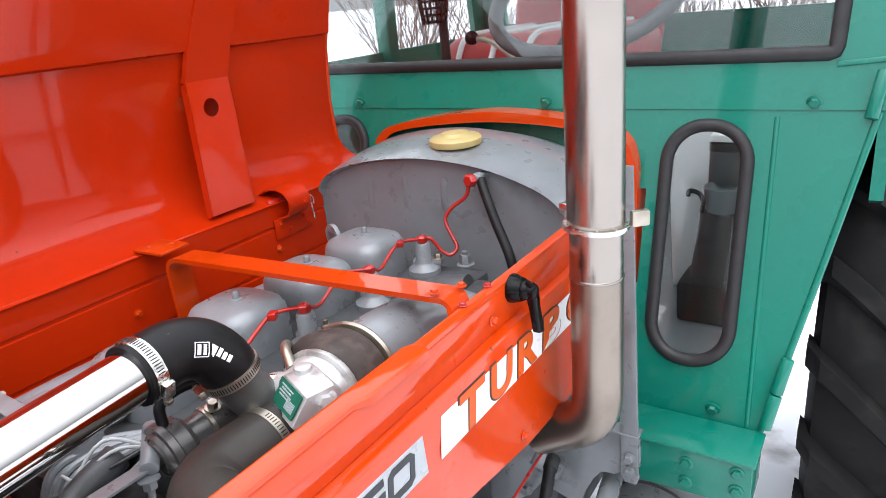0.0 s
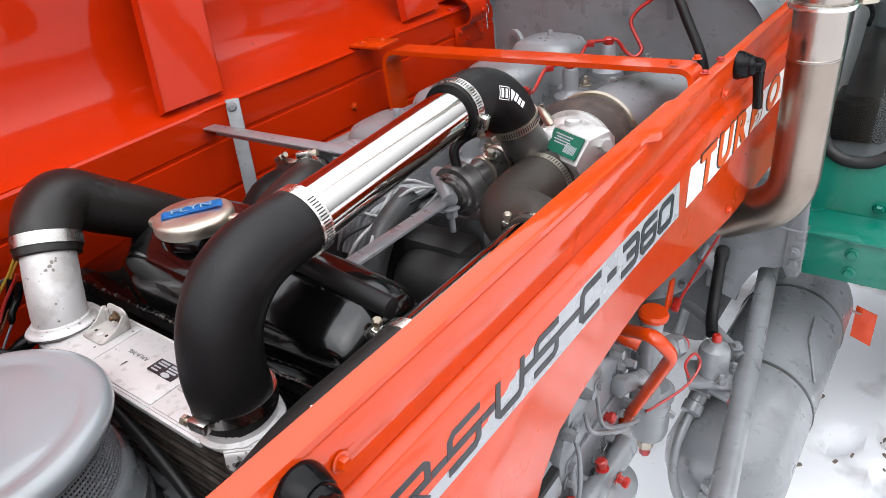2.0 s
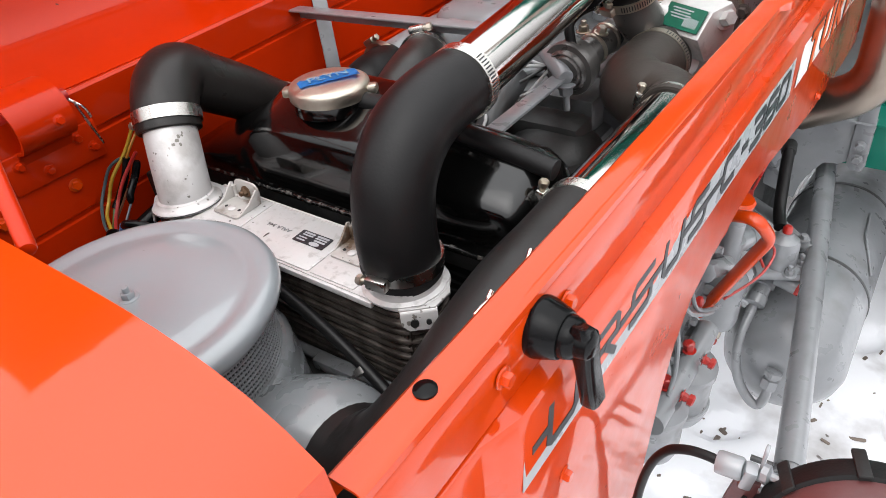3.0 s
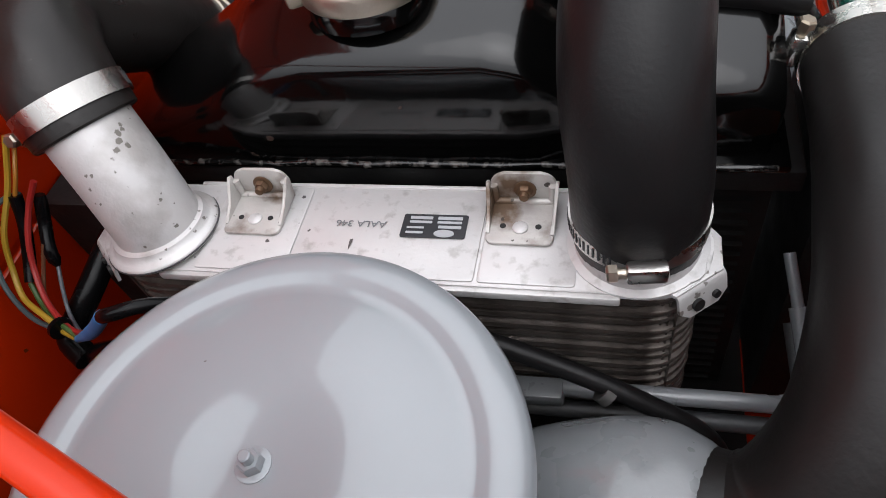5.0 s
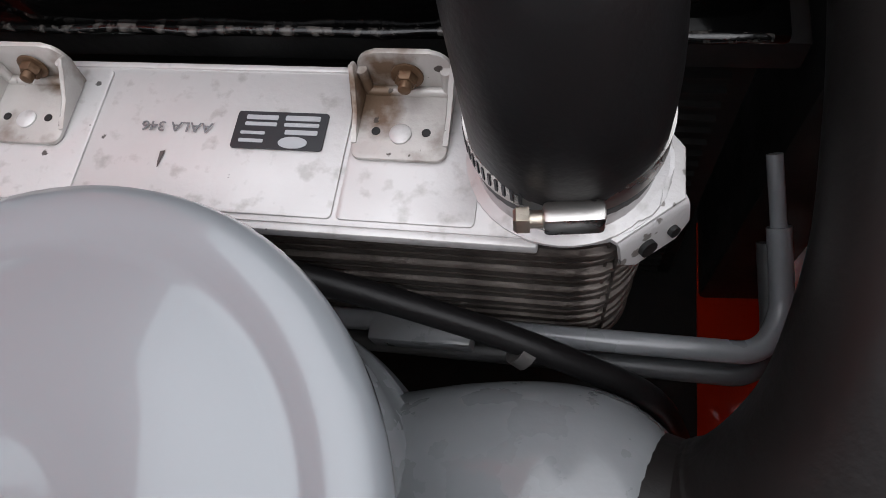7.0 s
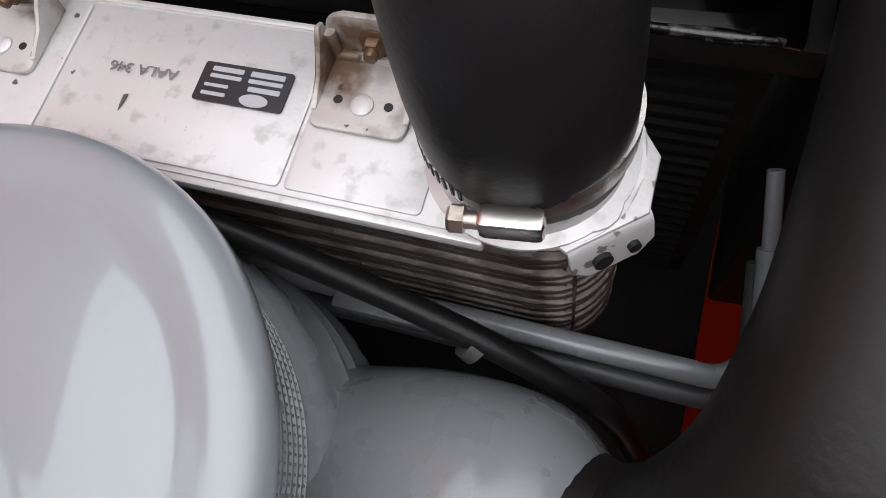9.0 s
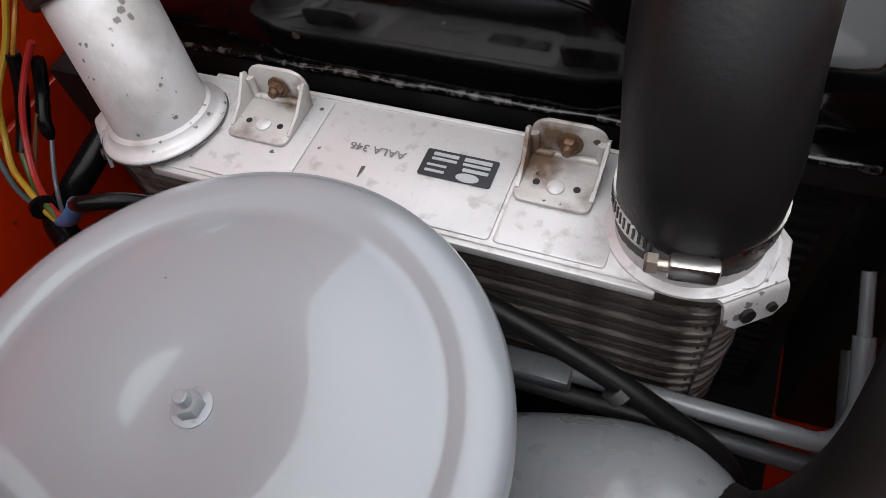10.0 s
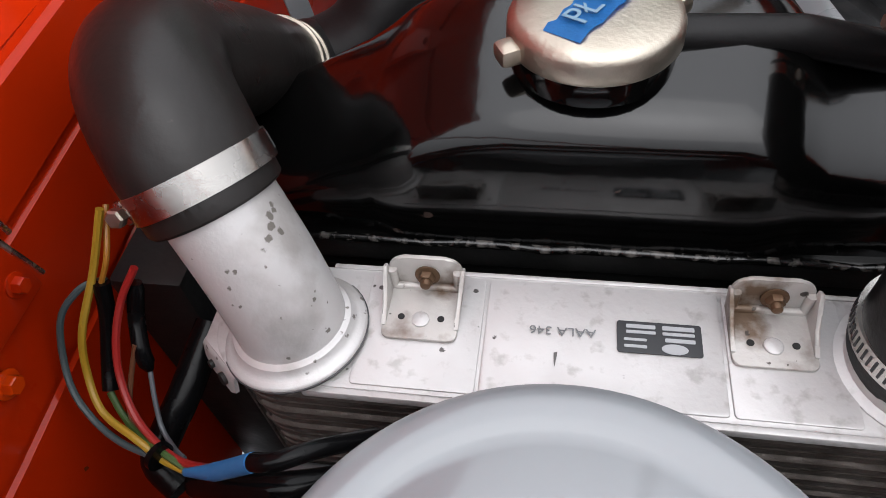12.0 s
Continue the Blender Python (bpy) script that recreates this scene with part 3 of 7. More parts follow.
R_PROF = [(-0.020, -0.014), (-0.022, -0.003), (-0.019, 0.0), (-0.004, 0.0), (-0.0005, -0.0025), (0.0, -0.007), (-0.0012, -0.0082), (0.0, -0.0098), (0.0, -0.030), (0.0, -0.054), (-0.0016, -0.0562), (0.0095, -0.0595), (0.0115, -0.063),
          (0.009, -0.070), (0.009, -0.10), (0.009, -0.13)]


def right_shift(i, x, y, z):
    # narrow flange towards the cab, with the widened lip over the turbocharger
    out = RX + x
    if i <= 2:
        f = min(1, max(0, (y - 0.69) / 0.012))
        out += f * 0.006
    if 3 <= i <= 5 and 0.585 < y < 0.705:
        f = min(1, (y - 0.585) / 0.02, max(0, (0.705 - y) / 0.004))
        out += 0.007 * f
        z -= 0.004 * f if i == 5 else 0
    emb = min(1, max(0, (y - 0.02) / 0.03))
    if i >= 10:
        out -= (1 - emb) * 0.009
    if i >= 13:
        base = 1.222 - 0.070
        f = (i - 12) / 3
        z2 = bottom_z(y)
        return (out, y, base + (z2 - base) * f)
    return (out, y, 1.222 + z)


ys = sorted({round(v, 4) for v in [-0.06 + 0.0262 * k for k in range(50)] + [0.02, 0.035, 0.05, 0.245, 0.265, 0.285, 0.297, 0.310, 0.322, 0.335, 0.353, 0.371, 0.40, 0.433, 0.585, 0.605, 0.70, 0.7045, 0.69, 0.7025, 1.24]})
part("sheet", extruded(R_PROF, ys, right_shift, 0.002), RED, side_r)
part("bottom_flange", box((0.2545, 0.105, 0.842), (0.062, 0.33, 0.003), (0, -10, 0), 0.001), RED_INNER, side_r)


def face(y, z, lift):
    """A point on the panel's outer face."""
    return V((RX + 0.009 + lift, y, z))


def decal(name, corners, lift, mat, label=""):
    bm = slab(corners, lambda u, v, w: face(u, v, lift + w), 0.0006)
    return part(name, bm, mat, side_r, label)


def stripe_z(y):
    return 1.1522 - (y - 0.05) * 0.0235, 1.0965 - (y - 0.05) * 0.0105


decal("stripe", [(0.052, stripe_z(0.052)[0]), (0.668, stripe_z(0.668)[0]), (0.672, stripe_z(0.67)[1]), (0.046, stripe_z(0.046)[1])], 0.001, SILVER_TAPE, "silver-white name stripe")


def ribbon(pts, th, place, bm):
    """A flat stroke of constant width with square mitred corners along a broken line."""
    pts = [V(p) for p in pts]
    left, right = [], []
    for i, p in enumerate(pts):
        d0 = (p - pts[i - 1]).normalized() if i else None
        d1 = (pts[i + 1] - p).normalized() if i < len(pts) - 1 else None
        a, b = d0 or d1, d1 or d0
        n0, n1 = V((-a.y, a.x)), V((-b.y, b.x))
        n = (n0 + n1).normalized()
        n *= th / 2 / max(0.35, n.dot(n1))
        left.append(p + n)
        right.append(p - n)
    rows = [[bm.verts.new(place(q.x, q.y, k)) for q, k in ((l, 0), (l, 0.0005), (r, 0.0005), (r, 0))] for l, r in zip(left, right)]
    for a, b in zip(rows, rows[1:]):
        for k in range(4):
            bm.faces.new((a[k], a[(k + 1) % 4], b[(k + 1) % 4], b[k]))
    bm.faces.new(rows[0])
    bm.faces.new(rows[-1])


def mark(name, y0, shape, hw=0.0185, th=0.0070):
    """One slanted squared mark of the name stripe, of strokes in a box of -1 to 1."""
    zt, zb = stripe_z(y0)
    h, mid = (zt - zb) * 0.30, (zt + zb) / 2
    bm = bmesh.new()
    for n, line in enumerate(shape):
        pts = [(y0 + u * hw + 0.12 * v * h, mid + v * h - 0.017 * u * hw) for u, v in line]
        ribbon(pts, th, lambda u, v, k: face(u, v, 0.0018 + k + 0.00025 * n), bm)
    bmesh.ops.recalc_face_normals(bm, faces=bm.faces)
    return part(name, bm, INK, side_r)


open_box = [[(-1, 1.12), (-1, -0.75), (-0.75, -1), (0.75, -1), (1, -0.75), (1, 1.12)]]
zig = [[(1.1, 1), (-0.75, 1), (-1, 0.75), (-1, 0), (1, 0), (1, -0.75), (0.75, -1), (-1.1, -1)]]
hook = [[(-1, -1.12), (-1, 1), (0.75, 1), (1, 0.75), (1, 0), (-0.8, 0)], [(-0.1, 0), (1.0, -1.1)]]
for y0, shape in ((0.0985, open_box), (0.161, hook), (0.2245, zig), (0.289, open_box), (0.349, zig)):
    mark("name_mark", y0, shape)
for y0, y1 in ((0.0580, 0.0770), (0.1190, 0.1400), (0.1840, 0.2020), (0.2470, 0.2660), (0.3110, 0.3270), (0.3710, 0.4120)):
    mark("name_mark", (y0 + y1) / 2, [[(-1, 0), (1, 0)]], (y1 - y0) / 2)
for y0, shape in ((0.435, [[(1.1, 1), (-0.75, 1), (-1, 0.75), (-1, -0.75), (-0.75, -1), (1.1, -1)]]), (0.482, [[(-0.55, 0), (0.55, 0)]]),
                  (0.527, [[(-1.1, 1), (0.75, 1), (1, 0.75), (1, -0.75), (0.75, -1), (-1.1, -1)], [(-0.5, 0), (0.9, 0)]]),
                  (0.577, [[(1.1, 1), (-0.75, 1), (-1, 0.75), (-1, -0.75), (-0.75, -1), (0.75, -1), (1, -0.75), (1, 0), (-0.9, 0)]]),
                  (0.627, [[(0, 1), (-0.75, 1), (-1, 0.75), (-1, -0.75), (-0.75, -1), (0.75, -1), (1, -0.75), (1, 0.75), (0.75, 1), (0, 1)]])):
    mark("model_mark", y0, shape, th=0.0084)
decal("white_block", [(0.706, 1.146), (1.178, 1.138), (1.170, 1.082), (0.698, 1.088)], 0.001, WHITE, "white reflective sticker strip")


def word_letter(text, y0, y1, z0, z1, lift, mat, grow):
    """One bold slanted letter stretched into its box on the panel."""
    ob = lettering("word_mark", text, 1.0, Matrix.Identity(4), mat, side_r, depth=0.0006, bold=0.035)
    lo = [min(v.co[i] for v in ob.data.vertices) for i in (0, 1)]
    hi = [max(v.co[i] for v in ob.data.vertices) for i in (0, 1)]
    for v in ob.data.vertices:
        u, w = (v.co.x - lo[0]) / (hi[0] - lo[0]), (v.co.y - lo[1]) / (hi[1] - lo[1])
        y = y0 - grow + u * (y1 - y0 + 2 * grow) + 0.14 * (w - 0.5) * (z1 - z0)
        v.co = face(y, z0 - grow + w * (z1 - z0 + 2 * grow), lift + v.co.z)
    return ob


for text, y0, y1 in (("T", 0.738, 0.796), ("U", 0.812, 0.868), ("R", 0.886, 0.944), ("B", 0.964, 1.024), ("O", 1.048, 1.122)):
    zt, zb = 1.141 - 0.017 * (y0 - 0.7), 1.091 - 0.012 * (y0 - 0.7)
    word_letter(text, y0, y1, zb, zt, 0.0021, INK, 0.0022)
    word_letter(text, y0, y1, zb, zt, 0.0030, ORANGE, 0.0)
for y, z in ((0.047, 1.193), (0.120, 1.191), (0.845, 1.185), (0.955, 1.185)):
    part("bolt", hexbolt((RX + 0.001, y, z), (1, 0, 0), 0.0048, 0.005), RED, side_r)
for y, z in ((0.893, 0.994), (0.10, 1.05)):
    part("bolt", hexbolt((RX + 0.010, y, z), (1, 0, 0), 0.0048, 0.005), RED, side_r)
part("buffer_plug", lathe([(0.0062, 0), (0.0062, 0.0012), (0.005, 0.0022), (0, 0.0024)], (0.2765, 0.000, 1.222), (0, 0, 1), 24), PLASTIC, side_r, "black rubber buffer plug")
for y in (0.86, 0.80):
    part("flange_bolt", hexbolt((0.277, y, 1.2235), (0, 0, 1), 0.004, 0.003), RED_TRIM, side_r)


def latch(y, z, group, tongue=True):
    """A tapering plastic boss with a square-ended lever hanging from its tip."""
    h = thing("bonnet_latch", (RX, y, z), "black plastic bonnet latch handle with a drooping lever", "latch", group)
    part("rosette", lathe([(0.0186, 0), (0.0190, 0.002), (0.0188, 0.0045), (0.0150, 0.0165), (0.0142, 0.0175), (0.0120, 0.0178)], (RX, y, z), (1, 0, 0), 36), PLASTIC, h)
    part("hub", lathe([(0.0130, 0.0172), (0.0132, 0.0200), (0.0118, 0.0245), (0.0098, 0.0262), (0.0092, 0.0330), (0.0065, 0.0352), (0, 0.0358)], (RX, y, z), (1, 0, 0), 28), PLASTIC, h)
    secs = []
    for t, w, th in ((-0.12, 0.0050, 0.0040), (-0.06, 0.0074, 0.0066), (0.15, 0.0082, 0.0074), (0.4, 0.0080, 0.0060), (0.7, 0.0088, 0.0056), (0.97, 0.0092, 0.0056), (1.0, 0.0084, 0.0046)):
        c = V((RX + 0.027 + 0.002 * t, y + 0.001 + 0.013 * t, z + 0.004 - 0.066 * t))
        ring = []
        for k in range(24):
            a = 2 * math.pi * (k + 0.5) / 24
            ca, sa = math.cos(a), math.sin(a)
            ring.append(c + V((th * math.copysign(abs(ca) ** 0.5, ca), w * math.copysign(abs(sa) ** 0.5, sa), -0.002 * sa)))
        secs.append(ring)
    part("lever", loft(secs), PLASTIC, h, angle=55)
    if not tongue:
        return h
    keep = bmesh.new()
    box((RX - 0.0275, y - 0.002, z - 0.003), (0.015, 0.022, 0.0025), (0, 8, 0), 0.0008, bm=keep)
    box((RX - 0.034, y - 0.006, z - 0.012), (0.0025, 0.016, 0.034), (0, 0, 0), 0.0008, bm=keep)
    for dx in (-0.030, -0.024):
        rod((RX + dx, y + 0.004, z), (RX + dx, y + 0.020, z + 0.006), 0.0024, 10, 0.0008, keep)
    rod((RX - 0.035, y - 0.010, z - 0.008), (RX - 0.0355, y + 0.008, z + 0.006), 0.0017, 10, 0.0006, keep)
    rod((RX - 0.030, y + 0.002, z - 0.006), (RX, y + 0.002, z - 0.006), 0.005, 14, 0, keep)
    rod((RX - 0.032, y - 0.034, z - 0.026), (RX - 0.0305, y - 0.034, z - 0.020), 0.0024, 10, 0.0008, keep)
    tube(smooth([(RX - 0.033, y - 0.034, z - 0.024), (RX - 0.034, y - 0.010, z - 0.014), (RX - 0.027, y + 0.018, z + 0.004), (RX - 0.0265, y + 0.030, z + 0.008), (RX - 0.029, y + 0.044, z + 0.014)], 5), 0.0019, 10, keep)
    part("lock_plate", keep, ZINC, h, "bright zinc lock tongue")
    return h


latch(0.088, 1.197, "bonnet latches")
latch(0.900, 1.206, "bonnet latches", False)

# ---- cross strap between the panels ----
bar = thing("cross_strap", (0, 0.82, 1.23), "orange-red flat steel strap bridging the engine bay", "strap")
strap_path = fillet([(-0.236, 0.80, 1.10), (-0.240, 0.80, 1.226), (0.262, 0.822, 1.226), (0.272, 0.80, 1.19)], 0.03, 8)
bm = bmesh.new()
rows = []
for p in strap_path:
    rows.append([bm.verts.new(p + V((0, d, 0))) for d in (-0.020, 0.020)])
for a, b in zip(rows, rows[1:]):
    bm.faces.new((a[0], a[1], b[1], b[0]))
bmesh.ops.recalc_face_normals(bm, faces=bm.faces)
bmesh.ops.solidify(bm, geom=list(bm.faces), thickness=0.007)
part("strap", bm, RED, bar)
part("end_plate", box((-0.272, 0.803, 1.229), (0.066, 0.055, 0.006), (0, 0, 2), 0.002), RED, bar)
for x, y in ((-0.285, 0.79), (-0.262, 0.815), (0.235, 0.806), (0.255, 0.835)):
    part("bolt", hexbolt((x, y, 1.230), (0, 0, 1), 0.0045, 0.004), RED, bar)

# ---- nose cowl ----
nose = thing("nose_cowl", (0, -0.2, 1.2), "orange-red glossy rounded front bonnet cowl", "cowl")
nb = bmesh.new()
rows = []
for k in range(13):
    t = k / 12
    y = -0.066 - 0.36 * t
    drop = 0.05 * t * t
    row = []
    for j in range(33):
        u = -1 + 2 * j / 32
        s = abs(u) ** 3.2
        x = 0.296 * u * (1 - 0.03 * t)
        z = 1.2785 - 0.055 * u ** 6 - drop
        if abs(u) > 0.94:
            z -= (abs(u) - 0.94) * 2.6
        row.append(nb.verts.new((x, y, z)))
    rows.append(row)
for a, b in zip(rows, rows[1:]):
    for j in range(32):
        nb.faces.new((a[j], a[j + 1], b[j + 1], b[j]))
bmesh.ops.recalc_face_normals(nb, faces=nb.faces)
bmesh.ops.solidify(nb, geom=list(nb.faces), thickness=0.003)
part("top_sheet", nb, RED, nose)
side_n = bmesh.new()
for sx in (-1, 1):
    box((sx * 0.285, -0.25, 0.95), (0.003, 0.36, 0.48), bevel=0.001, bm=side_n)
box((0, -0.425, 0.95), (0.57, 0.003, 0.48), bevel=0.001, bm=side_n)
part("grille_shell", side_n, RED, nose)
solo("bonnet_prop_rod", rod((-0.413, 0.108, 1.3915), (0.062, -0.061, 1.272), 0.0050, 16, 0.002), RED_INNER, "orange-red painted steel bonnet prop rod", "prop rod")

# ---- radiator ----
rad = thing("radiator", (0, 0.26, 0.62), "gloss-black painted tractor radiator with a brass-coloured filler cap", "radiator")


def tank_section(x, top, y0, y1, z0, r):
    pts = []
    for k in range(9):
        a = radians(90 * k / 8)
        pts.append(V((x, y1 - r + r * math.cos(a), top - r + r * math.sin(a))))
    d = min(0.032, (top - z0) * 0.40)
    # a top that falls gently to a rounded edge over an upright front face
    for fy, fz in ((0.058, 0), (0.036, 0.22), (0.021, 0.42), (0.013, 0.54), (0.006, 0.70), (0.0018, 0.86), (0, 1)):
        pts.append(V((x, y0 + fy, top - d * fz)))
    pts += [V((x, y0 + 0.0005, z0 + (top - z0) * 0.3)), V((x, y0 + 0.003, z0)), V((x, y1, z0))]
    return pts


tank_secs = [tank_section(*a) for a in (
    (-0.252, 1.118, 0.228, 0.300, 1.104, 0.006), (-0.248, 1.126, 0.224, 0.305, 1.108, 0.010), (-0.19, 1.152, 0.2165, 0.312, 1.112, 0.02), (-0.135, 1.180, 0.213, 0.316, 1.112, 0.025),
    (-0.122, 1.188, 0.2115, 0.318, 1.112, 0.025), (-0.1085, 1.199, 0.2085, 0.318, 1.112, 0.025), (-0.094, 1.207, 0.2085, 0.318, 1.112, 0.025), (-0.074, 1.2130, 0.2085, 0.318, 1.112, 0.025), (-0.055, 1.2160, 0.2085, 0.318, 1.112, 0.025), (0.045, 1.2160, 0.2085, 0.318, 1.112, 0.025), (0.060, 1.2125, 0.2085, 0.318, 1.112, 0.025), (0.072, 1.208, 0.2095, 0.318, 1.112, 0.03),
    (0.085, 1.196, 0.212, 0.318, 1.112, 0.04), (0.14, 1.193, 0.214, 0.318, 1.112, 0.04), (0.182, 1.188, 0.216, 0.316, 1.112, 0.04), (0.196, 1.178, 0.220, 0.312, 1.112, 0.035), (0.200, 1.162, 0.230, 0.305, 1.112, 0.02))]
part("top_tank", loft(tank_secs), BLACK_GLOSS, rad, angle=50)
part("seam_flange", box((-0.012, 0.266, 1.115), (0.436, 0.112, 0.006), bevel=0.002), BLACK_GLOSS, rad)
part("solder_seam", tube([(-0.225 + 0.0212 * k, 0.2095 + 0.0008 * math.sin(k * 1.9), 1.1175 + 0.0006 * math.sin(k * 2.7)) for k in range(21)], [0.0022 + 0.0007 * math.sin(k * 3.1) for k in range(21)], 10), BLACK_WORN, rad, "seam with paint worn to grey")
part("side_frame", box((-0.005, 0.264, 1.104), (0.44, 0.105, 0.016), bevel=0.002), BLACK_MATT, rad)
part("core", box((-0.005, 0.265, 0.85), (0.42, 0.075, 0.48), bevel=0.002), BLACK_MATT, rad)
fins = bmesh.new()
for k in range(42):
    box((-0.005, 0.226, 0.63 + k * 0.0108), (0.40, 0.004, 0.002), bevel=0, bm=fins)
tagged(part("fin_block", fins, BLACK_MATT, rad), kind="stuff")
part("filler_neck", lathe([(0.036, 0.010), (0.035, 0.018), (0.033, 0.021), (0.032, 0.024)], (-0.0187, 0.2513, 1.1950), (0, 0, 1), 36), BLACK_GLOSS, rad)
part("overflow_pipe", tube(fillet([(0.012, 0.257, 1.212), (0.070, 0.264, 1.208), (0.120, 0.266, 1.196), (0.206, 0.265, 1.183)], 0.03), 0.0092, 16), RUBBER, rad)
cap_c = V((-0.0187, 0.2508, 1.2170))
cap_ax = V((0.0, 0.04, 1))
cap = part("filler_cap", lathe([(0.030, -0.003), (0.0365, -0.002), (0.0378, 0.000), (0.0375, 0.008), (0.0365, 0.0105), (0.033, 0.0125), (0.020, 0.0135), (0, 0.014)], cap_c, cap_ax, 56), ZINC_DULL, rad, "worn brass-zinc radiator cap")
for s in (-1, 1):
    d = V((0.88, 0.475, 0)) * s
    beam(cap_c + d * 0.032 + V((0, 0, 0.003)), cap_c + d * 0.0455 + V((0, 0, 0.003)), 0.012, 0.009, bevel=0.003, bm=(ears := bmesh.new()))
    part("cap_ear", ears, ZINC_DULL, cap)
tape_m = Matrix.Translation(cap_c + V((0.001, 0.0, 0.0144))) @ pose(0, 0, 0, -2.3, 0, 58)
tp = bmesh.new()
rows = []
for k in range(15):
    u = -0.028 + 0.056 * k / 14
    w = 0.0088 + 0.0012 * noise.noise(V((k * 0.9, 0, 0)))
    z = 0.0008 + 0.0010 * noise.noise(V((k * 0.7, 5, 0))) - (0.0010 if abs(u) > 0.026 else 0)
    rows.append([tp.verts.new(tape_m @ V((u, s * w + 0.001 * noise.noise(V((k * 1.7, s, 2))), z))) for s in (-1, 1)])
for a, b in zip(rows, rows[1:]):
    tp.faces.new((a[0], a[1], b[1], b[0]))
bmesh.ops.solidify(tp, geom=list(tp.faces), thickness=0.0006)
part("tape_strip", tp, BLUE_TAPE, cap, "torn strip of blue tape with pale writing")
lettering("tape_writing", "PŁYN", 0.0165, tape_m @ pose(0, 0, 0.0022), material("pale_scratched_ink", (0.16, 0.27, 0.36), 0.5, bump=0.0), rad, depth=0.0003)

# ---- intercooler ----
ic = thing("intercooler", (-0.015, 0.155, 1.02), "weathered bare-aluminium intercooler with stacked plates", "intercooler")
IX0, IX1, IY0, IY1, IZ = -0.190, 0.164, 0.121, 0.187, 1.120
icx, icy, icw, ich = (IX0 + IX1) / 2, (IY0 + IY1) / 2, IX1 - IX0, IY1 - IY0
top_out = rounded(icw, ich, 0.03, 8, icx, icy)
part("top_plate", slab(top_out, lambda u, v, w: V((u, v, IZ - 0.004 + w)), 0.004, 0.0012), ALU, ic)
lip = bmesh.new()
box((-0.01, IY0 - 0.001, IZ - 0.004), (0.26, 0.004, 0.006), bevel=0.0012, bm=lip)
box((-0.01, IY1 + 0.001, IZ - 0.002), (0.26, 0.003, 0.006), bevel=0.001, bm=lip)
part("folded_lip", lip, ALU, ic)
for x0, x1 in ((-0.118, -0.0612), (-0.0595, 0.0462), (0.0479, 0.098)):
    part("raised_panel", slab(rounded(x1 - x0, ich - 0.004, 0.002, 3, (x0 + x1) / 2, icy), lambda u, v, w: V((u, v, IZ - 0.0002 + w)), 0.0013, 0.0005), ALU, ic)
plate_me = None
for k in range(14):
    z = 1.1085 - k * 0.0092
    if plate_me is None:
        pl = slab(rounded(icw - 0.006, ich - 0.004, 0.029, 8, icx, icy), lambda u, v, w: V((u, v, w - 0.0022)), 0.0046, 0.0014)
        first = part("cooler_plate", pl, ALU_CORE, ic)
        plate_me = first.data
        ob = first
    else:
        ob = new("cooler_plate", plate_me)
        ob.parent = ic
        ob.matrix_parent_inverse = Matrix.Translation(-ic.location)
    ob.location = (0.0007 * math.sin(k * 2.1), 0.0006 * math.cos(k * 3.3), z)
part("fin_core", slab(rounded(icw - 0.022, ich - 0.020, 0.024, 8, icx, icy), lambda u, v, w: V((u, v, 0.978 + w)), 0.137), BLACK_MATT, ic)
ribs = bmesh.new()
for k in range(90):
    x = IX0 + 0.014 + k * (icw - 0.03) / 89
    box((x, IY0 + 0.0085, 1.046), (0.0011, 0.004, 0.132), (0, 0, 0), 0, bm=ribs)
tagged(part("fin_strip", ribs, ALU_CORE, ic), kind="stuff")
part("end_cover", slab(rounded(0.028, 0.05, 0.01, 4, 0.146, icy), lambda u, v, w: V((u, v, IZ + w)), 0.0015, 0.0006), ALU, ic)
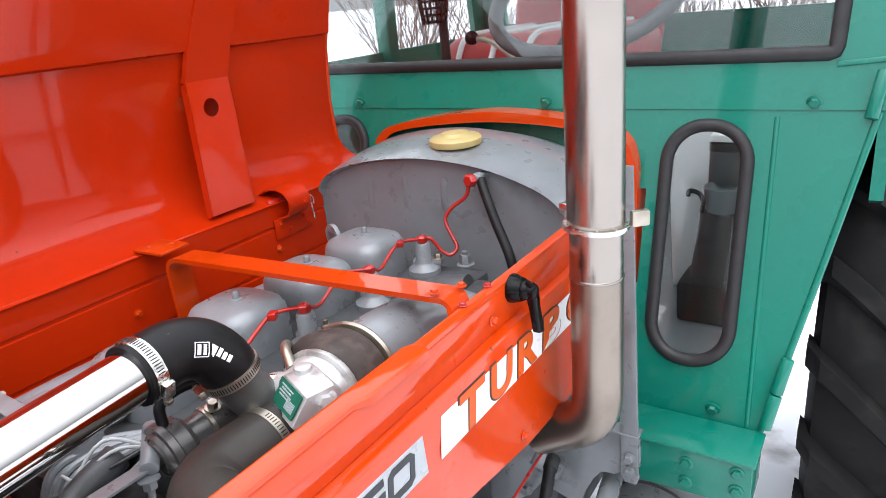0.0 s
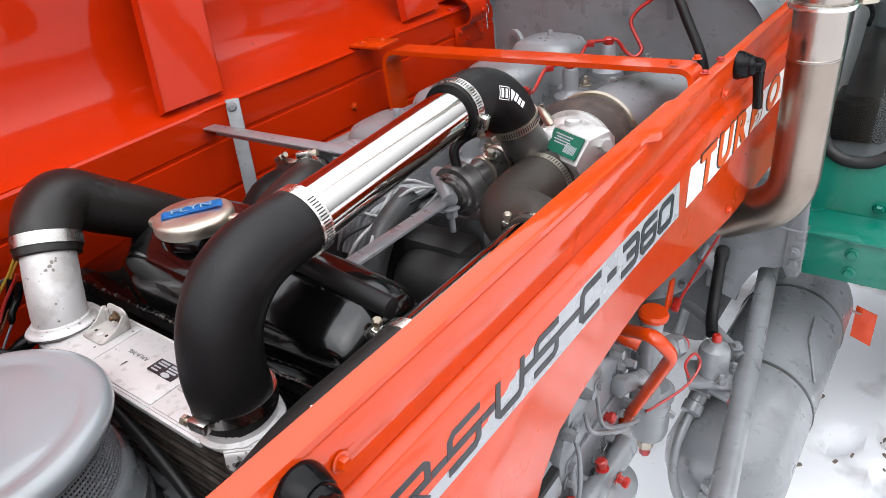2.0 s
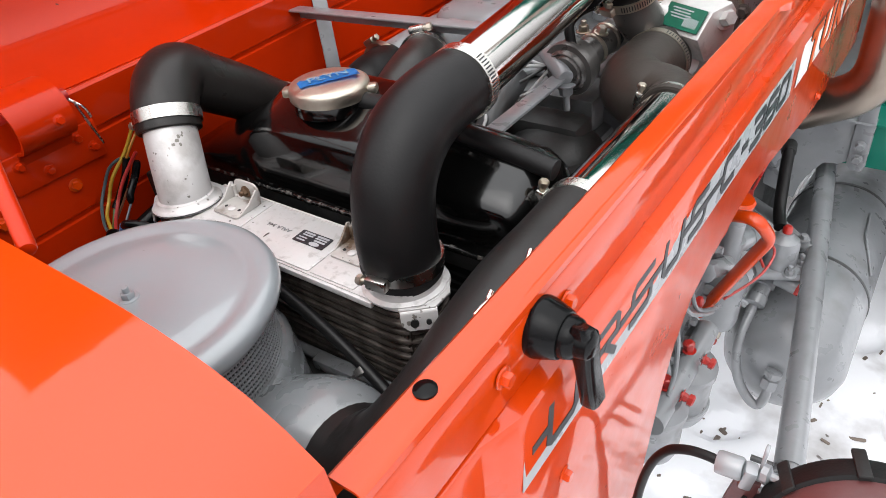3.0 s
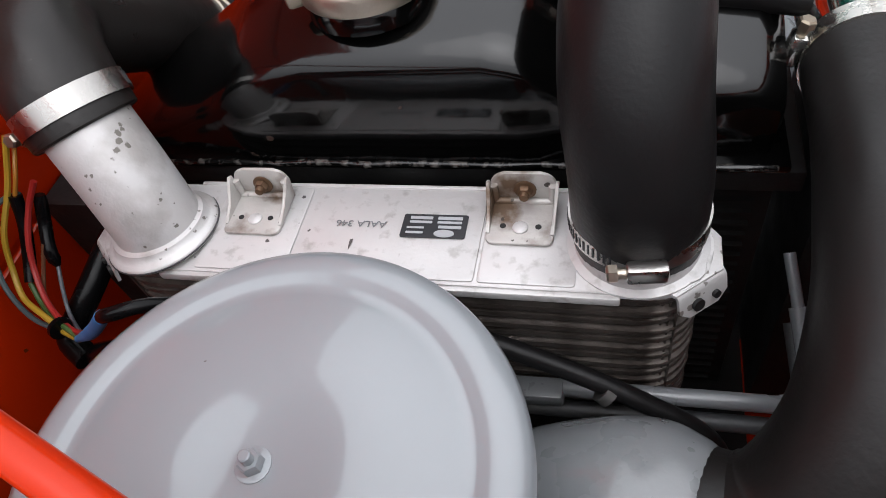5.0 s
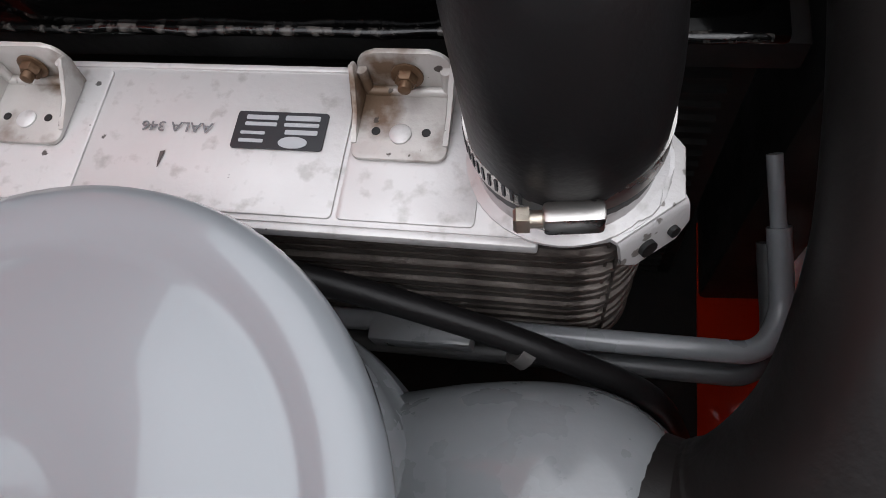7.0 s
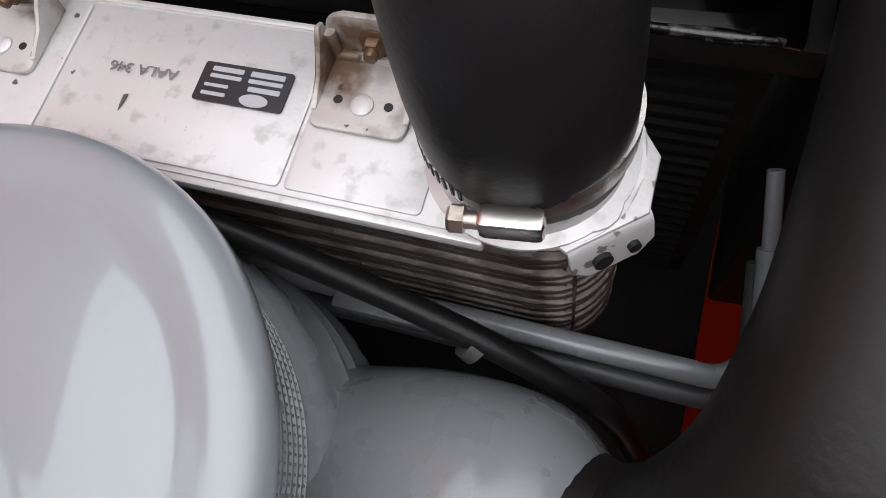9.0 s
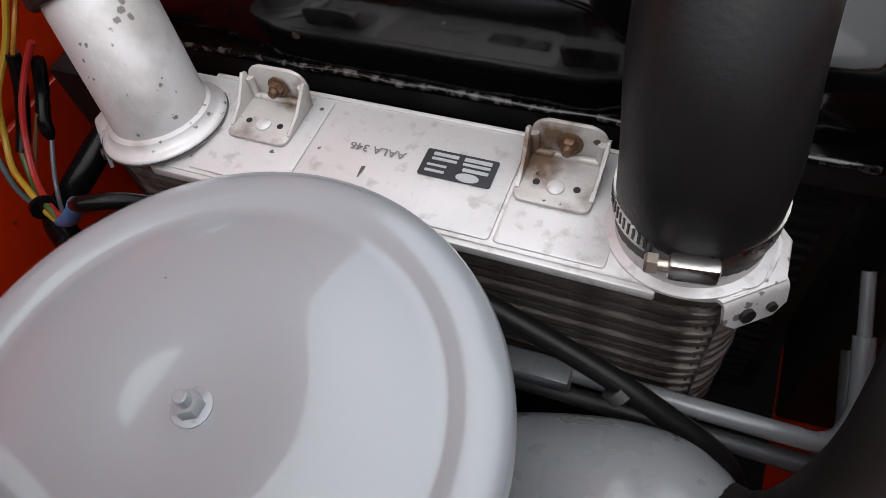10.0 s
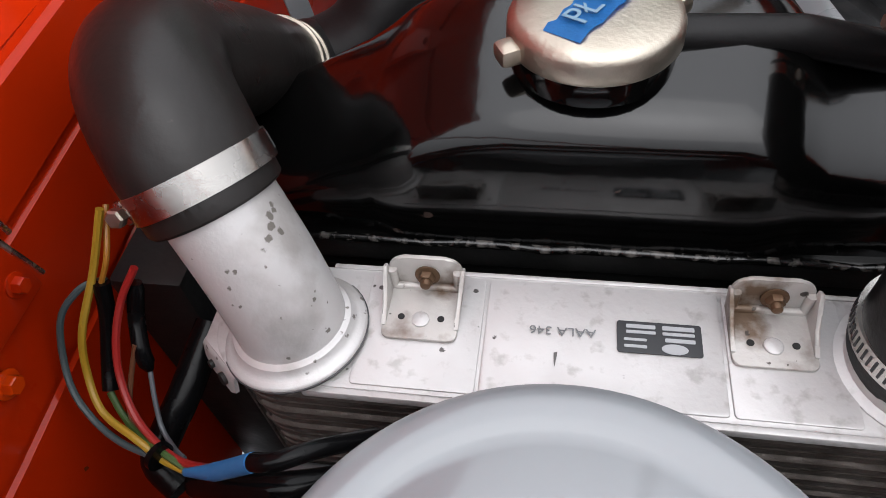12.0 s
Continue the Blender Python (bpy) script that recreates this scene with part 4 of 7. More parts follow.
for sx in (1, -1):
    cx = IX1 if sx > 0 else IX0
    ear = bmesh.new()
    slab([(cx - sx * 0.030, 0.128), (cx - sx * 0.018, 0.1215), (cx + sx * 0.004, 0.1400), (cx + sx * 0.004, 0.160), (cx - sx * 0.010, 0.178), (cx - sx * 0.032, 0.181)],
         lambda u, v, w: V((u, v, IZ - 0.0035 + w)), 0.003, 0.001, ear)
    # a tongue with rounded corners is folded down at the slanting corner
    p0, p1 = V((cx - sx * 0.018, 0.1222, 0)), V((cx + sx * 0.0045, 0.1410, 0))
    run = p1 - p0
    nrm = V((sx * run.y * sx, -abs(run.x), 0)).normalized() if sx > 0 else V((-run.y, -abs(run.x), 0)).normalized()
    sheets = []
    for k in range(11):
        a = min(1.0, k / 5) * radians(78)
        drop = 0.0055 * (1 - math.cos(a)) + max(0, k - 5) * 0.0027
        out = 0.0055 * math.sin(a) + max(0, k - 5) * 0.0006
        pinch = 0.10 * max(0.0, k - 8)
        sheets.append([ear.verts.new(p0.lerp(p1, pinch + (1 - 2 * pinch) * j / 8) + nrm * (out - 0.003) + V((0, 0, IZ - 0.0006 - drop))) for j in range(9)])
    fresh = [ear.faces.new((r0[j], r0[j + 1], r1[j + 1], r1[j])) for r0, r1 in zip(sheets, sheets[1:]) for j in range(8)]
    bmesh.ops.recalc_face_normals(ear, faces=fresh)
    bmesh.ops.solidify(ear, geom=fresh, thickness=0.0018)
    e = part("mounting_ear", ear, ALU_CHIPPED, ic, "bent aluminium mounting ear")
    for f, r in ((0.36, 0.0034), (0.74, 0.0022)):
        c = p0.lerp(p1, f) + nrm * 0.0046 + V((0, 0, IZ - 0.0115))
        part("hole", lathe([(r, -0.001), (r, 0.0012)], tuple(c), tuple(nrm + V((0, 0, 0.22))), 16), BLACK_MATT, e)


def ic_bracket(x):
    """A pressed cup: floor, back wall with rounded corners, side walls that run out to the front."""
    w, yb, t = 0.036, 0.1795, 0.0022
    bm = slab(rounded(w, yb - 0.147, 0.004, 4, x, (yb + 0.147) / 2), lambda u, v, k: V((u, v, IZ + 0.0012 + k)), t, 0.0008)
    back = [(w / 2, 0.0)] + [(w / 2 - 0.008 + 0.008 * math.cos(a), 0.012 + 0.008 * math.sin(a)) for a in [k * math.pi / 12 for k in range(7)]]
    back = back + [(-u, v) for u, v in reversed(back)]
    slab(back, lambda u, v, k: V((x + u, yb + v * 0.12 - k, IZ + 0.0015 + v)), t, 0.0008, bm)
    for s in (-1, 1):
        wall = [(0.0, 0.0), (0.0, 0.016), (-0.003, 0.0175), (-0.006, 0.0150), (-0.0095, 0.0105), (-0.0145, 0.0062), (-0.021, 0.0036), (-0.026, 0.0028), (-0.026, 0.0)]
        slab(wall, lambda u, v, k: V((x + s * (w / 2 + v * 0.10 - k), yb - 0.0005 + u, IZ + 0.0015 + v)), t * 0.9, 0.0006, bm)
        rod((x + s * (w / 2 - 0.0026), yb - 0.0026, IZ + 0.003), (x + s * (w / 2 - 0.0022), yb - 0.002, IZ + 0.015), 0.0022, 10, 0, bm)
    rod((x - w / 2 + 0.003, yb - 0.003, IZ + 0.0036), (x + w / 2 - 0.003, yb - 0.003, IZ + 0.0036), 0.0022, 10, 0, bm)
    b = part("mounting_bracket", bm, ALU_STAINED, ic, "pressed aluminium mounting bracket with brown stains")
    bo = hexbolt((x + 0.001, yb - 0.0018, IZ + 0.0118), (0, -1, 0.1), 0.0042, 0.0036, True)
    rod((x + 0.001, yb - 0.002, IZ + 0.0118), (x + 0.001, yb - 0.0095, IZ + 0.0125), 0.0026, 12, 0.001, bo)
    part("bracket_bolt", bo, BOLT_RUST, b, "brown rusted bolt")
    part("rivet", lathe([(0.0042, 0), (0.0042, 0.0008), (0.0034, 0.0014), (0, 0.0015)], (x, 0.1575, IZ + 0.0034), (0, 0, 1), 18), ALU, b)
    for s in (-1, 1):
        part("hole", lathe([(0.0017, 0), (0.0017, 0.0003)], (x + s * 0.0095, 0.1585, IZ + 0.0035), (0, 0, 1), 12), BLACK_MATT, b)


ic_bracket(-0.090)
ic_bracket(0.067)
sticker = part("rating_sticker", slab(rounded(0.037, 0.0165, 0.0012, 3, 0.019, 0.158), lambda u, v, w: V((u, v, IZ + 0.0016 + w)), 0.0005), INK, ic, "black rating sticker with silver print")
pb = bmesh.new()
for x, y, w, h in ((0.0275, 0.1635, 0.014, 0.0022), (0.0275, 0.1605, 0.014, 0.0016), (0.011, 0.1635, 0.013, 0.0020), (0.011, 0.1605, 0.013, 0.0016), (0.0085, 0.1565, 0.010, 0.0013),
                   (0.0085, 0.153, 0.010, 0.0015), (0.028, 0.1572, 0.013, 0.0020)):
    slab(rounded(w, h, 0.0004, 2, x, y), lambda u, v, k: V((u, v, IZ + 0.0020 + k)), 0.0004, bm=pb)
slab([(0.0255 + 0.0058 * math.cos(a), 0.1527 + 0.0026 * math.sin(a)) for a in [k * math.pi / 10 for k in range(20)]], lambda u, v, k: V((u, v, IZ + 0.0020 + k)), 0.0004, bm=pb)
part("sticker_print", pb, SILVER_TAPE, sticker)
lettering("chalk_mark", "AALA 346", 0.0062, Matrix.Translation((-0.024, 0.158, IZ + 0.0022)) @ pose(0, 0, 0, 0, 0, 180) @ Matrix.Diagonal((1.15, 1, 1, 1)), GREY, ic, depth=0.0003)
spot = bmesh.new()
slab([(-0.0275, 0.1465), (-0.0258, 0.147), (-0.0262, 0.1435), (-0.0268, 0.1395), (-0.0273, 0.142)], lambda u, v, k: V((u, v, IZ + 0.0016 + k)), 0.0004, bm=spot)
part("dark_spot", spot, GUNMETAL, ic)
# inlet stub, welded at a slant
stub_path = smooth([(-0.1490, 0.1480, 1.117), (-0.1525, 0.1520, 1.136), (-0.1620, 0.1605, 1.159), (-0.1745, 0.1710, 1.181), (-0.184, 0.179, 1.197)], 6)
stub = part("inlet_stub", tube(stub_path, 0.0263, 44), ALU_CHIPPED, ic, "white weathered aluminium inlet stub")
part("weld_collar", lathe([(0.0350, 0), (0.0350, 0.0018), (0.0340, 0.0032), (0.0318, 0.0038), (0.0300, 0.0050), (0.0286, 0.0085), (0.0265, 0.0095)], (-0.1495, 0.1485, 1.1190), (-0.08, 0.08, 1), 48), ALU_CHIPPED, stub)
part("grime_line", lathe([(0.0356, 0), (0.0356, 0.0007), (0.0346, 0.0009)], (-0.1495, 0.1485, 1.1198), (-0.08, 0.08, 1), 48), GREY_DARK, stub, "dark dirt round the weld")
part("outlet_neck", lathe([(0.0355, 0), (0.0355, 0.0015), (0.0315, 0.003), (0.0305, 0.016), (0.028, 0.018)], (0.127, 0.154, 1.1195), (0, 0, 1), 44), ALU, ic)

# ---- charge hoses and pipes ----
hose_l = thing("left_charge_hose", (-0.2, 0.2, 1.12), "matt-black rubber elbow hose on the intercooler inlet", "hose")
hl = smooth([(-0.1770, 0.1728, 1.1830), (-0.188, 0.1835, 1.202), (-0.203, 0.203, 1.2160), (-0.2125, 0.226, 1.2150), (-0.2115, 0.254, 1.195), (-0.2110, 0.290, 1.169), (-0.2165, 0.330, 1.138), (-0.2235, 0.371, 1.106), (-0.226, 0.392, 1.090)], 8)
part("elbow", tube(hl, [0.0318 + 0.0014 * math.sin(math.pi * min(1.0, k / 34)) - 0.002 * max(0.0, (k - 34) / 22) for k in range(len(hl))], 40), RUBBER_OLD, hose_l)
part("cuff", lathe([(0.0268, -0.003), (0.0305, -0.0028), (0.0316, -0.0016), (0.0320, 0.012), (0.0310, 0.014)], (-0.1775, 0.1735, 1.1842), (-0.48, 0.44, 1), 44), RUBBER_OLD, hose_l)
band_clamp("hose_clamp", (-0.1822, 0.1782, 1.1935), (-0.52, 0.50, 1), 0.0325, hose_l, width=0.0128, screw_at=-38, mat=CLAMP)
for c in ((-0.2205, 0.353, 1.1205), (-0.2232, 0.369, 1.1078)):
    part("wire_clip", lathe([(0.0300, -0.0016), (0.0318, -0.0012), (0.0322, 0), (0.0318, 0.0012), (0.0300, 0.0016)], c, (-0.14, 1, -0.78), 40), ZINC_DULL, hose_l, "thin bright wire clip")
# the tract goes on past the radiator as a black elbow and a grey pipe to the inlet ports
tract = thing("inlet_tract", (-0.17, 0.5, 1.13), "black rubber elbow clamped to a grey painted inlet pipe", "hose")
part("elbow", tube(smooth([(-0.2245, 0.382, 1.098), (-0.212, 0.404, 1.082), (-0.176, 0.424, 1.094), (-0.156, 0.452, 1.126), (-0.168, 0.500, 1.128)], 7), [0.029, 0.031, 0.033] + [0.0345] * 18 + [0.033, 0.032, 0.031, 0.030, 0.029, 0.029, 0.029, 0.029], 36), RUBBER, tract)
part("pipe", tube(smooth([(-0.172, 0.492, 1.128), (-0.172, 0.56, 1.130), (-0.176, 0.66, 1.126), (-0.182, 0.80, 1.116), (-0.186, 1.05, 1.105)], 7), 0.0235, 32), GREY, tract)
band_clamp("hose_clamp", (-0.1725, 0.496, 1.128), (0.05, 1, 0.05), 0.0296, tract, width=0.011, screw_at=60, mat=ZINC_DULL)

hose_r = thing("outlet_charge_hose", (0.13, 0.155, 1.12), "smooth black silicone elbow hose rising from the intercooler", "hose")
hr = smooth([(0.1270, 0.1560, 1.129), (0.1268, 0.1540, 1.146), (0.1258, 0.155, 1.174), (0.1222, 0.1665, 1.206), (0.1212, 0.190, 1.2315), (0.1228, 0.222, 1.2440), (0.1250, 0.268, 1.2475)], 9)
part("elbow", tube(hr, [0.0325 if k < 36 else 0.0325 - 0.0030 * (k - 36) / 18 for k in range(len(hr))], 44), RUBBER, hose_r)
band_clamp("hose_clamp", (0.1268, 0.1555, 1.1415), (0, 0.04, 1), 0.0328, hose_r, width=0.0105, screw_at=7, screw_len=0.019, way=-1, slot_way=1, mat=CLAMP)
band_clamp("hose_clamp", (0.1254, 0.2600, 1.2470), (-0.05, 1, 0.05), 0.0299, hose_r, width=0.0125, screw_at=-75)

pipe_a = thing("chrome_charge_pipe", (0.12, 0.38, 1.25), "polished chrome charge-air pipe over the engine", "pipe")
part("pipe", tube([(0.1256, 0.256, 1.2468), (0.1210, 0.34, 1.2512), (0.1162, 0.43, 1.2558), (0.1115, 0.518, 1.2600)], 0.0262, 48), CHROME, pipe_a)

hose_d = thing("turbo_outlet_hose", (0.12, 0.55, 1.25), "black silicone elbow hose with white mark on the turbocharger", "hose")
hd = smooth([(0.1127, 0.490, 1.2588), (0.1112, 0.515, 1.2605), (0.1130, 0.540, 1.2610), (0.1195, 0.562, 1.2530), (0.1270, 0.577, 1.2350), (0.1315, 0.584, 1.2140)], 9)
part("elbow", tube(hd, [0.0312 - 0.0014 * k / 45 for k in range(len(hd))], 40), RUBBER, hose_d)
band_clamp("hose_clamp", (0.1120, 0.501, 1.2595), (-0.05, 1, 0.05), 0.0315, hose_d, width=0.0125, screw_at=200)
band_clamp("hose_clamp", (0.1308, 0.5825, 1.2195), (0.14, 0.30, -1.0), 0.0302, hose_d, width=0.010, screw_at=200, mat=ZINC_DULL)
# ---- inlet tract along the panel ----
pipe_b = thing("chrome_inlet_pipe", (0.238, 0.31, 1.17), "polished chrome inlet pipe beside the panel flange", "pipe")
part("pipe", tube([(0.234, 0.23, 1.158), (0.234, 0.34, 1.158), (0.234, 0.465, 1.158)], 0.0265, 44), CHROME, pipe_b)
hose_b = thing("inlet_hose", (0.22, 0.1, 1.05), "wide matt-black rubber hose rising from the air filter", "hose")
hb = smooth([(0.160, 0.029, 1.054), (0.182, 0.0255, 1.0585), (0.207, 0.035, 1.075), (0.226, 0.063, 1.107), (0.2335, 0.105, 1.137), (0.234, 0.150, 1.152), (0.234, 0.20, 1.157), (0.234, 0.255, 1.158)], 8)
part("hose", tube(hb, [0.0445 if k < 14 else 0.0445 - 0.0065 * (k - 14) / 13 if k < 27 else 0.038 - 0.0087 * min(1, (k - 27) / 21) for k in range(len(hb))], 40), RUBBER_DUSTY, hose_b)
band_clamp("hose_clamp", (0.234, 0.249, 1.158), (0, 1, 0), 0.0294, hose_b, width=0.012, screw_at=12)
hose_c = thing("turbo_inlet_hose", (0.2, 0.5, 1.17), "brown-black rubber elbow on the turbocharger inlet", "hose")
hc = smooth([(0.168, 0.595, 1.148), (0.168, 0.568, 1.149), (0.167, 0.538, 1.149), (0.172, 0.508, 1.149), (0.191, 0.487, 1.151), (0.215, 0.476, 1.155), (0.232, 0.458, 1.158), (0.234, 0.438, 1.158)], 8)
part("elbow", tube(hc, [0.033, *[0.0365] * 30, *[0.0365 - 0.0072 * k / 25 for k in range(len(hc) - 31)]], 36), RUBBER_BROWN, hose_c)
band_clamp("hose_clamp", (0.168, 0.578, 1.1485), (0, 1, 0), 0.0366, hose_c, width=0.010, screw_at=265, mat=ZINC_DULL)
band_clamp("hose_clamp", (0.234, 0.448, 1.158), (0, 1, 0), 0.0294, hose_c, width=0.010, screw_at=10)

# ---- air filter ----
af = thing("air_filter", (-0.023, 0.009, 0.95), "grey enamelled round air filter with a mesh band", "air filter")
FC = V((-0.020, 0.006, 0))
lid_p = [(0.088, 1.128), (0.100, 1.130), (0.1055, 1.134), (0.1085, 1.140), (0.1085, 1.1445), (0.1065, 1.1495), (0.102, 1.1525), (0.0965, 1.1535), (0.0915, 1.1530), (0.0875, 1.1512), (0.0845, 1.1508), (0.081, 1.1518),
         (0.070, 1.1548), (0.055, 1.1568), (0.042, 1.1572), (0.032, 1.1565), (0.022, 1.1548), (0.012, 1.1535), (0, 1.1532)]
part("lid", lathe([(r * 1.04, h) for r, h in lid_p], FC, (0, 0, 1), 96), GREY_LIGHT, af, angle=55)
nut = hexbolt(FC + V((0, 0, 1.1530)), (0, 0, 1), 0.0054, 0.005, True, 0.0045)
part("lid_nut", nut, GREY_LIGHT, af, "plated lid nut")
part("inner_body", lathe([(0.092, 1.075), (0.092, 1.135)], FC, (0, 0, 1), 64), BLACK_MATT, af)
mesh = bmesh.new()
for k in range(12):
    z = 1.081 + 0.051 * k / 11
    tube([FC + V((0.0985 * math.cos(a), 0.0985 * math.sin(a), z)) for a in [2 * math.pi * i / 120 for i in range(121)]], 0.00115, 5, mesh, caps=False)
for k in range(190):
    a = 2 * math.pi * k / 190
    p = FC + V((0.0985 * math.cos(a), 0.0985 * math.sin(a), 0))
    rod(p + V((0, 0, 1.078)), p + V((0, 0, 1.134)), 0.00075, 5, 0, mesh)
part("mesh_band", mesh, GREY, af, "grey painted wire mesh")
part("bowl", lathe([(0.0, 0.86), (0.085, 0.865), (0.098, 0.90), (0.103, 0.97), (0.110, 0.985), (0.1130, 1.000), (0.1130, 1.012), (0.1100, 1.016), (0.1090, 1.022), (0.1086, 1.026), (0.1112, 1.0285), (0.1115, 1.0305), (0.1086, 1.0335), (0.1082, 1.0450), (0.1104, 1.0475), (0.1106, 1.0495), (0.1082, 1.0525), (0.1075, 1.072), (0.1055, 1.077), (0.1025, 1.0795), (0.092, 1.079)], FC, (0, 0, 1), 80), GREY_FILTER, af)
part("outlet_horn", tube(smooth([(0.020, 0.016, 0.990), (0.070, 0.021, 1.004), (0.110, 0.027, 1.026), (0.140, 0.030, 1.044), (0.160, 0.029, 1.053), (0.170, 0.0275, 1.056)], 6), [0.0655 - 0.0235 * min(1, k / 28) ** 3.0 for k in range(31)], 40), GREY_FILTER, af, "grey flared outlet horn")
runs = bmesh.new()
for k, (y, w) in enumerate(((0.052, 0.0016), (0.060, 0.0021), (0.0665, 0.0014), (0.036, 0.0017))):
    tube(smooth([(0.081 + 0.006 * k, y, 1.064 - 0.002 * k), (0.0835 + 0.006 * k, y + 0.006, 1.061 - 0.003 * k), (0.084 + 0.006 * k, y + 0.0135, 1.054 - 0.004 * k), (0.085 + 0.006 * k, y + 0.020, 1.044 - 0.004 * k)], 5), w, 8, runs)
part("paint_run", runs, GREY_FILTER, af, "thick runs of dried enamel")
# ---- bars and rods below the intercooler ----
fb = thing("support_bar", (0.1, 0.12, 1.02), "grey painted bent round steel support bars", "bar")
# the lower bar gets the darker grey: its shade is painted in
for dz, dy in ((0.0, 0.0), (-0.016, -0.006)):
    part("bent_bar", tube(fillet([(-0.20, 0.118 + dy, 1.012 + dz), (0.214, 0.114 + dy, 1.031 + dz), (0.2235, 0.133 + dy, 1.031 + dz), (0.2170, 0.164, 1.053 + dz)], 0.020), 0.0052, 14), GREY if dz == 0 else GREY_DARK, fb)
part("thin_rod", tube([(0.2178, 0.160, 1.050), (0.2145, 0.174, 1.061), (0.2110, 0.188, 1.072)], 0.0034, 12), GREY, fb)
part("clip_plate", box((0.065, 0.112, 1.024), (0.05, 0.014, 0.012), (0, -4, 0), 0.002), GREY, fb)
dh = thing("drain_hose", (0.05, 0.1, 1.05), "thin black rubber drain hose with a clip", "hose")
part("hose", tube(smooth([(0.0, 0.112, 1.102), (0.050, 0.108, 1.088), (0.096, 0.103, 1.071), (0.135, 0.097, 1.053), (0.170, 0.090, 1.030), (0.19, 0.08, 0.98)], 6), 0.0056, 16), RUBBER, dh)
part("clip", lathe([(0.0062, -0.003), (0.0072, -0.003), (0.0072, 0.003), (0.0062, 0.003)], (0.115, 0.098, 1.059), (0.03, -0.012, -0.022), 18), GUNMETAL, dh)
# ---- wiring ----
loom = thing("wiring_loom", (-0.21, 0.1, 1.0), "loose bundle of coloured headlamp wires with a cable tie", "wiring")
for colour, r, pts in (
        ("yellow", 0.0019, [(-0.229, 0.165, 1.183), (-0.239, 0.15, 1.156), (-0.247, 0.13, 1.133), (-0.249, 0.118, 1.112), (-0.240, 0.105, 1.102), (-0.220, 0.095, 1.100), (-0.205, 0.088, 1.096), (-0.189, 0.083, 1.096)]),
        ("teal", 0.0017, [(-0.236, 0.15, 1.149), (-0.243, 0.149, 1.148), (-0.249, 0.144, 1.147), (-0.257, 0.135, 1.139), (-0.260, 0.125, 1.124), (-0.256, 0.112, 1.109), (-0.245, 0.102, 1.099), (-0.229, 0.094, 1.095), (-0.210, 0.089, 1.094)]),
        ("red", 0.0019, [(-0.216, 0.15, 1.161), (-0.226, 0.142, 1.146), (-0.231, 0.13, 1.130), (-0.231, 0.118, 1.114), (-0.222, 0.104, 1.102), (-0.205, 0.092, 1.098), (-0.190, 0.086, 1.099), (-0.168, 0.081, 1.112)]),
        ("green", 0.0017, [(-0.240, 0.115, 1.104), (-0.233, 0.107, 1.097), (-0.219, 0.097, 1.096), (-0.204, 0.090, 1.099), (-0.190, 0.084, 1.097)]),
        ("slate", 0.0013, [(-0.220, 0.125, 1.111), (-0.217, 0.114, 1.101), (-0.213, 0.104, 1.092), (-0.203, 0.095, 1.091), (-0.195, 0.090, 1.094)]),
        ("orange", 0.0014, [(-0.232, 0.172, 1.178), (-0.231, 0.155, 1.163), (-0.237, 0.148, 1.150)]),
        ("brown", 0.0013, [(-0.223, 0.130, 1.126), (-0.228, 0.118, 1.109), (-0.228, 0.106, 1.097), (-0.216, 0.096, 1.096), (-0.201, 0.089, 1.098)])):
    part("wire", tube(smooth(pts, 6), r, 8), WIRES[colour], loom, colour + " wire")
part("cable_tie", lathe([(0.0058, -0.0015), (0.0070, -0.0015), (0.0070, 0.0015), (0.0058, 0.0015)], (-0.2055, 0.0885, 1.098), (0.85, -0.4, 0.0), 20), PLASTIC, loom)
part("butt_connector", tube(smooth([(-0.190, 0.083, 1.097), (-0.172, 0.080, 1.110), (-0.160, 0.079, 1.120), (-0.143, 0.077, 1.137)], 4), [0.0022, 0.0025, 0.003, 0.0034, 0.0038, 0.0042, 0.0042, 0.0042, 0.0042, 0.0042, 0.0042, 0.0042, 0.0042], 14), WIRES["blue"], loom, "blue crimp connector")
part("sleeve", tube(smooth([(-0.143, 0.077, 1.137), (-0.132, 0.076, 1.143), (-0.118, 0.084, 1.140), (-0.100, 0.100, 1.12)], 5), 0.0040, 12), PLASTIC, loom)
part("sleeve", tube(smooth([(-0.196, 0.087, 1.070), (-0.165, 0.081, 1.090), (-0.140, 0.080, 1.100), (-0.115, 0.09, 1.09)], 5), 0.0075, 14), PLASTIC, loom)
part("sleeve", tube(smooth([(-0.237, 0.148, 1.150), (-0.2385, 0.140, 1.133), (-0.241, 0.127, 1.114), (-0.240, 0.116, 1.104)], 5), 0.0040, 12), PLASTIC, loom)
part("sleeve", tube(smooth([(-0.221, 0.150, 1.149), (-0.225, 0.142, 1.132), (-0.222, 0.130, 1.121), (-0.220, 0.125, 1.111)], 5), [0.003, *[0.004] * 13, 0.003, 0.002], 12), PLASTIC, loom)
part("conduit", tube(smooth([(-0.205, 0.160, 1.10), (-0.211, 0.125, 1.088), (-0.218, 0.108, 1.078), (-0.220, 0.095, 1.072), (-0.205, 0.085, 1.066)], 5), 0.0085, 16), PLASTIC, loom)

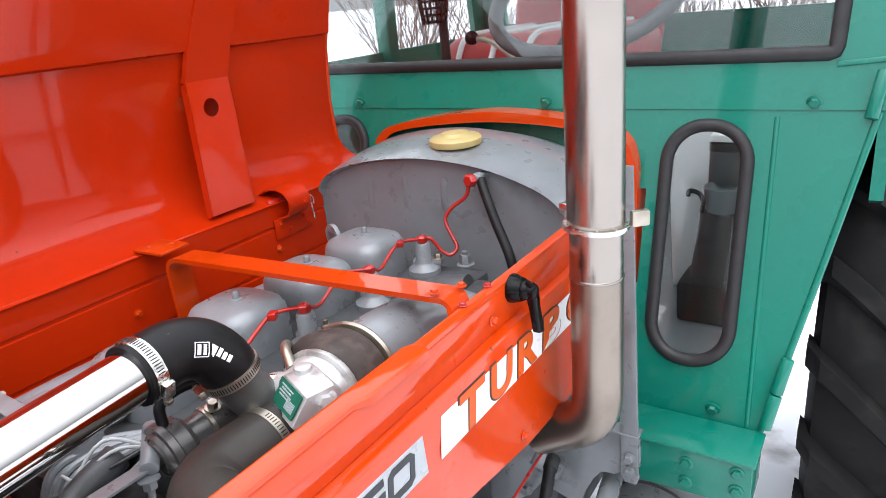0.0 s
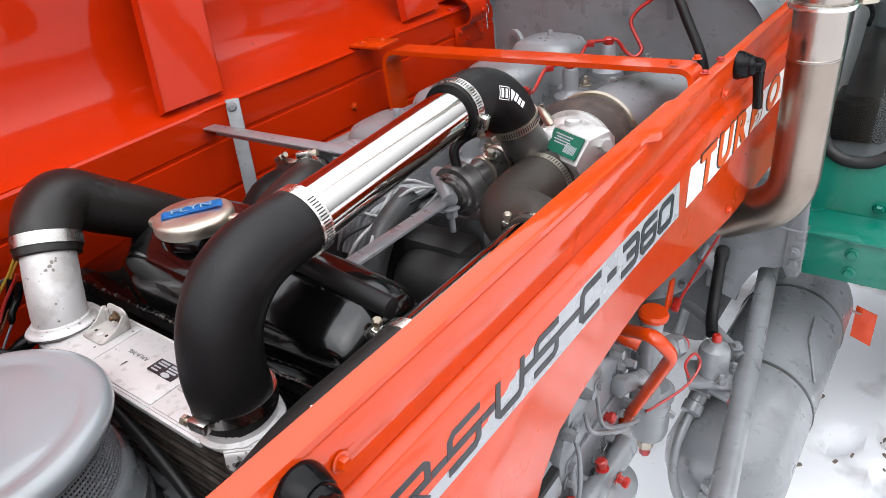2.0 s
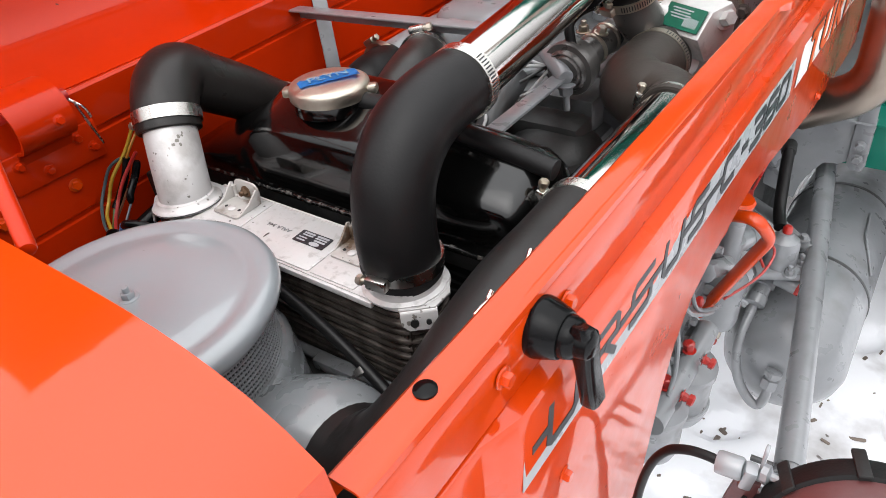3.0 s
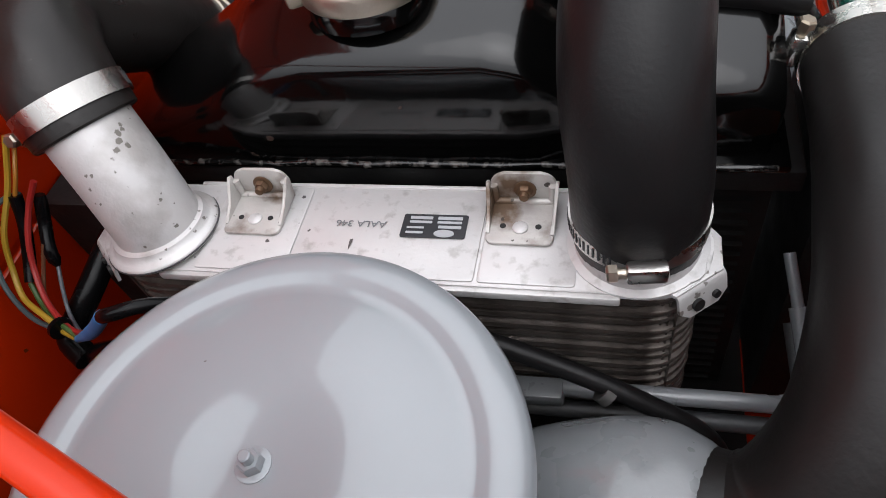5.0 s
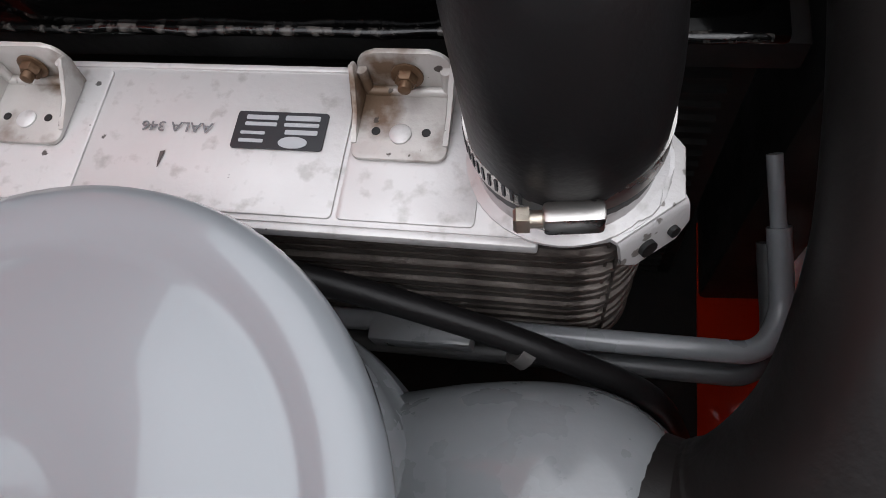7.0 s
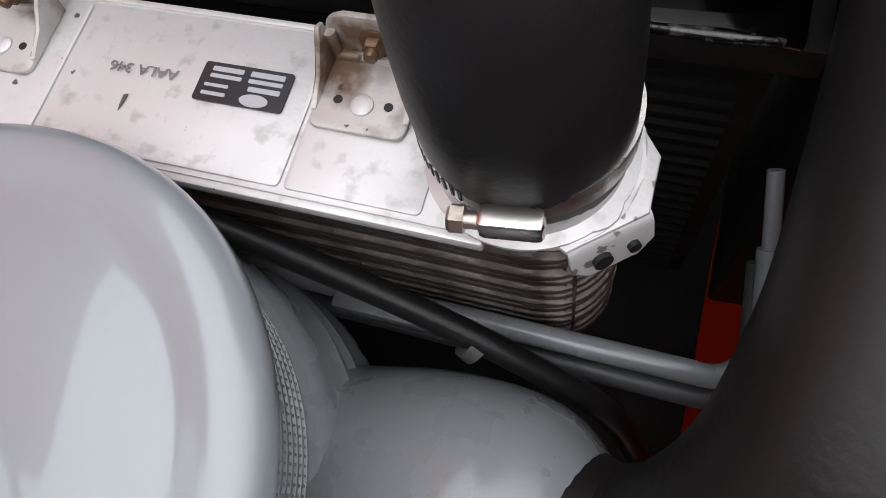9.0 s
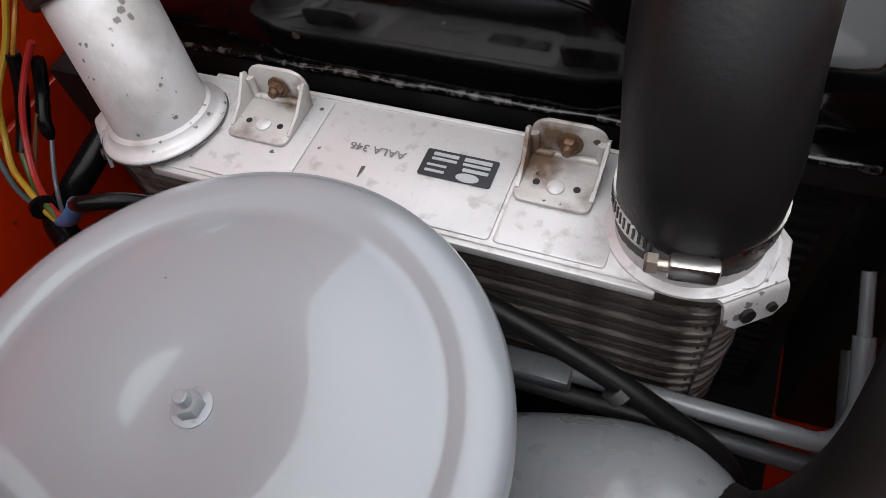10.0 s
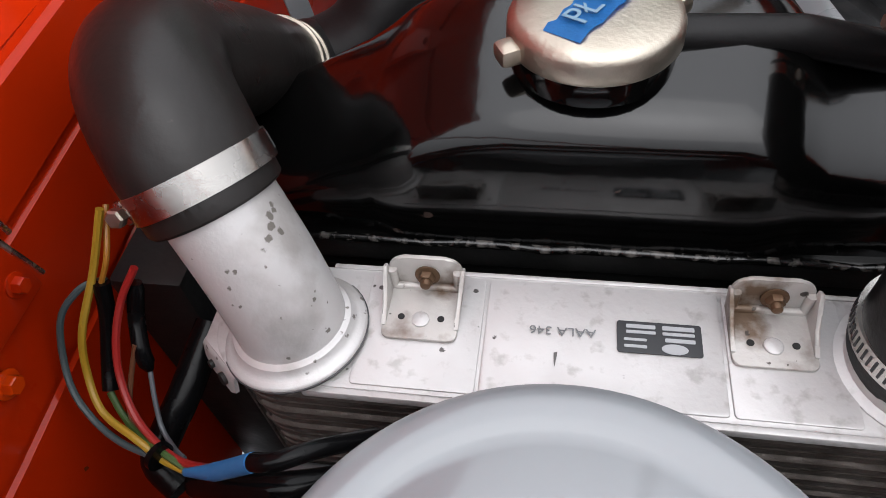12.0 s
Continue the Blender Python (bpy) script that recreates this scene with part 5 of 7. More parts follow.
# ---- engine ----
eng = thing("engine", (0, 0.8, 0.6), "grey enamelled four-cylinder diesel engine", "engine")
# block and head in the darkened grey, shade of the bay included
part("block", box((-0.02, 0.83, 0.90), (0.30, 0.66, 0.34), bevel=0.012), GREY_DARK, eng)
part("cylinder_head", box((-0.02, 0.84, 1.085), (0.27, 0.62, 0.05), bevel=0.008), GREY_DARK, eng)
part("timing_cover", box((-0.02, 0.485, 0.93), (0.30, 0.05, 0.36), bevel=0.015), BLACK_MATT, eng)
part("front_casting", box((0.095, 0.47, 1.0), (0.12, 0.10, 0.20), (0, 0, 6), 0.042, 5), BLACK_MATT, eng)
for k in range(4):
    y = 1.075 - 0.148 * k
    c = V((-0.092, y, 1.105))
    secs = []
    for h, s in ((0, 1.0), (0.045, 1.0), (0.058, 0.97), (0.068, 0.88), (0.073, 0.70), (0.075, 0.4)):
        secs.append([c + V((0.064 * s * (abs(math.cos(a)) ** 0.6) * math.copysign(1, math.cos(a)), 0.060 * s * (abs(math.sin(a)) ** 0.6) * math.copysign(1, math.sin(a)), h)) for a in [2 * math.pi * i / 36 for i in range(36)]])
    cov = part("rocker_cover", loft(secs), GREY, eng, angle=50)
    nb2 = lathe([(0.010, 0), (0.009, 0.004), (0.0055, 0.005), (0.0055, 0.012), (0.004, 0.015), (0, 0.016)], c + V((0.004, 0, 0.073)), (0, 0, 1), 16)
    part("cover_nut", nb2, GREY, cov)
    # injector with its clamp and leak-off union
    j = V((0.012, y + 0.03, 1.105))
    ib = lathe([(0.028, 0), (0.028, 0.014), (0.022, 0.018), (0.016, 0.022), (0.0135, 0.026), (0.0135, 0.055), (0.011, 0.060), (0, 0.061)], j, (0, 0, 1), 24)
    box(j + V((0.0, 0.012, 0.022)), (0.052, 0.020, 0.010), (0, 0, 20), 0.003, bm=ib)
    inj = part("injector", ib, GREY, eng)
    part("clamp_nut", hexbolt(j + V((0.018, 0.018, 0.027)), (0, 0, 1), 0.007, 0.008, True, 0.006), ZINC_DULL, inj)
    part("leak_union", lathe([(0.0, 0), (0.009, 0.001), (0.0095, 0.010), (0.006, 0.013), (0, 0.014)], j + V((0, 0, 0.06)), (0, 0, 1), 6), RED_TRIM, inj, "red painted union")
    part("stud_nut", hexbolt(j + V((0.05, 0.055, 0.005)), (0, 0, 1), 0.011, 0.018, True, 0.006), GREY, eng)
    port = tube(smooth([(0.05, y - 0.01, 1.09), (0.085, y - 0.01, 1.10), (0.12, y - 0.005, 1.105)], 5), 0.028, 20)
    part("exhaust_port", port, GREY_DARK, eng)
leak = []
for k in range(4):
    y = 1.105 - 0.148 * k
    leak += [(0.012, y, 1.172), (-0.006, y - 0.045, 1.176), (0.004, y - 0.11, 1.158)]
part("leak_off_line", tube(smooth(leak[:-2], 6), 0.0030, 10), RED_TRIM, eng, "red painted leak-off line")
for k in range(3):
    part("line_joint", box((0.0, 1.058 - 0.148 * k, 1.178), (0.012, 0.016, 0.010), (0, 0, 30), 0.002), RED_TRIM, eng)
eye = lathe([(0.0125, -0.004), (0.0215, -0.004), (0.0225, 0.0), (0.0215, 0.004), (0.0125, 0.004), (0.0115, 0), (0.0125, -0.004)], (-0.165, 1.078, 1.168), (0.35, 1, 0), 32)
part("lifting_eye", eye, GREY, eng)
part("lifting_shank", rod((-0.165, 1.078, 1.10), (-0.165, 1.078, 1.148), 0.011, 16), GREY, eng)
mani = bmesh.new()
tube(smooth([(0.125, 0.56, 1.075), (0.135, 0.75, 1.085), (0.14, 0.95, 1.085), (0.13, 1.10, 1.08)], 6), 0.034, 24, mani)
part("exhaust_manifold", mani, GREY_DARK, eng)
part("thermostat_housing", lathe([(0.030, 0), (0.030, 0.03), (0.024, 0.05), (0.024, 0.09)], (-0.05, 0.50, 1.07), (0, 0.1, 1), 24), GREY, eng)
part("alternator", lathe([(0.02, 0), (0.055, 0.006), (0.060, 0.02), (0.060, 0.08), (0.05, 0.095), (0.02, 0.10)], (0.145, 0.36, 1.02), (0, 1, 0), 36), BLACK_MATT, eng, "black alternator")
fan = bmesh.new()
for k in range(6):
    a = k * math.pi / 3
    box((0.0 + 0.11 * math.cos(a), 0.375, 0.93 + 0.11 * math.sin(a)), (0.17, 0.003, 0.06), (25, -math.degrees(a), 0), 0.001, bm=fan)
rod((0, 0.34, 0.93), (0, 0.45, 0.93), 0.035, 24, 0.004, fan)
part("cooling_fan", fan, GREY_DARK, eng)
ch = thing("coolant_hose", (-0.05, 0.4, 1.15), "black rubber coolant hose and grey pipe behind the radiator", "hose")
part("hose", tube(smooth([(-0.010, 0.305, 1.165), (-0.012, 0.345, 1.185), (-0.022, 0.385, 1.190), (-0.040, 0.425, 1.185)], 6), 0.027, 28), RUBBER_OLD, ch)
part("pipe", tube(smooth([(-0.035, 0.415, 1.186), (-0.055, 0.47, 1.178), (-0.075, 0.53, 1.165), (-0.08, 0.57, 1.13)], 6), 0.0225, 28), GREY, ch)
band_clamp("hose_clamp", (-0.037, 0.416, 1.186), (-0.4, 1, -0.1), 0.0275, ch, width=0.009, screw_at=80)
hp = bmesh.new()
tube(smooth([(0.03, 0.40, 1.05), (0.035, 0.44, 1.12), (0.03, 0.50, 1.14)], 5), 0.016, 16, hp)
part("water_outlet", hp, GREY_DARK, eng)
for k, m in enumerate((WIRES["grey"], WIRES["grey"], WIRES["black"])):
    part("sensor_wire", tube(smooth([(0.06, 0.52, 1.15), (0.03 + 0.01 * k, 0.49, 1.165 - 0.01 * k), (0.02, 0.45, 1.13), (0.04 - 0.02 * k, 0.41, 1.12), (0.0, 0.40, 1.08)], 5), 0.002, 8), m, eng)

loom = thing("wire_loom", (-0.01, 0.5, 1.1), "bundle of grey sheathed wires over the engine front", "wires")
for k in range(6):
    d = 0.0075 * (k - 2.5)
    part("wire", tube(smooth([(-0.030 + d, 0.445, 1.075), (-0.026 + d * 1.2, 0.470, 1.118 + 0.004 * (k % 2)), (-0.016 + d, 0.515, 1.128 - 0.004 * (k % 3)), (0.004 + d * 0.6, 0.560, 1.120), (0.02 + d * 0.5, 0.60, 1.10)], 6), 0.0046, 8), GREY, loom)
for k, (x0, x1) in enumerate(((0.02, 0.085), (0.035, 0.070))):
    part("thin_wire", tube(smooth([(x1, 0.525 + 0.01 * k, 1.158), (x1 - 0.02, 0.492, 1.135 - 0.008 * k), (x0, 0.470, 1.120), (x0 - 0.03, 0.462, 1.128), (x0 - 0.045, 0.470, 1.115)], 6), 0.0019, 8), WIRES["grey"], loom)

# ---- stays between engine and radiator ----
stay = thing("radiator_stay", (-0.1, 0.45, 1.2), "grey painted flat steel radiator stays", "stay")
part("angle_bar", beam((-0.290, 0.466, 1.200), (0.07, 0.434, 1.224), 0.020, 0.003), GREY, stay)
part("angle_leg", beam((-0.290, 0.475, 1.193), (0.07, 0.443, 1.217), 0.003, 0.016), GREY, stay)
part("upright_bar", beam((-0.287, 0.512, 1.226), (-0.243, 0.472, 1.05), 0.020, 0.004, up=(0.7, -0.7, 0.2)), GREY, stay)
part("flat_bar", beam((0.112, 0.290, 1.172), (0.088, 0.500, 1.149), 0.019, 0.004), GREY, stay)
part("post", rod((0.099, 0.492, 1.152), (0.052, 0.532, 1.163), 0.0095, 18, 0.002), GREY, stay)
part("post_bolt", hexbolt((0.101, 0.488, 1.146), (0.1, -0.1, -1), 0.0075, 0.010, True, 0.016), GREY, stay)
part("bolt", hexbolt((-0.2835, 0.507, 1.216), (0.8, -0.6, 0.1), 0.005, 0.005), GREY, stay)

# ---- turbocharger ----
tb = thing("turbocharger", (0.16, 0.68, 1.1), "turbocharger with cast-aluminium compressor and rusty turbine housing", "turbocharger")
TA = V((0.0, 1, 0.0))
tc = V((0.168, 0.592, 1.148))
part("inlet_neck", lathe([(0.026, -0.02), (0.031, -0.02), (0.031, 0.02), (0.036, 0.026)], tc, TA, 36), ALU_CAST, tb)
vol = bmesh.new()
vp, vr = [], []
for k in range(33):
    a = radians(-60 + k * 10)
    vp.append(V((0.168 + 0.045 * math.cos(a), 0.622, 1.146 + 0.040 * math.sin(a))))
    vr.append(0.012 + 0.010 * k / 32)
tube(vp, vr, 20, vol)
lathe([(0.03, 0.0), (0.044, 0.012), (0.048, 0.030), (0.048, 0.050), (0.040, 0.056)], (0.168, 0.600, 1.150), TA, 40, vol)
part("compressor_housing", vol, ALU_CAST, tb)
part("outlet_neck", tube(smooth([(0.160, 0.622, 1.150), (0.148, 0.608, 1.170), (0.137, 0.592, 1.195), (0.132, 0.585, 1.215)], 4), [0.022] * 6 + [0.0255] * 7, 24), GUNMETAL, tb)
wide, deep = V((0.906, -0.423, 0)), V((0.423, 0.906, 0))
foot = V((0.189, 0.600, 0))
prof_b = [(-0.011, 1.1785), (0.0085, 1.2045), (0.038, 1.208), (0.046, 1.198), (0.046, 1.150), (0.004, 1.150)]
bb = bmesh.new()
slab(prof_b, lambda u, v, w: foot + deep * u + wide * (w - 0.031) + V((0, 0, v)), 0.062, 0.003, bb)
rod(foot + deep * 0.026 + wide * -0.020 + V((0, 0, 1.200)), foot + deep * 0.026 + wide * -0.020 + V((0, 0, 1.212)), 0.010, 20, 0.003, bb)
blk = part("bearing_block", bb, ALU_CAST, tb, "pale cast block")
lab_m = Matrix.Translation((0.1882, 0.5985, 1.1940)) @ pose(0, 0, 0, 53, 0, -25)
lb = slab(rounded(0.054, 0.026, 0.001, 2), lambda u, v, w: lab_m @ V((u, v, w)), 0.001)
lab = part("type_label", lb, GREEN_LABEL, blk, "green printed type label")
lp = bmesh.new()
for k in range(9):
    slab(rounded(0.0012, 0.010, 0.0003, 1, 0.004 + k * 0.0022, -0.004), lambda u, v, w: lab_m @ V((u, v, 0.001 + w)), 0.0004, bm=lp)
for k in range(4):
    slab(rounded(0.030 - 0.006 * (k % 2), 0.0014, 0.0003, 1, -0.005, 0.0085 - k * 0.0032), lambda u, v, w: lab_m @ V((u, v, 0.001 + w)), 0.0004, bm=lp)
part("label_print", lp, SILVER_TAPE, lab)
part("centre_housing", lathe([(0.038, 0), (0.046, 0.012), (0.048, 0.030), (0.042, 0.045)], (0.166, 0.640, 1.155), (-0.06, 1, -0.04), 36), ALU_CAST, tb)
part("v_band", lathe([(0.048, 0), (0.0525, 0.002), (0.053, 0.006), (0.0515, 0.010), (0.048, 0.011)], (0.165, 0.664, 1.154), (-0.08, 1, -0.05), 44), ALU_CAST, tb, "pale clamp ring")
tv = bmesh.new()
lathe([(0.044, 0), (0.050, 0.004), (0.054, 0.014), (0.0565, 0.030), (0.0565, 0.050), (0.050, 0.056)], (0.1645, 0.674, 1.153), (-0.10, 1, -0.06), 44, tv)
vp, vr = [], []
for k in range(25):
    a = radians(160 - k * 11)
    vp.append(V((0.150 + 0.036 * math.cos(a), 0.705, 1.140 + 0.038 * math.sin(a))))
    vr.append(0.033 - 0.014 * k / 24)
tube(vp, vr, 20, tv)
tube(smooth([(0.116, 0.705, 1.150), (0.10, 0.712, 1.11), (0.12, 0.72, 1.07)], 5), 0.031, 20, tv)
part("turbine_housing", tv, RUST, tb, "brown rusty turbine housing")
part("outlet_flange", lathe([(0.050, 0), (0.0585, 0.001), (0.0605, 0.005), (0.0590, 0.0085), (0.050, 0.0095)], (0.1595, 0.727, 1.150), (-0.12, 1, -0.08), 48), ZINC_DULL, tb, "pale steel flange ring")
for a in (12,):
    part("flange_lug", hexbolt(V((0.1595, 0.728, 1.150)) + V((0.060 * math.cos(radians(a)), 0, 0.060 * math.sin(radians(a)))), (0, -1, 0), 0.0065, 0.007), RUST, tb)
part("oil_bolt", hexbolt((0.228, 0.612, 1.193), (0.7, -0.6, 0.3), 0.0085, 0.012), ALU_CAST, tb)
part("downpipe", tube(smooth([(0.159, 0.732, 1.150), (0.162, 0.79, 1.154), (0.178, 0.85, 1.154), (0.206, 0.905, 1.138), (0.232, 0.95, 1.08), (0.242, 0.99, 0.98)], 8), 0.046, 36), GREY, tb, "grey painted exhaust downpipe")
wg = lathe([(0.0, 0.0), (0.018, 0.0005), (0.0205, 0.0035), (0.0225, 0.0015), (0.0245, 0.003), (0.0255, 0.007), (0.0315, 0.0075), (0.0325, 0.010), (0.0325, 0.015), (0.0295, 0.017), (0.0295, 0.030), (0.024, 0.036), (0.018, 0.038)], (0.088, 0.508, 1.150), (0.10, 1, 0.12), 44)
part("wastegate_actuator", wg, GUNMETAL, tb, "dark steel wastegate canister")
part("actuator_body", rod((0.092, 0.540, 1.154), (0.104, 0.628, 1.166), 0.0175, 24, 0.002), GUNMETAL, tb)
for t in (0.3, 0.62):
    c = V((0.092, 0.540, 1.154)).lerp(V((0.104, 0.628, 1.166)), t)
    part("body_ring", lathe([(0.0175, -0.003), (0.0195, -0.002), (0.0195, 0.002), (0.0175, 0.003)], c, (0.12, 1, 0.13), 28), ZINC_DULL, tb)
part("body_bolt", hexbolt((0.103, 0.572, 1.176), (0.25, 0, 1), 0.006, 0.007), ZINC_DULL, tb)
part("actuator_hose", tube(smooth([(0.090, 0.522, 1.180), (0.086, 0.528, 1.202), (0.098, 0.556, 1.212), (0.122, 0.590, 1.206), (0.146, 0.612, 1.196)], 6), 0.0058, 12), RUBBER, tb, "black vacuum hose")
part("hose_nipple", tube([(0.140, 0.606, 1.197), (0.158, 0.625, 1.194)], 0.0065, 12), ZINC, tb)
part("oil_feed", tube(smooth([(0.145, 0.650, 1.190), (0.12, 0.668, 1.200), (0.09, 0.70, 1.18), (0.075, 0.72, 1.12)], 6), 0.006, 12), ZINC_DULL, tb)
# white mark on the outlet elbow, bent round it
mk = bmesh.new()
mk_pts = []
for i, (u0, u1, v0, v1) in enumerate(((-0.0185, -0.0175, -0.007, 0.007), (-0.006, -0.005, -0.007, 0.007), (-0.0185, -0.005, 0.0062, 0.007), (-0.0185, -0.005, -0.007, -0.0062), (-0.016, -0.0125, -0.0048, 0.0048), (-0.0105, -0.0075, -0.0048, 0.0048),
                                     (-0.003, 0.0015, -0.005, 0.005), (0.003, 0.007, -0.0055, 0.003), (0.0085, 0.0125, -0.004, 0.003), (0.014, 0.018, -0.004, 0.003))):
    mk_pts.append((u0, u1, v0, v1))


def on_elbow(u, v):
    a, b, c = V((0.1140, 0.543, 1.2605)), V((0.1197, 0.5625, 1.2525)), V((0.1262, 0.5755, 1.2370))
    t = (u + 0.02) / 0.04
    p = a.lerp(b, t * 2) if t < 0.5 else b.lerp(c, t * 2 - 1)
    d = (b - a if t < 0.5 else c - b).normalized()
    side = V((1, -0.30, 0.36)).normalized()
    side = (side - d * side.dot(d)).normalized()
    up = side.cross(d)
    ang = -v / 0.0305
    return p + (side * math.cos(ang) + up * math.sin(ang)) * 0.0316


for u0, u1, v0, v1 in mk_pts:
    n = 3
    grid = [[mk.verts.new(on_elbow(u0 + (u1 - u0) * i / n, v0 + (v1 - v0) * j / n)) for j in range(n + 1)] for i in range(n + 1)]
    for i in range(n):
        for j in range(n):
            mk.faces.new((grid[i][j], grid[i + 1][j], grid[i + 1][j + 1], grid[i][j + 1]))
part("white_mark", mk, WHITE, hose_d, "white printed block mark")

# ---- fuel tank ----
ft = thing("fuel_tank", (-0.03, 1.3, 1.0), "grey enamelled fuel tank with a cream filler cap", "fuel tank")


def tank_ring(y, s, dz=0.0, inset=0.0):
    base = [(0.262, 1.02), (0.258, 1.15), (0.246, 1.195), (0.215, 1.232), (0.16, 1.258), (0.085, 1.279), (0.0, 1.289), (-0.06, 1.290), (-0.13, 1.284), (-0.20, 1.271), (-0.255, 1.252), (-0.285, 1.229), (-0.299, 1.195), (-0.303, 1.15), (-0.300, 1.02)]
    path = smooth([(x, y, z) for x, z in base], 4)
    c = V((-0.02, y, 1.12))
    return [V((c.x + (p.x - c.x) * s, y, c.z + (p.z - c.z) * s + dz)) for p in path]


part("body", loft([tank_ring(1.205, 0.972), tank_ring(1.198, 0.985), tank_ring(1.192, 0.992), tank_ring(1.190, 1.0), tank_ring(1.194, 1.006), tank_ring(1.215, 1.012, 0.004), tank_ring(1.30, 1.02, 0.016), tank_ring(1.36, 1.02, 0.020), tank_ring(1.41, 0.99, 0.012)]), GREY, ft, angle=60)
for x in (-0.17, -0.085, 0.0, 0.085):
    emb = bmesh.new()
    slab(rounded(0.014, 0.062, 0.006, 4, x, 1.222 - 0.35 * (x + 0.02) ** 2 * 1.3), lambda u, v, w: V((u, 1.2052 - w, v)), 0.0008, 0.0007, emb)
    part("pressed_panel", emb, GREY, ft)
cp = lathe([(0.040, 0), (0.0475, 0.002), (0.0490, 0.006), (0.0485, 0.013), (0.045, 0.0165), (0.034, 0.018), (0.028, 0.0195), (0.025, 0.0235), (0.015, 0.0255), (0, 0.026)], (-0.005, 1.268, 1.300), (0, -0.03, 1), 48)
part("filler_cap", cp, YELLOW_CAP, ft, "cream-yellow plastic filler cap")
bj = bmesh.new()
rod((0.084, 1.205, 1.262), (0.084, 1.172, 1.262), 0.011, 18, 0.002, bj)
part("banjo_union", bj, GREY, ft)
part("banjo_nut", lathe([(0.012, 0), (0.012, 0.010), (0.009, 0.013)], (0.080, 1.174, 1.262), (-0.2, -1, 0.1), 6), RED_TRIM, ft, "red painted banjo nut")
part("return_line", tube(smooth([(0.077, 1.168, 1.258), (0.070, 1.165, 1.235), (0.045, 1.158, 1.215), (0.034, 1.150, 1.195), (0.046, 1.145, 1.172), (0.060, 1.140, 1.150), (0.052, 1.128, 1.139), (0.036, 1.122, 1.150), (0.024, 1.115, 1.170), (0.012, 1.106, 1.173)], 6), 0.0034, 10), RED_TRIM, ft, "red painted return line")
part("fuel_hose", tube(smooth([(0.094, 1.180, 1.262), (0.108, 1.165, 1.245), (0.135, 1.145, 1.205), (0.170, 1.125, 1.150), (0.185, 1.115, 1.10)], 6), 0.0085, 14), RUBBER, ft, "black fuel hose")
# ---- red arch behind the tank ----
ar = bmesh.new()
arc = smooth([(-0.298, 1.0, 1.05), (-0.298, 1.0, 1.20), (-0.292, 1.0, 1.255), (-0.27, 1.0, 1.292), (-0.225, 1.0, 1.312), (-0.12, 1.0, 1.330), (0.0, 1.0, 1.340), (0.12, 1.0, 1.333), (0.225, 1.0, 1.315), (0.272, 1.0, 1.293), (0.292, 1.0, 1.255), (0.298, 1.0, 1.20), (0.298, 1.0, 1.02)], 5)
rows = []
for p in arc:
    c = V((0, 0, 1.15))
    d = (V((p.x, 0, p.z)) - c).normalized()
    q = V((p.x, 1.385, p.z))
    rows.append([ar.verts.new(q - d * 0.020), ar.verts.new(q), ar.verts.new(q + V((0, 0.06, 0)))])
for a, b in zip(rows, rows[1:]):
    for i in range(2):
        ar.faces.new((a[i], a[i + 1], b[i + 1], b[i]))
bmesh.ops.recalc_face_normals(ar, faces=ar.faces)
bmesh.ops.solidify(ar, geom=list(ar.faces), thickness=0.003)
solo("bonnet_arch", ar, RED, "orange-red bonnet rear arch around the fuel tank", "arch")

# ---- exhaust ----
ex = thing("exhaust_stack", (0.363, 0.998, 0.9), "brushed stainless steel exhaust stack with a ring clamp", "exhaust")
EX, EY = 0.3635, 0.998
part("upper_pipe", lathe([(0.0345, 1.262), (0.0362, 1.262), (0.0370, 1.266), (0.0370, 2.25), (0.0350, 2.25)], (EX, EY, 0), (0, 0, 1), 56), STEEL, ex)
part("lower_pipe", lathe([(0.0352, 1.195), (0.0352, 1.224), (0.0345, 1.228), (0.0345, 1.29)], (EX, EY, 0), (0, 0, 1), 56), STEEL, ex)
el = fillet([(EX, EY, 1.20), (EX, EY, 0.972), (0.262, 1.02, 0.910)], 0.085, 16)
part("elbow", tube(el, 0.0350, 48), STEEL_HEAT, ex, "heat-tinted stainless elbow")
part("weld_bead", lathe([(0.0350, -0.0025), (0.0362, -0.001), (0.0362, 0.001), (0.0350, 0.0025)], (EX, EY, 1.196), (0, 0, 1), 48), STEEL, ex)
cl = lathe([(0.0370, -0.003), (0.0425, -0.003), (0.0435, 0), (0.0425, 0.004), (0.0370, 0.004)], (EX, EY, 1.2655), (0.04, 0.02, 1), 56)
part("ring_clamp", cl, ZINC, ex, "bright ring clamp")
tabs = bmesh.new()
box((EX + 0.050, EY + 0.022, 1.273), (0.024, 0.012, 0.021), (0, 0, 40), 0.003, bm=tabs)
part("clamp_tab", tabs, ZINC_DULL, ex)
tabs = bmesh.new()
box((EX - 0.048, EY + 0.020, 1.278), (0.016, 0.014, 0.016), (0, 0, -20), 0.002, bm=tabs)
part("clamp_tab", tabs, ZINC, ex)

# ---- cab ----
cab = thing("tractor_cab", (0, 1.9, 0.7), "green enamelled steel tractor cab with rubber-framed windows", "cab")


def on_cab(x, z, lift=0.0):
    return V((x, 1.30 + (z - 0.85) * 0.3 - lift * 0.958, z + lift * -0.287))


def slim_window(s):
    """The leaning outline of the low side window, larger by s."""
    out = []
    for u, v in rounded(0.126 + 2 * s, 0.388 + 2 * s, 0.058 + s, 8, 0, 0):
        out.append((0.409 + u - (v) * 0.004, 1.115 + v))
    return out


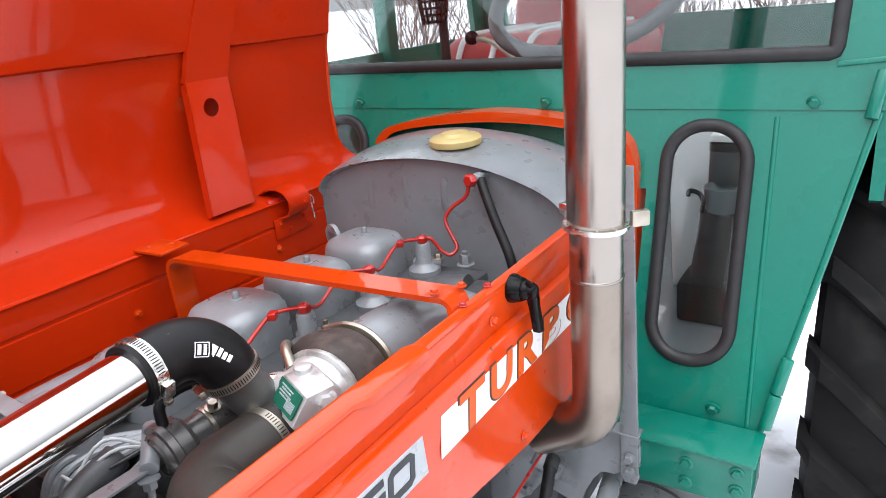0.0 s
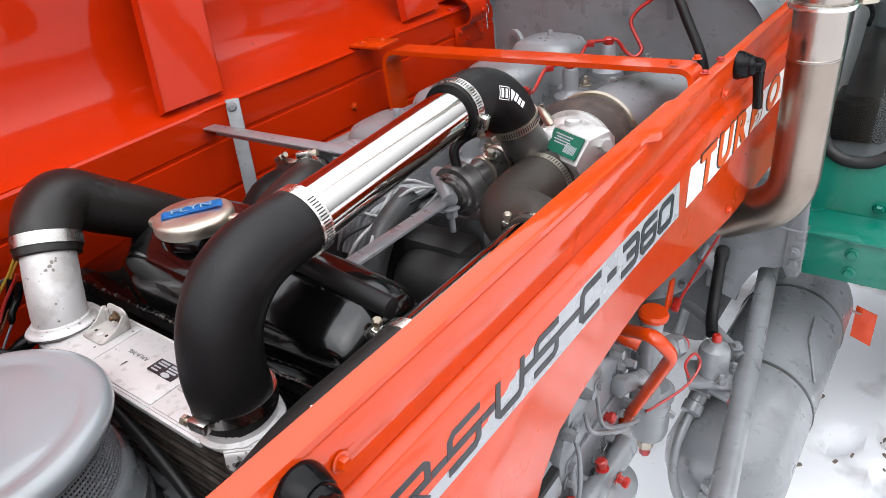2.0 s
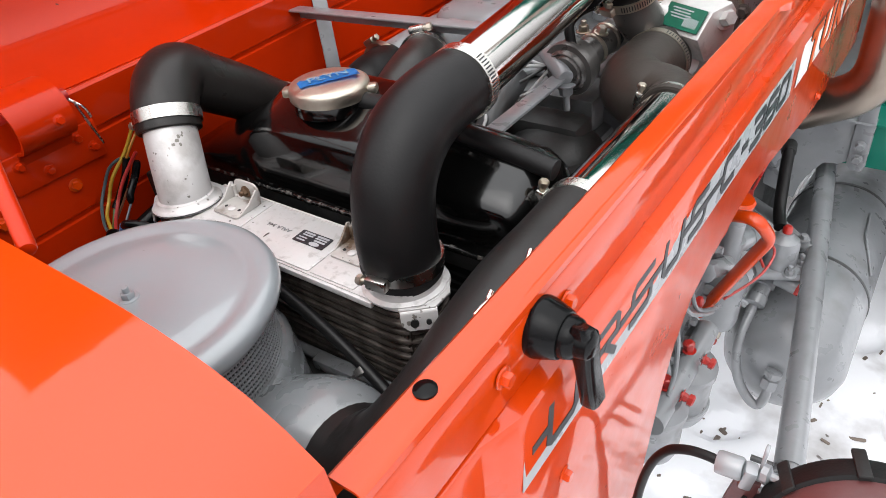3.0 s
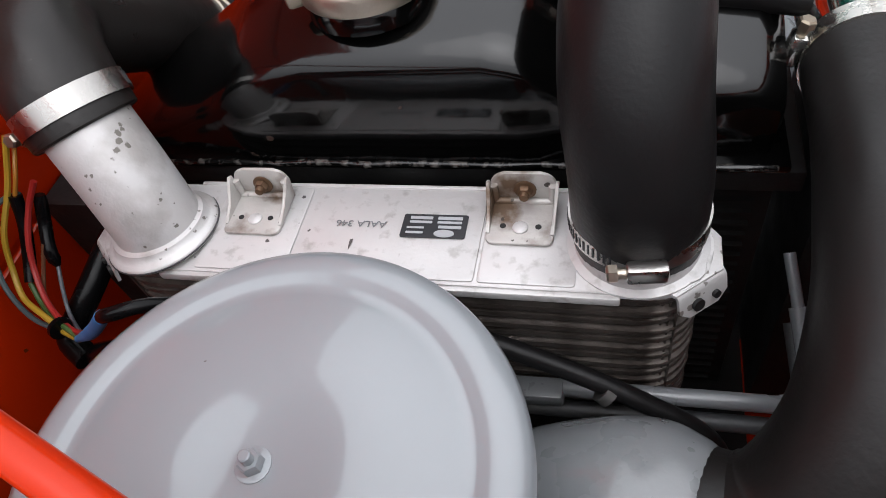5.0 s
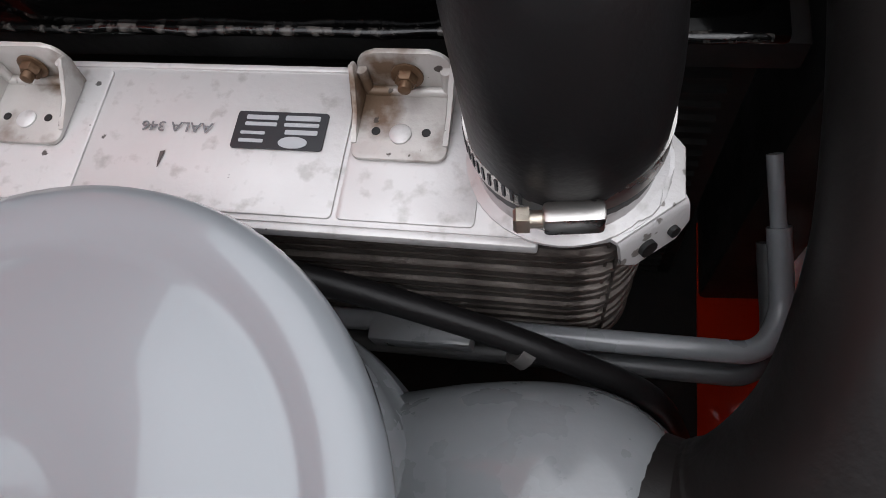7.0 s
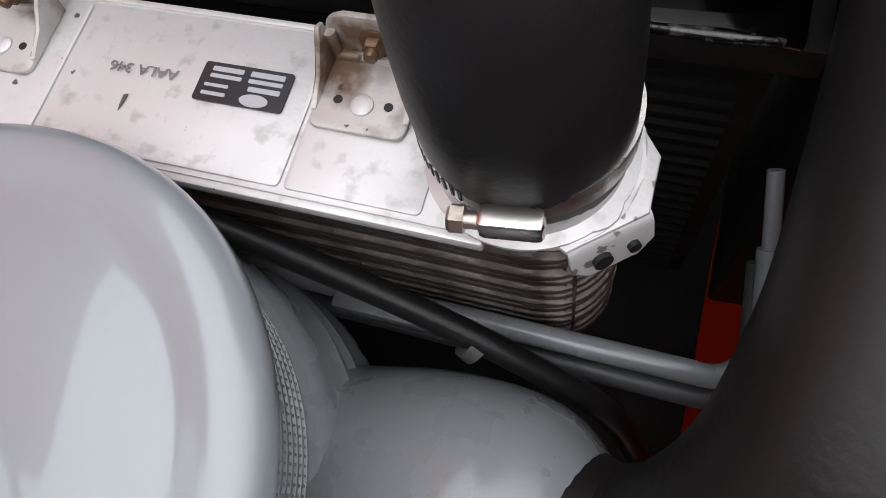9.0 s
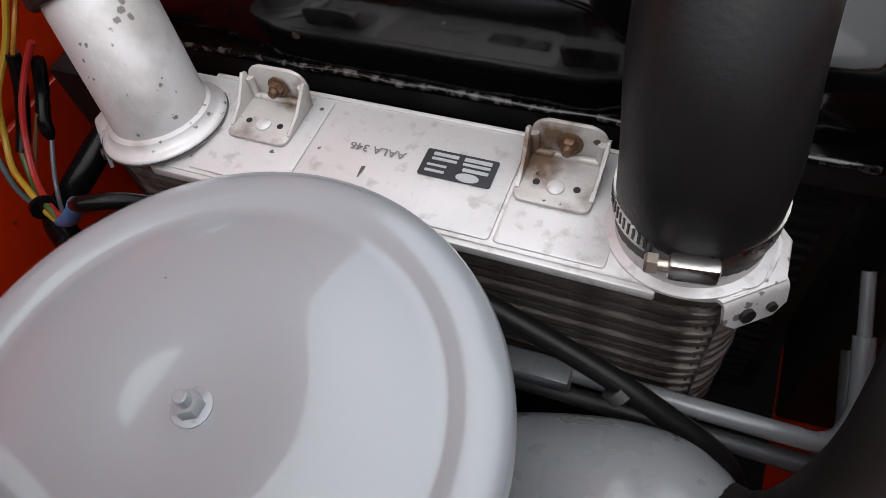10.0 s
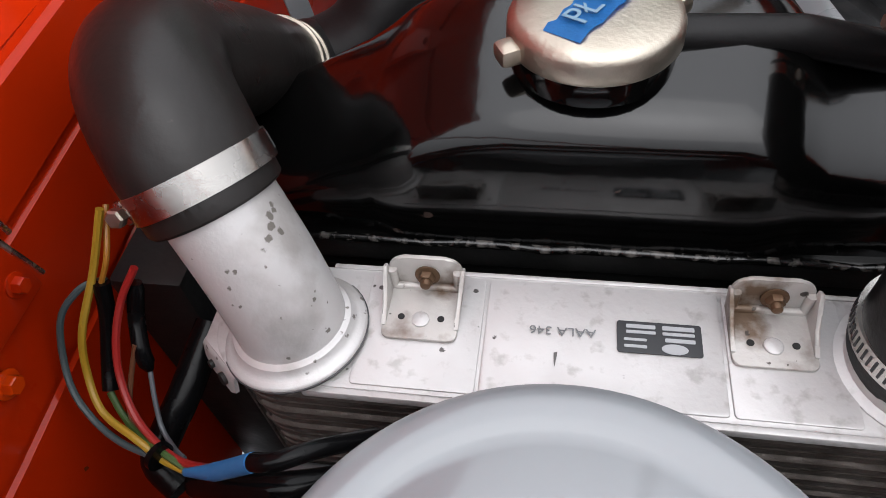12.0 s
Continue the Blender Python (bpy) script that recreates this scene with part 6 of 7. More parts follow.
LOW = [(-0.655, 1.337), (0.655, 1.337), (0.535, 0.79), (0.31, 0.79), (0.31, 1.2), (-0.31, 1.2), (-0.31, 0.79), (-0.535, 0.79)]
part("lower_front_panel", holed(LOW, [slim_window(0.0), [(-x, z) for x, z in slim_window(0.0)]], on_cab, 0.003), GREEN, cab)
UP = [(-0.665, 1.3375), (0.665, 1.3375), (0.70, 2.05), (-0.70, 2.05)]
WS = [(-0.585, 1.43), (0.585, 1.43), (0.60, 1.98), (-0.60, 1.98)]
part("upper_front_panel", holed(UP, [WS], lambda x, z: on_cab(x, z, 0.003), 0.003), GREEN, cab)


def gasket(name, outline, r, lift, closed=True):
    pts = [on_cab(x, z, lift) for x, z in outline]
    return part(name, tube(pts + [pts[0], pts[1]] if closed else pts, r, 14, squash=(1.0, 1.0), caps=False), GASKET, cab, "dark rubber window gasket")


wsg = gasket("windscreen_gasket", [(-0.585, 1.424), (-0.2, 1.424), (0.2, 1.424), (0.578, 1.424), (0.5845, 1.4265), (0.587, 1.434), (0.592, 1.6), (0.60, 1.98), (0, 1.985), (-0.60, 1.98), (-0.592, 1.6)], 0.0125, 0.006)
part("glass_pane", slab(WS, lambda u, v, w: on_cab(u, v, 0.001 + w), 0.004), GLASS, wsg).visible_shadow = False
for sx in (1, -1):
    g = gasket("low_window_gasket", [(sx * x, z) for x, z in slim_window(0.004)], 0.0115, 0.005)
    part("glass_pane", slab([(sx * x, z) for x, z in slim_window(0.0)], lambda u, v, w: on_cab(u, v, -0.001 + w), 0.004), GLASS, g).visible_shadow = False
part("fold_rib", tube([on_cab(0.513, 1.325, 0.001), on_cab(0.517, 1.0, 0.001), on_cab(0.521, 0.80, 0.001)], 0.005, 10), GREEN, cab)
part("edge_bead", tube([on_cab(0.655, 1.334, 0.002), on_cab(0.60, 1.08, 0.002), on_cab(0.536, 0.795, 0.002)], 0.006, 10), GREEN, cab)
part("corner_gusset", slab([(0.59, 1.405), (0.668, 1.412), (0.668, 1.420), (0.59, 1.413)], lambda u, v, w: on_cab(u, v, 0.006 + w), 0.004, 0.001), GREEN, cab)
for x, z in ((0.565, 1.352), (-0.36, 1.352), (0.464, 0.845), (0.10, 1.352)):
    part("bolt", hexbolt(on_cab(x, z, 0.007), (0, -0.96, -0.29), 0.0085, 0.007), GREEN, cab)
hg = bmesh.new()
rod(on_cab(0.572, 0.955, 0.014), on_cab(0.560, 0.895, 0.014), 0.010, 16, 0.002, hg)
rod(on_cab(0.560, 0.893, 0.014), on_cab(0.549, 0.835, 0.014), 0.010, 16, 0.002, hg)
part("door_hinge", hg, GREEN, cab)
hg = bmesh.new()
rod(on_cab(0.655, 1.40, 0.014), on_cab(0.645, 1.33, 0.014), 0.010, 16, 0.002, hg)
part("door_hinge", hg, GREEN, cab)
part("lower_beam", box((0.43, 1.232, 0.778), (0.235, 0.09, 0.086), (0, 0, 0), 0.003), GREEN, cab)
part("beam_lip", box((0.43, 1.230, 0.824), (0.245, 0.10, 0.006), (0, 1, 0), 0.002), GREEN, cab)
for x, z in ((0.445, 0.795), (0.445, 0.757), (0.525, 0.765), (0.525, 0.80)):
    part("bolt", hexbolt((x, 1.187, z), (0, -1, 0), 0.0085, 0.007), GREEN, cab)
# sides, roof, rear
for sx in (1, -1):
    side = holed([(1.45, 1.337), (1.62, 2.05), (2.6, 2.05), (2.6, 1.337)], [[(1.56, 1.42), (1.68, 1.98), (2.5, 1.98), (2.5, 1.42)]], lambda u, v: V((sx * (0.66 + 0.04 * (v - 1.337) / 0.7), u, v)), 0.02)
    part("side_wall", side, GREEN, cab)
    part("lower_lining" if sx > 0 else "lower_glass", slab([(1.45, 1.337), (2.6, 1.337), (2.6, 0.82), (1.75, 0.82), (1.31, 0.82)], lambda u, v, w: V((sx * (0.640 - (1.337 - v) * 0.22 + w), u, v)), 0.008), GREY_LIGHT if sx > 0 else TINTED, cab, "grey lined side skirt" if sx > 0 else "dusty lower door glass")
    part("side_skirt", slab([(1.45, 1.337), (2.6, 1.337), (2.6, 1.15), (1.75, 1.10), (1.42, 1.2)], lambda u, v, w: V((sx * (0.655 + w), u, v)), 0.02), GREEN, cab)
part("roof", box((0, 2.08, 2.09), (1.46, 1.15, 0.07), bevel=0.03), GREEN, cab)
for sx in (1, -1):
    part("door_post", box((sx * 0.64, 1.95, 1.69), (0.05, 0.05, 0.72), (0, 0, 0), 0.008), GREEN, cab)
part("rear_wall", holed([(-0.66, 0.8), (0.66, 0.8), (0.70, 2.05), (-0.70, 2.05)], [[(-0.56, 1.45), (0.56, 1.45), (0.58, 1.97), (-0.58, 1.97)]], lambda u, v: V((u, 2.6, v)), 0.02), GREEN, cab)
part("cab_floor", box((0, 2.0, 0.80), (1.06, 1.2, 0.03), bevel=0.004), GREY_LIGHT, cab, "pale grey cab floor")
part("dashboard", box((0.0, 1.52, 1.33), (0.62, 0.10, 0.16), (-15, 0, 0), 0.02), BLACK_MATT, cab)
# ---- things inside the cab ----
st = thing("driver_seat", (-0.2, 2.2, 0.9), "red vinyl driver's seat in the cab", "seat")
part("cushion", box((-0.14, 2.05, 1.372), (0.50, 0.44, 0.17), (0, 0, 0), 0.06, 4), SEAT_RED, st)
part("backrest", box((-0.14, 2.30, 1.46), (0.46, 0.12, 0.20), (-10, 0, 0), 0.05, 4), SEAT_RED, st)
for dx in (-0.15, -0.05, 0.05, 0.15):
    part("piping", tube(smooth([(-0.14 + dx - 0.03, 1.823, 1.40), (-0.14 + dx - 0.02, 1.86, 1.452), (-0.14 + dx, 2.0, 1.460), (-0.14 + dx + 0.02, 2.2, 1.458)], 5), 0.008, 10), WHITE, st, "pale seat piping")
part("pedestal", box((-0.16, 2.10, 1.03), (0.3, 0.3, 0.46), bevel=0.01), BLACK_MATT, st)
sw = thing("steering_wheel", (0.0, 1.7, 1.4), "dark grey steering wheel and column in the cab", "steering wheel")
SWC = V((0.105, 1.66, 1.545))
ring = [SWC + V((0.20 * math.cos(a), 0.17 * math.sin(a), 0.11 * math.sin(a))) for a in [2 * math.pi * k / 48 for k in range(50)]]
part("rim", tube(ring, 0.0165, 14, caps=False), GREY_DARK, sw)
for k in range(3):
    a = radians(30 + 120 * k)
    part("spoke", rod(SWC + V((0, 0, -0.01)), SWC + V((0.2 * math.cos(a), 0.17 * math.sin(a), 0.11 * math.sin(a))), 0.008, 10), PLASTIC, sw)
part("column", rod(SWC, (0.105, 1.53, 1.30), 0.028, 18, 0.004), BLACK_MATT, sw)
gl = thing("gear_lever", (-0.05, 1.7, 0.85), "steel gear lever with a round dark knob", "lever")
part("shaft", tube(smooth([(0.0, 1.72, 0.95), (-0.03, 1.71, 1.30), (-0.093, 1.70, 1.407), (-0.15, 1.70, 1.45), (-0.195, 1.70, 1.461)], 6), 0.007, 12), ZINC_DULL, gl)
kn = bmesh.new()
bmesh.ops.create_uvsphere(kn, u_segments=20, v_segments=14, radius=0.017, matrix=Matrix.Translation((-0.203, 1.70, 1.462)))
part("knob", kn, PLASTIC, gl)
bk = thing("wire_basket", (-0.30, 1.7, 1.4), "dark wire basket hanging in the cab", "basket")
for k in range(7):
    z = 1.505 + 0.016 * k
    rr = 0.030 + 0.002 * k
    part("wire_ring", tube([(-0.305 + rr * math.cos(a), 1.70 + rr * math.sin(a), z) for a in [2 * math.pi * j / 24 for j in range(26)]], 0.003, 6, caps=False), PLASTIC, bk)
for k in range(8):
    a = 2 * math.pi * k / 8
    part("wire_upright", rod((-0.305 + 0.029 * math.cos(a), 1.70 + 0.029 * math.sin(a), 1.50), (-0.305 + 0.043 * math.cos(a), 1.70 + 0.043 * math.sin(a), 1.61), 0.003, 6), PLASTIC, bk)
part("hook_post", rod((-0.305, 1.745, 1.30), (-0.33, 1.76, 1.95), 0.012, 12), BLACK_MATT, bk)
pc = thing("pedal_column", (0.37, 1.72, 0.82), "dark grey tapered pedal column with a loop handle", "column")
part("base", box((0.365, 1.72, 0.865), (0.12, 0.12, 0.10), bevel=0.012), BLACK_MATT, pc)
part("shaft", loft([[V((c + w * a, 1.72 + 0.7 * w * b, z)) for a, b in ((-1, -0.6), (-0.6, -1), (0.6, -1), (1, -0.6), (1, 0.6), (0.6, 1), (-0.6, 1), (-1, 0.6))] for c, w, z in ((0.365, 0.042, 0.91), (0.371, 0.036, 1.0), (0.374, 0.033, 1.066))]), GREY_DARK, pc)
part("cup", lathe([(0.028, 0), (0.034, 0.004), (0.043, 0.058), (0.040, 0.058), (0.031, 0.008), (0, 0.006)], (0.385, 1.72, 1.066), (0, 0, 1), 28), GREY_LIGHT, pc, "pale grey cup")
part("loop_handle", tube(smooth([(0.345, 1.70, 1.070), (0.350, 1.69, 1.095), (0.342, 1.685, 1.115), (0.322, 1.685, 1.120), (0.318, 1.688, 1.108)], 6), 0.005, 10), PLASTIC, pc, "black loop handle")
tbx = thing("tool_box", (0.385, 1.80, 1.13), "dark grey tool box with pale lid in the cab", "box")
part("body", box((0.383, 1.80, 1.155), (0.075, 0.10, 0.075), bevel=0.004), GREY_DARK, tbx)
part("lid", box((0.390, 1.80, 1.222), (0.088, 0.11, 0.016), bevel=0.003), WHITE, tbx, "white lid")
part("stand", box((0.383, 1.82, 0.967), (0.05, 0.05, 0.30), bevel=0.004), GREY_DARK, tbx)
part("band", box((0.383, 1.80, 1.203), (0.076, 0.101, 0.020), bevel=0.002), BLACK_MATT, tbx)
solo("white_board", box((0.285, 1.86, 1.10), (0.10, 0.015, 0.56), (0, -3, 0), 0.003), WHITE, "white sheet board standing on the cab floor", "board")
solo("grey_board", box((0.452, 1.79, 1.06), (0.045, 0.012, 0.48), (0, 1, 0), 0.003), GREY_LIGHT, "pale grey sheet beside the pedal column", "board")
# ---- rear wheels ----
rw = thing("rear_wheel", (0.80, 2.12, 0.0), "large black lugged tractor rear tyre", "wheel")
WC = V((0.768, 2.20, 0.66))
part("tyre", lathe([(0.37, -0.15), (0.46, -0.175), (0.58, -0.180), (0.615, -0.165), (0.628, -0.12), (0.634, 0), (0.628, 0.12), (0.615, 0.165), (0.58, 0.180), (0.46, 0.175), (0.37, 0.15)], WC, (1, 0, 0), 72), TYRE, rw)
for k in range(40):
    a = 2 * math.pi * k / 40
    s = 1 if k % 2 else -1
    secs = []
    for i in range(8):
        f = i / 7
        x = s * (-0.012 + 0.200 * f)
        aa = a + f * 0.30 - 0.04 * f * f
        r0, r1 = 0.600 - 0.02 * f * f, 0.664 - 0.010 * f * f
        if i == 7:
            r1 -= 0.030
        ring_pts = []
        for r, w in ((r0, 0.034), (r1 - 0.006, 0.025), (r1, 0.019), (r1, -0.019), (r1 - 0.006, -0.025), (r0, -0.034)):
            b = aa + w / r
            ring_pts.append(WC + V((x, -r * math.cos(b), r * math.sin(b))))
        secs.append(ring_pts)
    part("lug", loft(secs), TYRE, rw)
part("rim", lathe([(0.10, -0.02), (0.30, -0.03), (0.34, -0.12), (0.37, -0.15), (0.37, 0.15), (0.34, 0.12), (0.30, 0.02), (0.10, 0.02)], WC, (1, 0, 0), 48), RED, rw, "orange-red wheel rim")
copy_thing(rw, pose(-0.736, 2.12, 0.0))

# ---- below the lettered panel ----
at = thing("air_reservoir", (0.36, 1.1, 0.36), "grey enamelled compressed-air reservoir cylinder", "air tank")
AX, AZ, AR = 0.345, 0.50, 0.105
part("shell", lathe([(0, 0), (0.047, 0.006), (0.080, 0.024), (0.098, 0.05), (AR, 0.075), (AR, 0.66), (0.098, 0.685), (0.080, 0.71), (0.047, 0.728), (0, 0.735)], (AX, 0.80, AZ), (0, 1, 0), 64), GREY, at, angle=60)
for y in (1.06, 1.34):
    part("seam_band", lathe([(AR, -0.004), (AR + 0.0018, -0.003), (AR + 0.0018, 0.003), (AR, 0.004)], (AX, y, AZ), (0, 1, 0), 64), GREY_DARK, at)
handle = tube(fillet([(0.400, 1.265, 0.590), (0.4065, 1.180, 0.592), (0.437, 1.100, 0.558)], 0.012, 5), 0.0028, 10)
part("bracket_rail", handle, GREY, at)
flag = thing("flag_plate", (0.46, 1.5, 0.4), "small orange-red painted sheet flag behind the reservoir", "plate")
part("sheet", slab([(0.452, 0.47), (0.497, 0.455), (0.497, 0.365), (0.452, 0.382)], lambda u, v, w: V((u, 1.53 + w, v)), 0.003, 0.0008), RED, flag)
part("arm", beam((0.40, 1.42, 0.53), (0.462, 1.531, 0.45), 0.012, 0.004), GREY, flag)
lk = thing("drag_link", (0.38, 0.8, 0.6), "grey painted tubular steering drag link", "drag link")
part("tube", tube([(0.418, 0.488, 0.673), (0.386, 0.70, 0.677), (0.30, 1.262, 0.6865)], 0.0185, 28), GREY, lk)
jt = bmesh.new()
rod((0.4175, 0.492, 0.673), (0.428, 0.425, 0.671), 0.0165, 22, 0.002, jt)
for d in (0.2, 0.45, 0.7):
    lathe([(0.0165, -0.004), (0.019, -0.003), (0.019, 0.003), (0.0165, 0.004)], (0.418 + 0.010 * d, 0.492 - 0.067 * d, 0.673), (0.15, -1, 0), 22, jt)
part("ball_joint", jt, GREY, lk)
for y, z in ((0.487, 0.668), (0.462, 0.662)):
    part("clamp_bolt", rod((0.372, y, z), (0.425, y + 0.003, z), 0.0042, 10), GREY_DARK, lk)
# headlamp on its bracket beside the panel
hl_t = thing("headlamp", (0.48, 0.2, 0.85), "dark maroon headlamp bowl on a bracket with a black rim", "headlamp")
MAROON = material("maroon_painted_steel", (0.10, 0.035, 0.035), 0.4, vary=0.2, bump=0.2)
part("bracket", loft([[V(c) + V((w * a, 0.006 * b, 0)) for a, b in ((-1, -1), (1, -1), (1, 1), (-1, 1))] for c, w in (((0.400, 0.226, 0.968), 0.009), ((0.396, 0.222, 0.93), 0.012), ((0.388, 0.214, 0.86), 0.014), ((0.374, 0.200, 0.76), 0.016), ((0.352, 0.18, 0.62), 0.018))]), MAROON, hl_t, "dark maroon flat bracket")
part("bracket_edge", tube(smooth([(0.412, 0.219, 0.966), (0.412, 0.216, 0.93), (0.406, 0.208, 0.86), (0.394, 0.194, 0.76), (0.374, 0.174, 0.62)], 5), 0.0042, 10), GREY, hl_t)
part("cable_socket", lathe([(0.0060, 0), (0.0092, 0.0008), (0.0098, 0.003), (0.0098, 0.019), (0.0085, 0.021)], (0.3735, 0.221, 0.9755), (1, 0, 0.12), 28), GREY_LIGHT, hl_t, "light grey cable socket")
clip = bmesh.new()
box((0.3985, 0.222, 0.972), (0.011, 0.014, 0.024), (0, 8, 10), 0.003, 2, clip)
slab(rounded(0.010, 0.056, 0.004, 4), lambda u, v, w: V((0.4045 + w, 0.229 + u + v * 0.25, 0.970 + v)), 0.003, 0.0008, clip)
lathe([(0.008, 0), (0.008, 0.005), (0.004, 0.007), (0.004, 0.014)], (0.4075, 0.226, 0.978), (1, -0.1, 0.1), 8, clip)
part("swivel", clip, GREY_LIGHT, hl_t, "light grey swivel plate and nut")
LA = V((0.22, -0.90, 0.38)).normalized()
LC = V((0.492, 0.205, 0.935))
part("bowl", lathe([(0.0, 0.075), (0.03, 0.070), (0.055, 0.056), (0.073, 0.034), (0.082, 0.008), (0.083, 0.0)], LC, LA, 56), MAROON, hl_t, "dark maroon rounded bowl")
part("rim", lathe([(0.080, 0.004), (0.086, 0.002), (0.088, -0.008), (0.086, -0.022), (0.078, -0.026)], LC, LA, 56), RUBBER, hl_t, "black rubber rim")
for a in (100, 135, 165):
    fx, fy, fz = frame_of(LA)
    u = fx * math.cos(radians(a)) + fy * math.sin(radians(a))
    part("rim_clip", beam(LC + u * 0.086 + LA * 0.006, LC + u * 0.090 - LA * 0.028, 0.010, 0.004, up=u), BLACK_MATT, hl_t)
solo("lamp_cable", tube(smooth([(0.378, 0.221, 0.9760), (0.364, 0.221, 0.9765), (0.348, 0.221, 0.9725), (0.333, 0.221, 0.9600), (0.321, 0.220, 0.932), (0.314, 0.218, 0.885), (0.311, 0.214, 0.80), (0.312, 0.205, 0.66), (0.318, 0.19, 0.52)], 8), 0.0042, 14), RUBBER, "black rubber-sheathed cable looping to the headlamp socket", "cable")
sp = thing("cab_stay", (0.352, 1.17, 0.74), "grey painted flat steel stay bolted to a bracket plate", "stay")
part("flat_bar", slab([(0.332, 1.30), (0.357, 1.30), (0.371, 0.745), (0.366, 0.732), (0.346, 0.732), (0.339, 0.745)], lambda u, v, w: V((u, 1.178 - w, v)), 0.006, 0.0015), GREY, sp)
for z in (0.757, 0.785):
    part("bolt", hexbolt((0.354, 1.171, z), (0, -1, 0), 0.008, 0.007), GREY, sp)
part("bracket_plate", slab([(0.20, 0.835), (0.37, 0.825), (0.37, 0.765), (0.325, 0.735), (0.300, 0.735), (0.285, 0.715), (0.268, 0.68), (0.262, 0.64), (0.20, 0.66)], lambda u, v, w: V((u, 1.192 - w, v)), 0.012, 0.002), GREY, sp)
part("plate_edge", box((0.285, 1.185, 0.833), (0.17, 0.03, 0.005), (0, 3, 0), 0.001), GREY, sp)
solo("gearbox_housing", box((0.03, 1.45, 0.68), (0.36, 0.50, 0.40), bevel=0.03), GREY_DARK, "grey cast clutch and gearbox housing under the cab", "gearbox")
bell = thing("bell_housing", (0.1, 1.16, 0.7), "grey cast bell housing with ribs and bolts", "housing")
part("casting", lathe([(0.19, 0), (0.205, 0.008), (0.205, 0.02), (0.18, 0.035), (0.165, 0.10)], (0.02, 1.14, 0.80), (0, 1, 0), 48), GREY, bell)
for k in range(9):
    a = radians(-40 + 22 * k)
    part("bolt", hexbolt((0.02 + 0.193 * math.cos(a), 1.141, 0.80 + 0.193 * math.sin(a)), (0, -1, 0), 0.009, 0.009), GREY, bell)
for k in range(3):
    part("rib", beam((0.15 + 0.03 * k, 1.10, 0.93 - 0.07 * k), (0.17 + 0.03 * k, 1.16, 0.86 - 0.07 * k), 0.012, 0.03, bevel=0.004), GREY, bell)

ipm = thing("injection_pump", (0.22, 0.62, 0.72), "grey painted diesel injection pump with red plugs", "pump")
part("pump_body", box((0.190, 0.585, 0.80), (0.075, 0.24, 0.15), (0, -6, 0), 0.02, 3), GREY, ipm)
part("pump_cover", slab([(0.485, 0.715), (0.66, 0.725), (0.680, 0.80), (0.665, 0.875), (0.60, 0.900), (0.51, 0.885), (0.475, 0.82)], lambda u, v, w: V((0.208 + w, u, v)), 0.030, 0.008), GREY, ipm)
part("governor", lathe([(0.04, 0), (0.058, 0.01), (0.060, 0.05), (0.045, 0.075), (0.0, 0.082)], (0.19, 0.47, 0.80), (0, -1, 0), 36), GREY, ipm)
for y, z in ((0.51, 0.855), (0.655, 0.76), (0.505, 0.75), (0.65, 0.85), (0.58, 0.872)):
    part("cover_screw", hexbolt((0.2385, y, z), (1, 0, 0), 0.0065, 0.006), GREY, ipm)
for k in range(4):
    y = 0.51 + 0.045 * k
    part("delivery_valve", lathe([(0.014, 0), (0.014, 0.02), (0.011, 0.024), (0.011, 0.05), (0.007, 0.054)], (0.18, y, 0.875), (0.1, 0, 1), 6), GREY, ipm)
    part("injector_line", tube(smooth([(0.185, y, 0.925), (0.182, y + 0.01, 0.98), (0.15, y + 0.04 + 0.03 * k, 1.03), (0.10, y + 0.08 + 0.06 * k, 1.06)], 6), 0.0035, 8), GREY_DARK, ipm)
for (x, y, z), d in (((0.239, 0.600, 0.800), (1, 0, 0.15)), ((0.258, 0.556, 0.748), (-0.15, 0, 1)), ((0.276, 0.566, 0.731), (1, 0, -0.2)), ((0.258, 0.468, 0.760), (-0.15, 0, 1)), ((0.276, 0.478, 0.743), (1, 0, -0.2))):
    b = hexbolt((x, y, z), d, 0.0065, 0.006)
    u = V(d).normalized()
    rod(V((x, y, z)) - u * 0.004, V((x, y, z)) + u * 0.012, 0.0055, 12, 0.001, b)
    lathe([(0.0085, 0.009), (0.0085, 0.015), (0.006, 0.017)], (x, y, z), d, 6, b)
    part("red_plug", b, RED_TRIM, ipm, "red painted plug")
part("lift_pump", lathe([(0.015, 0), (0.036, 0.006), (0.042, 0.02), (0.042, 0.10), (0.045, 0.104), (0.045, 0.116), (0.036, 0.126), (0.022, 0.134), (0.022, 0.150)], (0.243, 0.588, 0.575), (0.05, 0.0, 1), 36), GREY, ipm)
part("lift_pump_arm", tube([(0.262, 0.405, 0.754), (0.262, 0.445, 0.749), (0.262, 0.449, 0.748), (0.262, 0.495, 0.743), (0.262, 0.499, 0.742), (0.262, 0.535, 0.738), (0.262, 0.539, 0.737), (0.262, 0.585, 0.732), (0.262, 0.589, 0.731), (0.260, 0.632, 0.726)], [0.0165, 0.0165, 0.0135, 0.0135, 0.0165, 0.0165, 0.0135, 0.0135, 0.0165, 0.0165], 20), GREY, ipm)
part("arm_bracket", tube(smooth([(0.258, 0.64, 0.722), (0.240, 0.65, 0.70), (0.228, 0.64, 0.66)], 5), 0.013, 14), GREY, ipm)
part("side_fitting", rod((0.245, 0.625, 0.835), (0.262, 0.680, 0.818), 0.0135, 20, 0.002), GREY, ipm)
part("fitting_cap", lathe([(0.016, 0), (0.016, 0.012), (0.012, 0.015), (0, 0.016)], (0.249, 0.637, 0.832), (-0.2, -1, 0.3), 6), GREY, ipm)
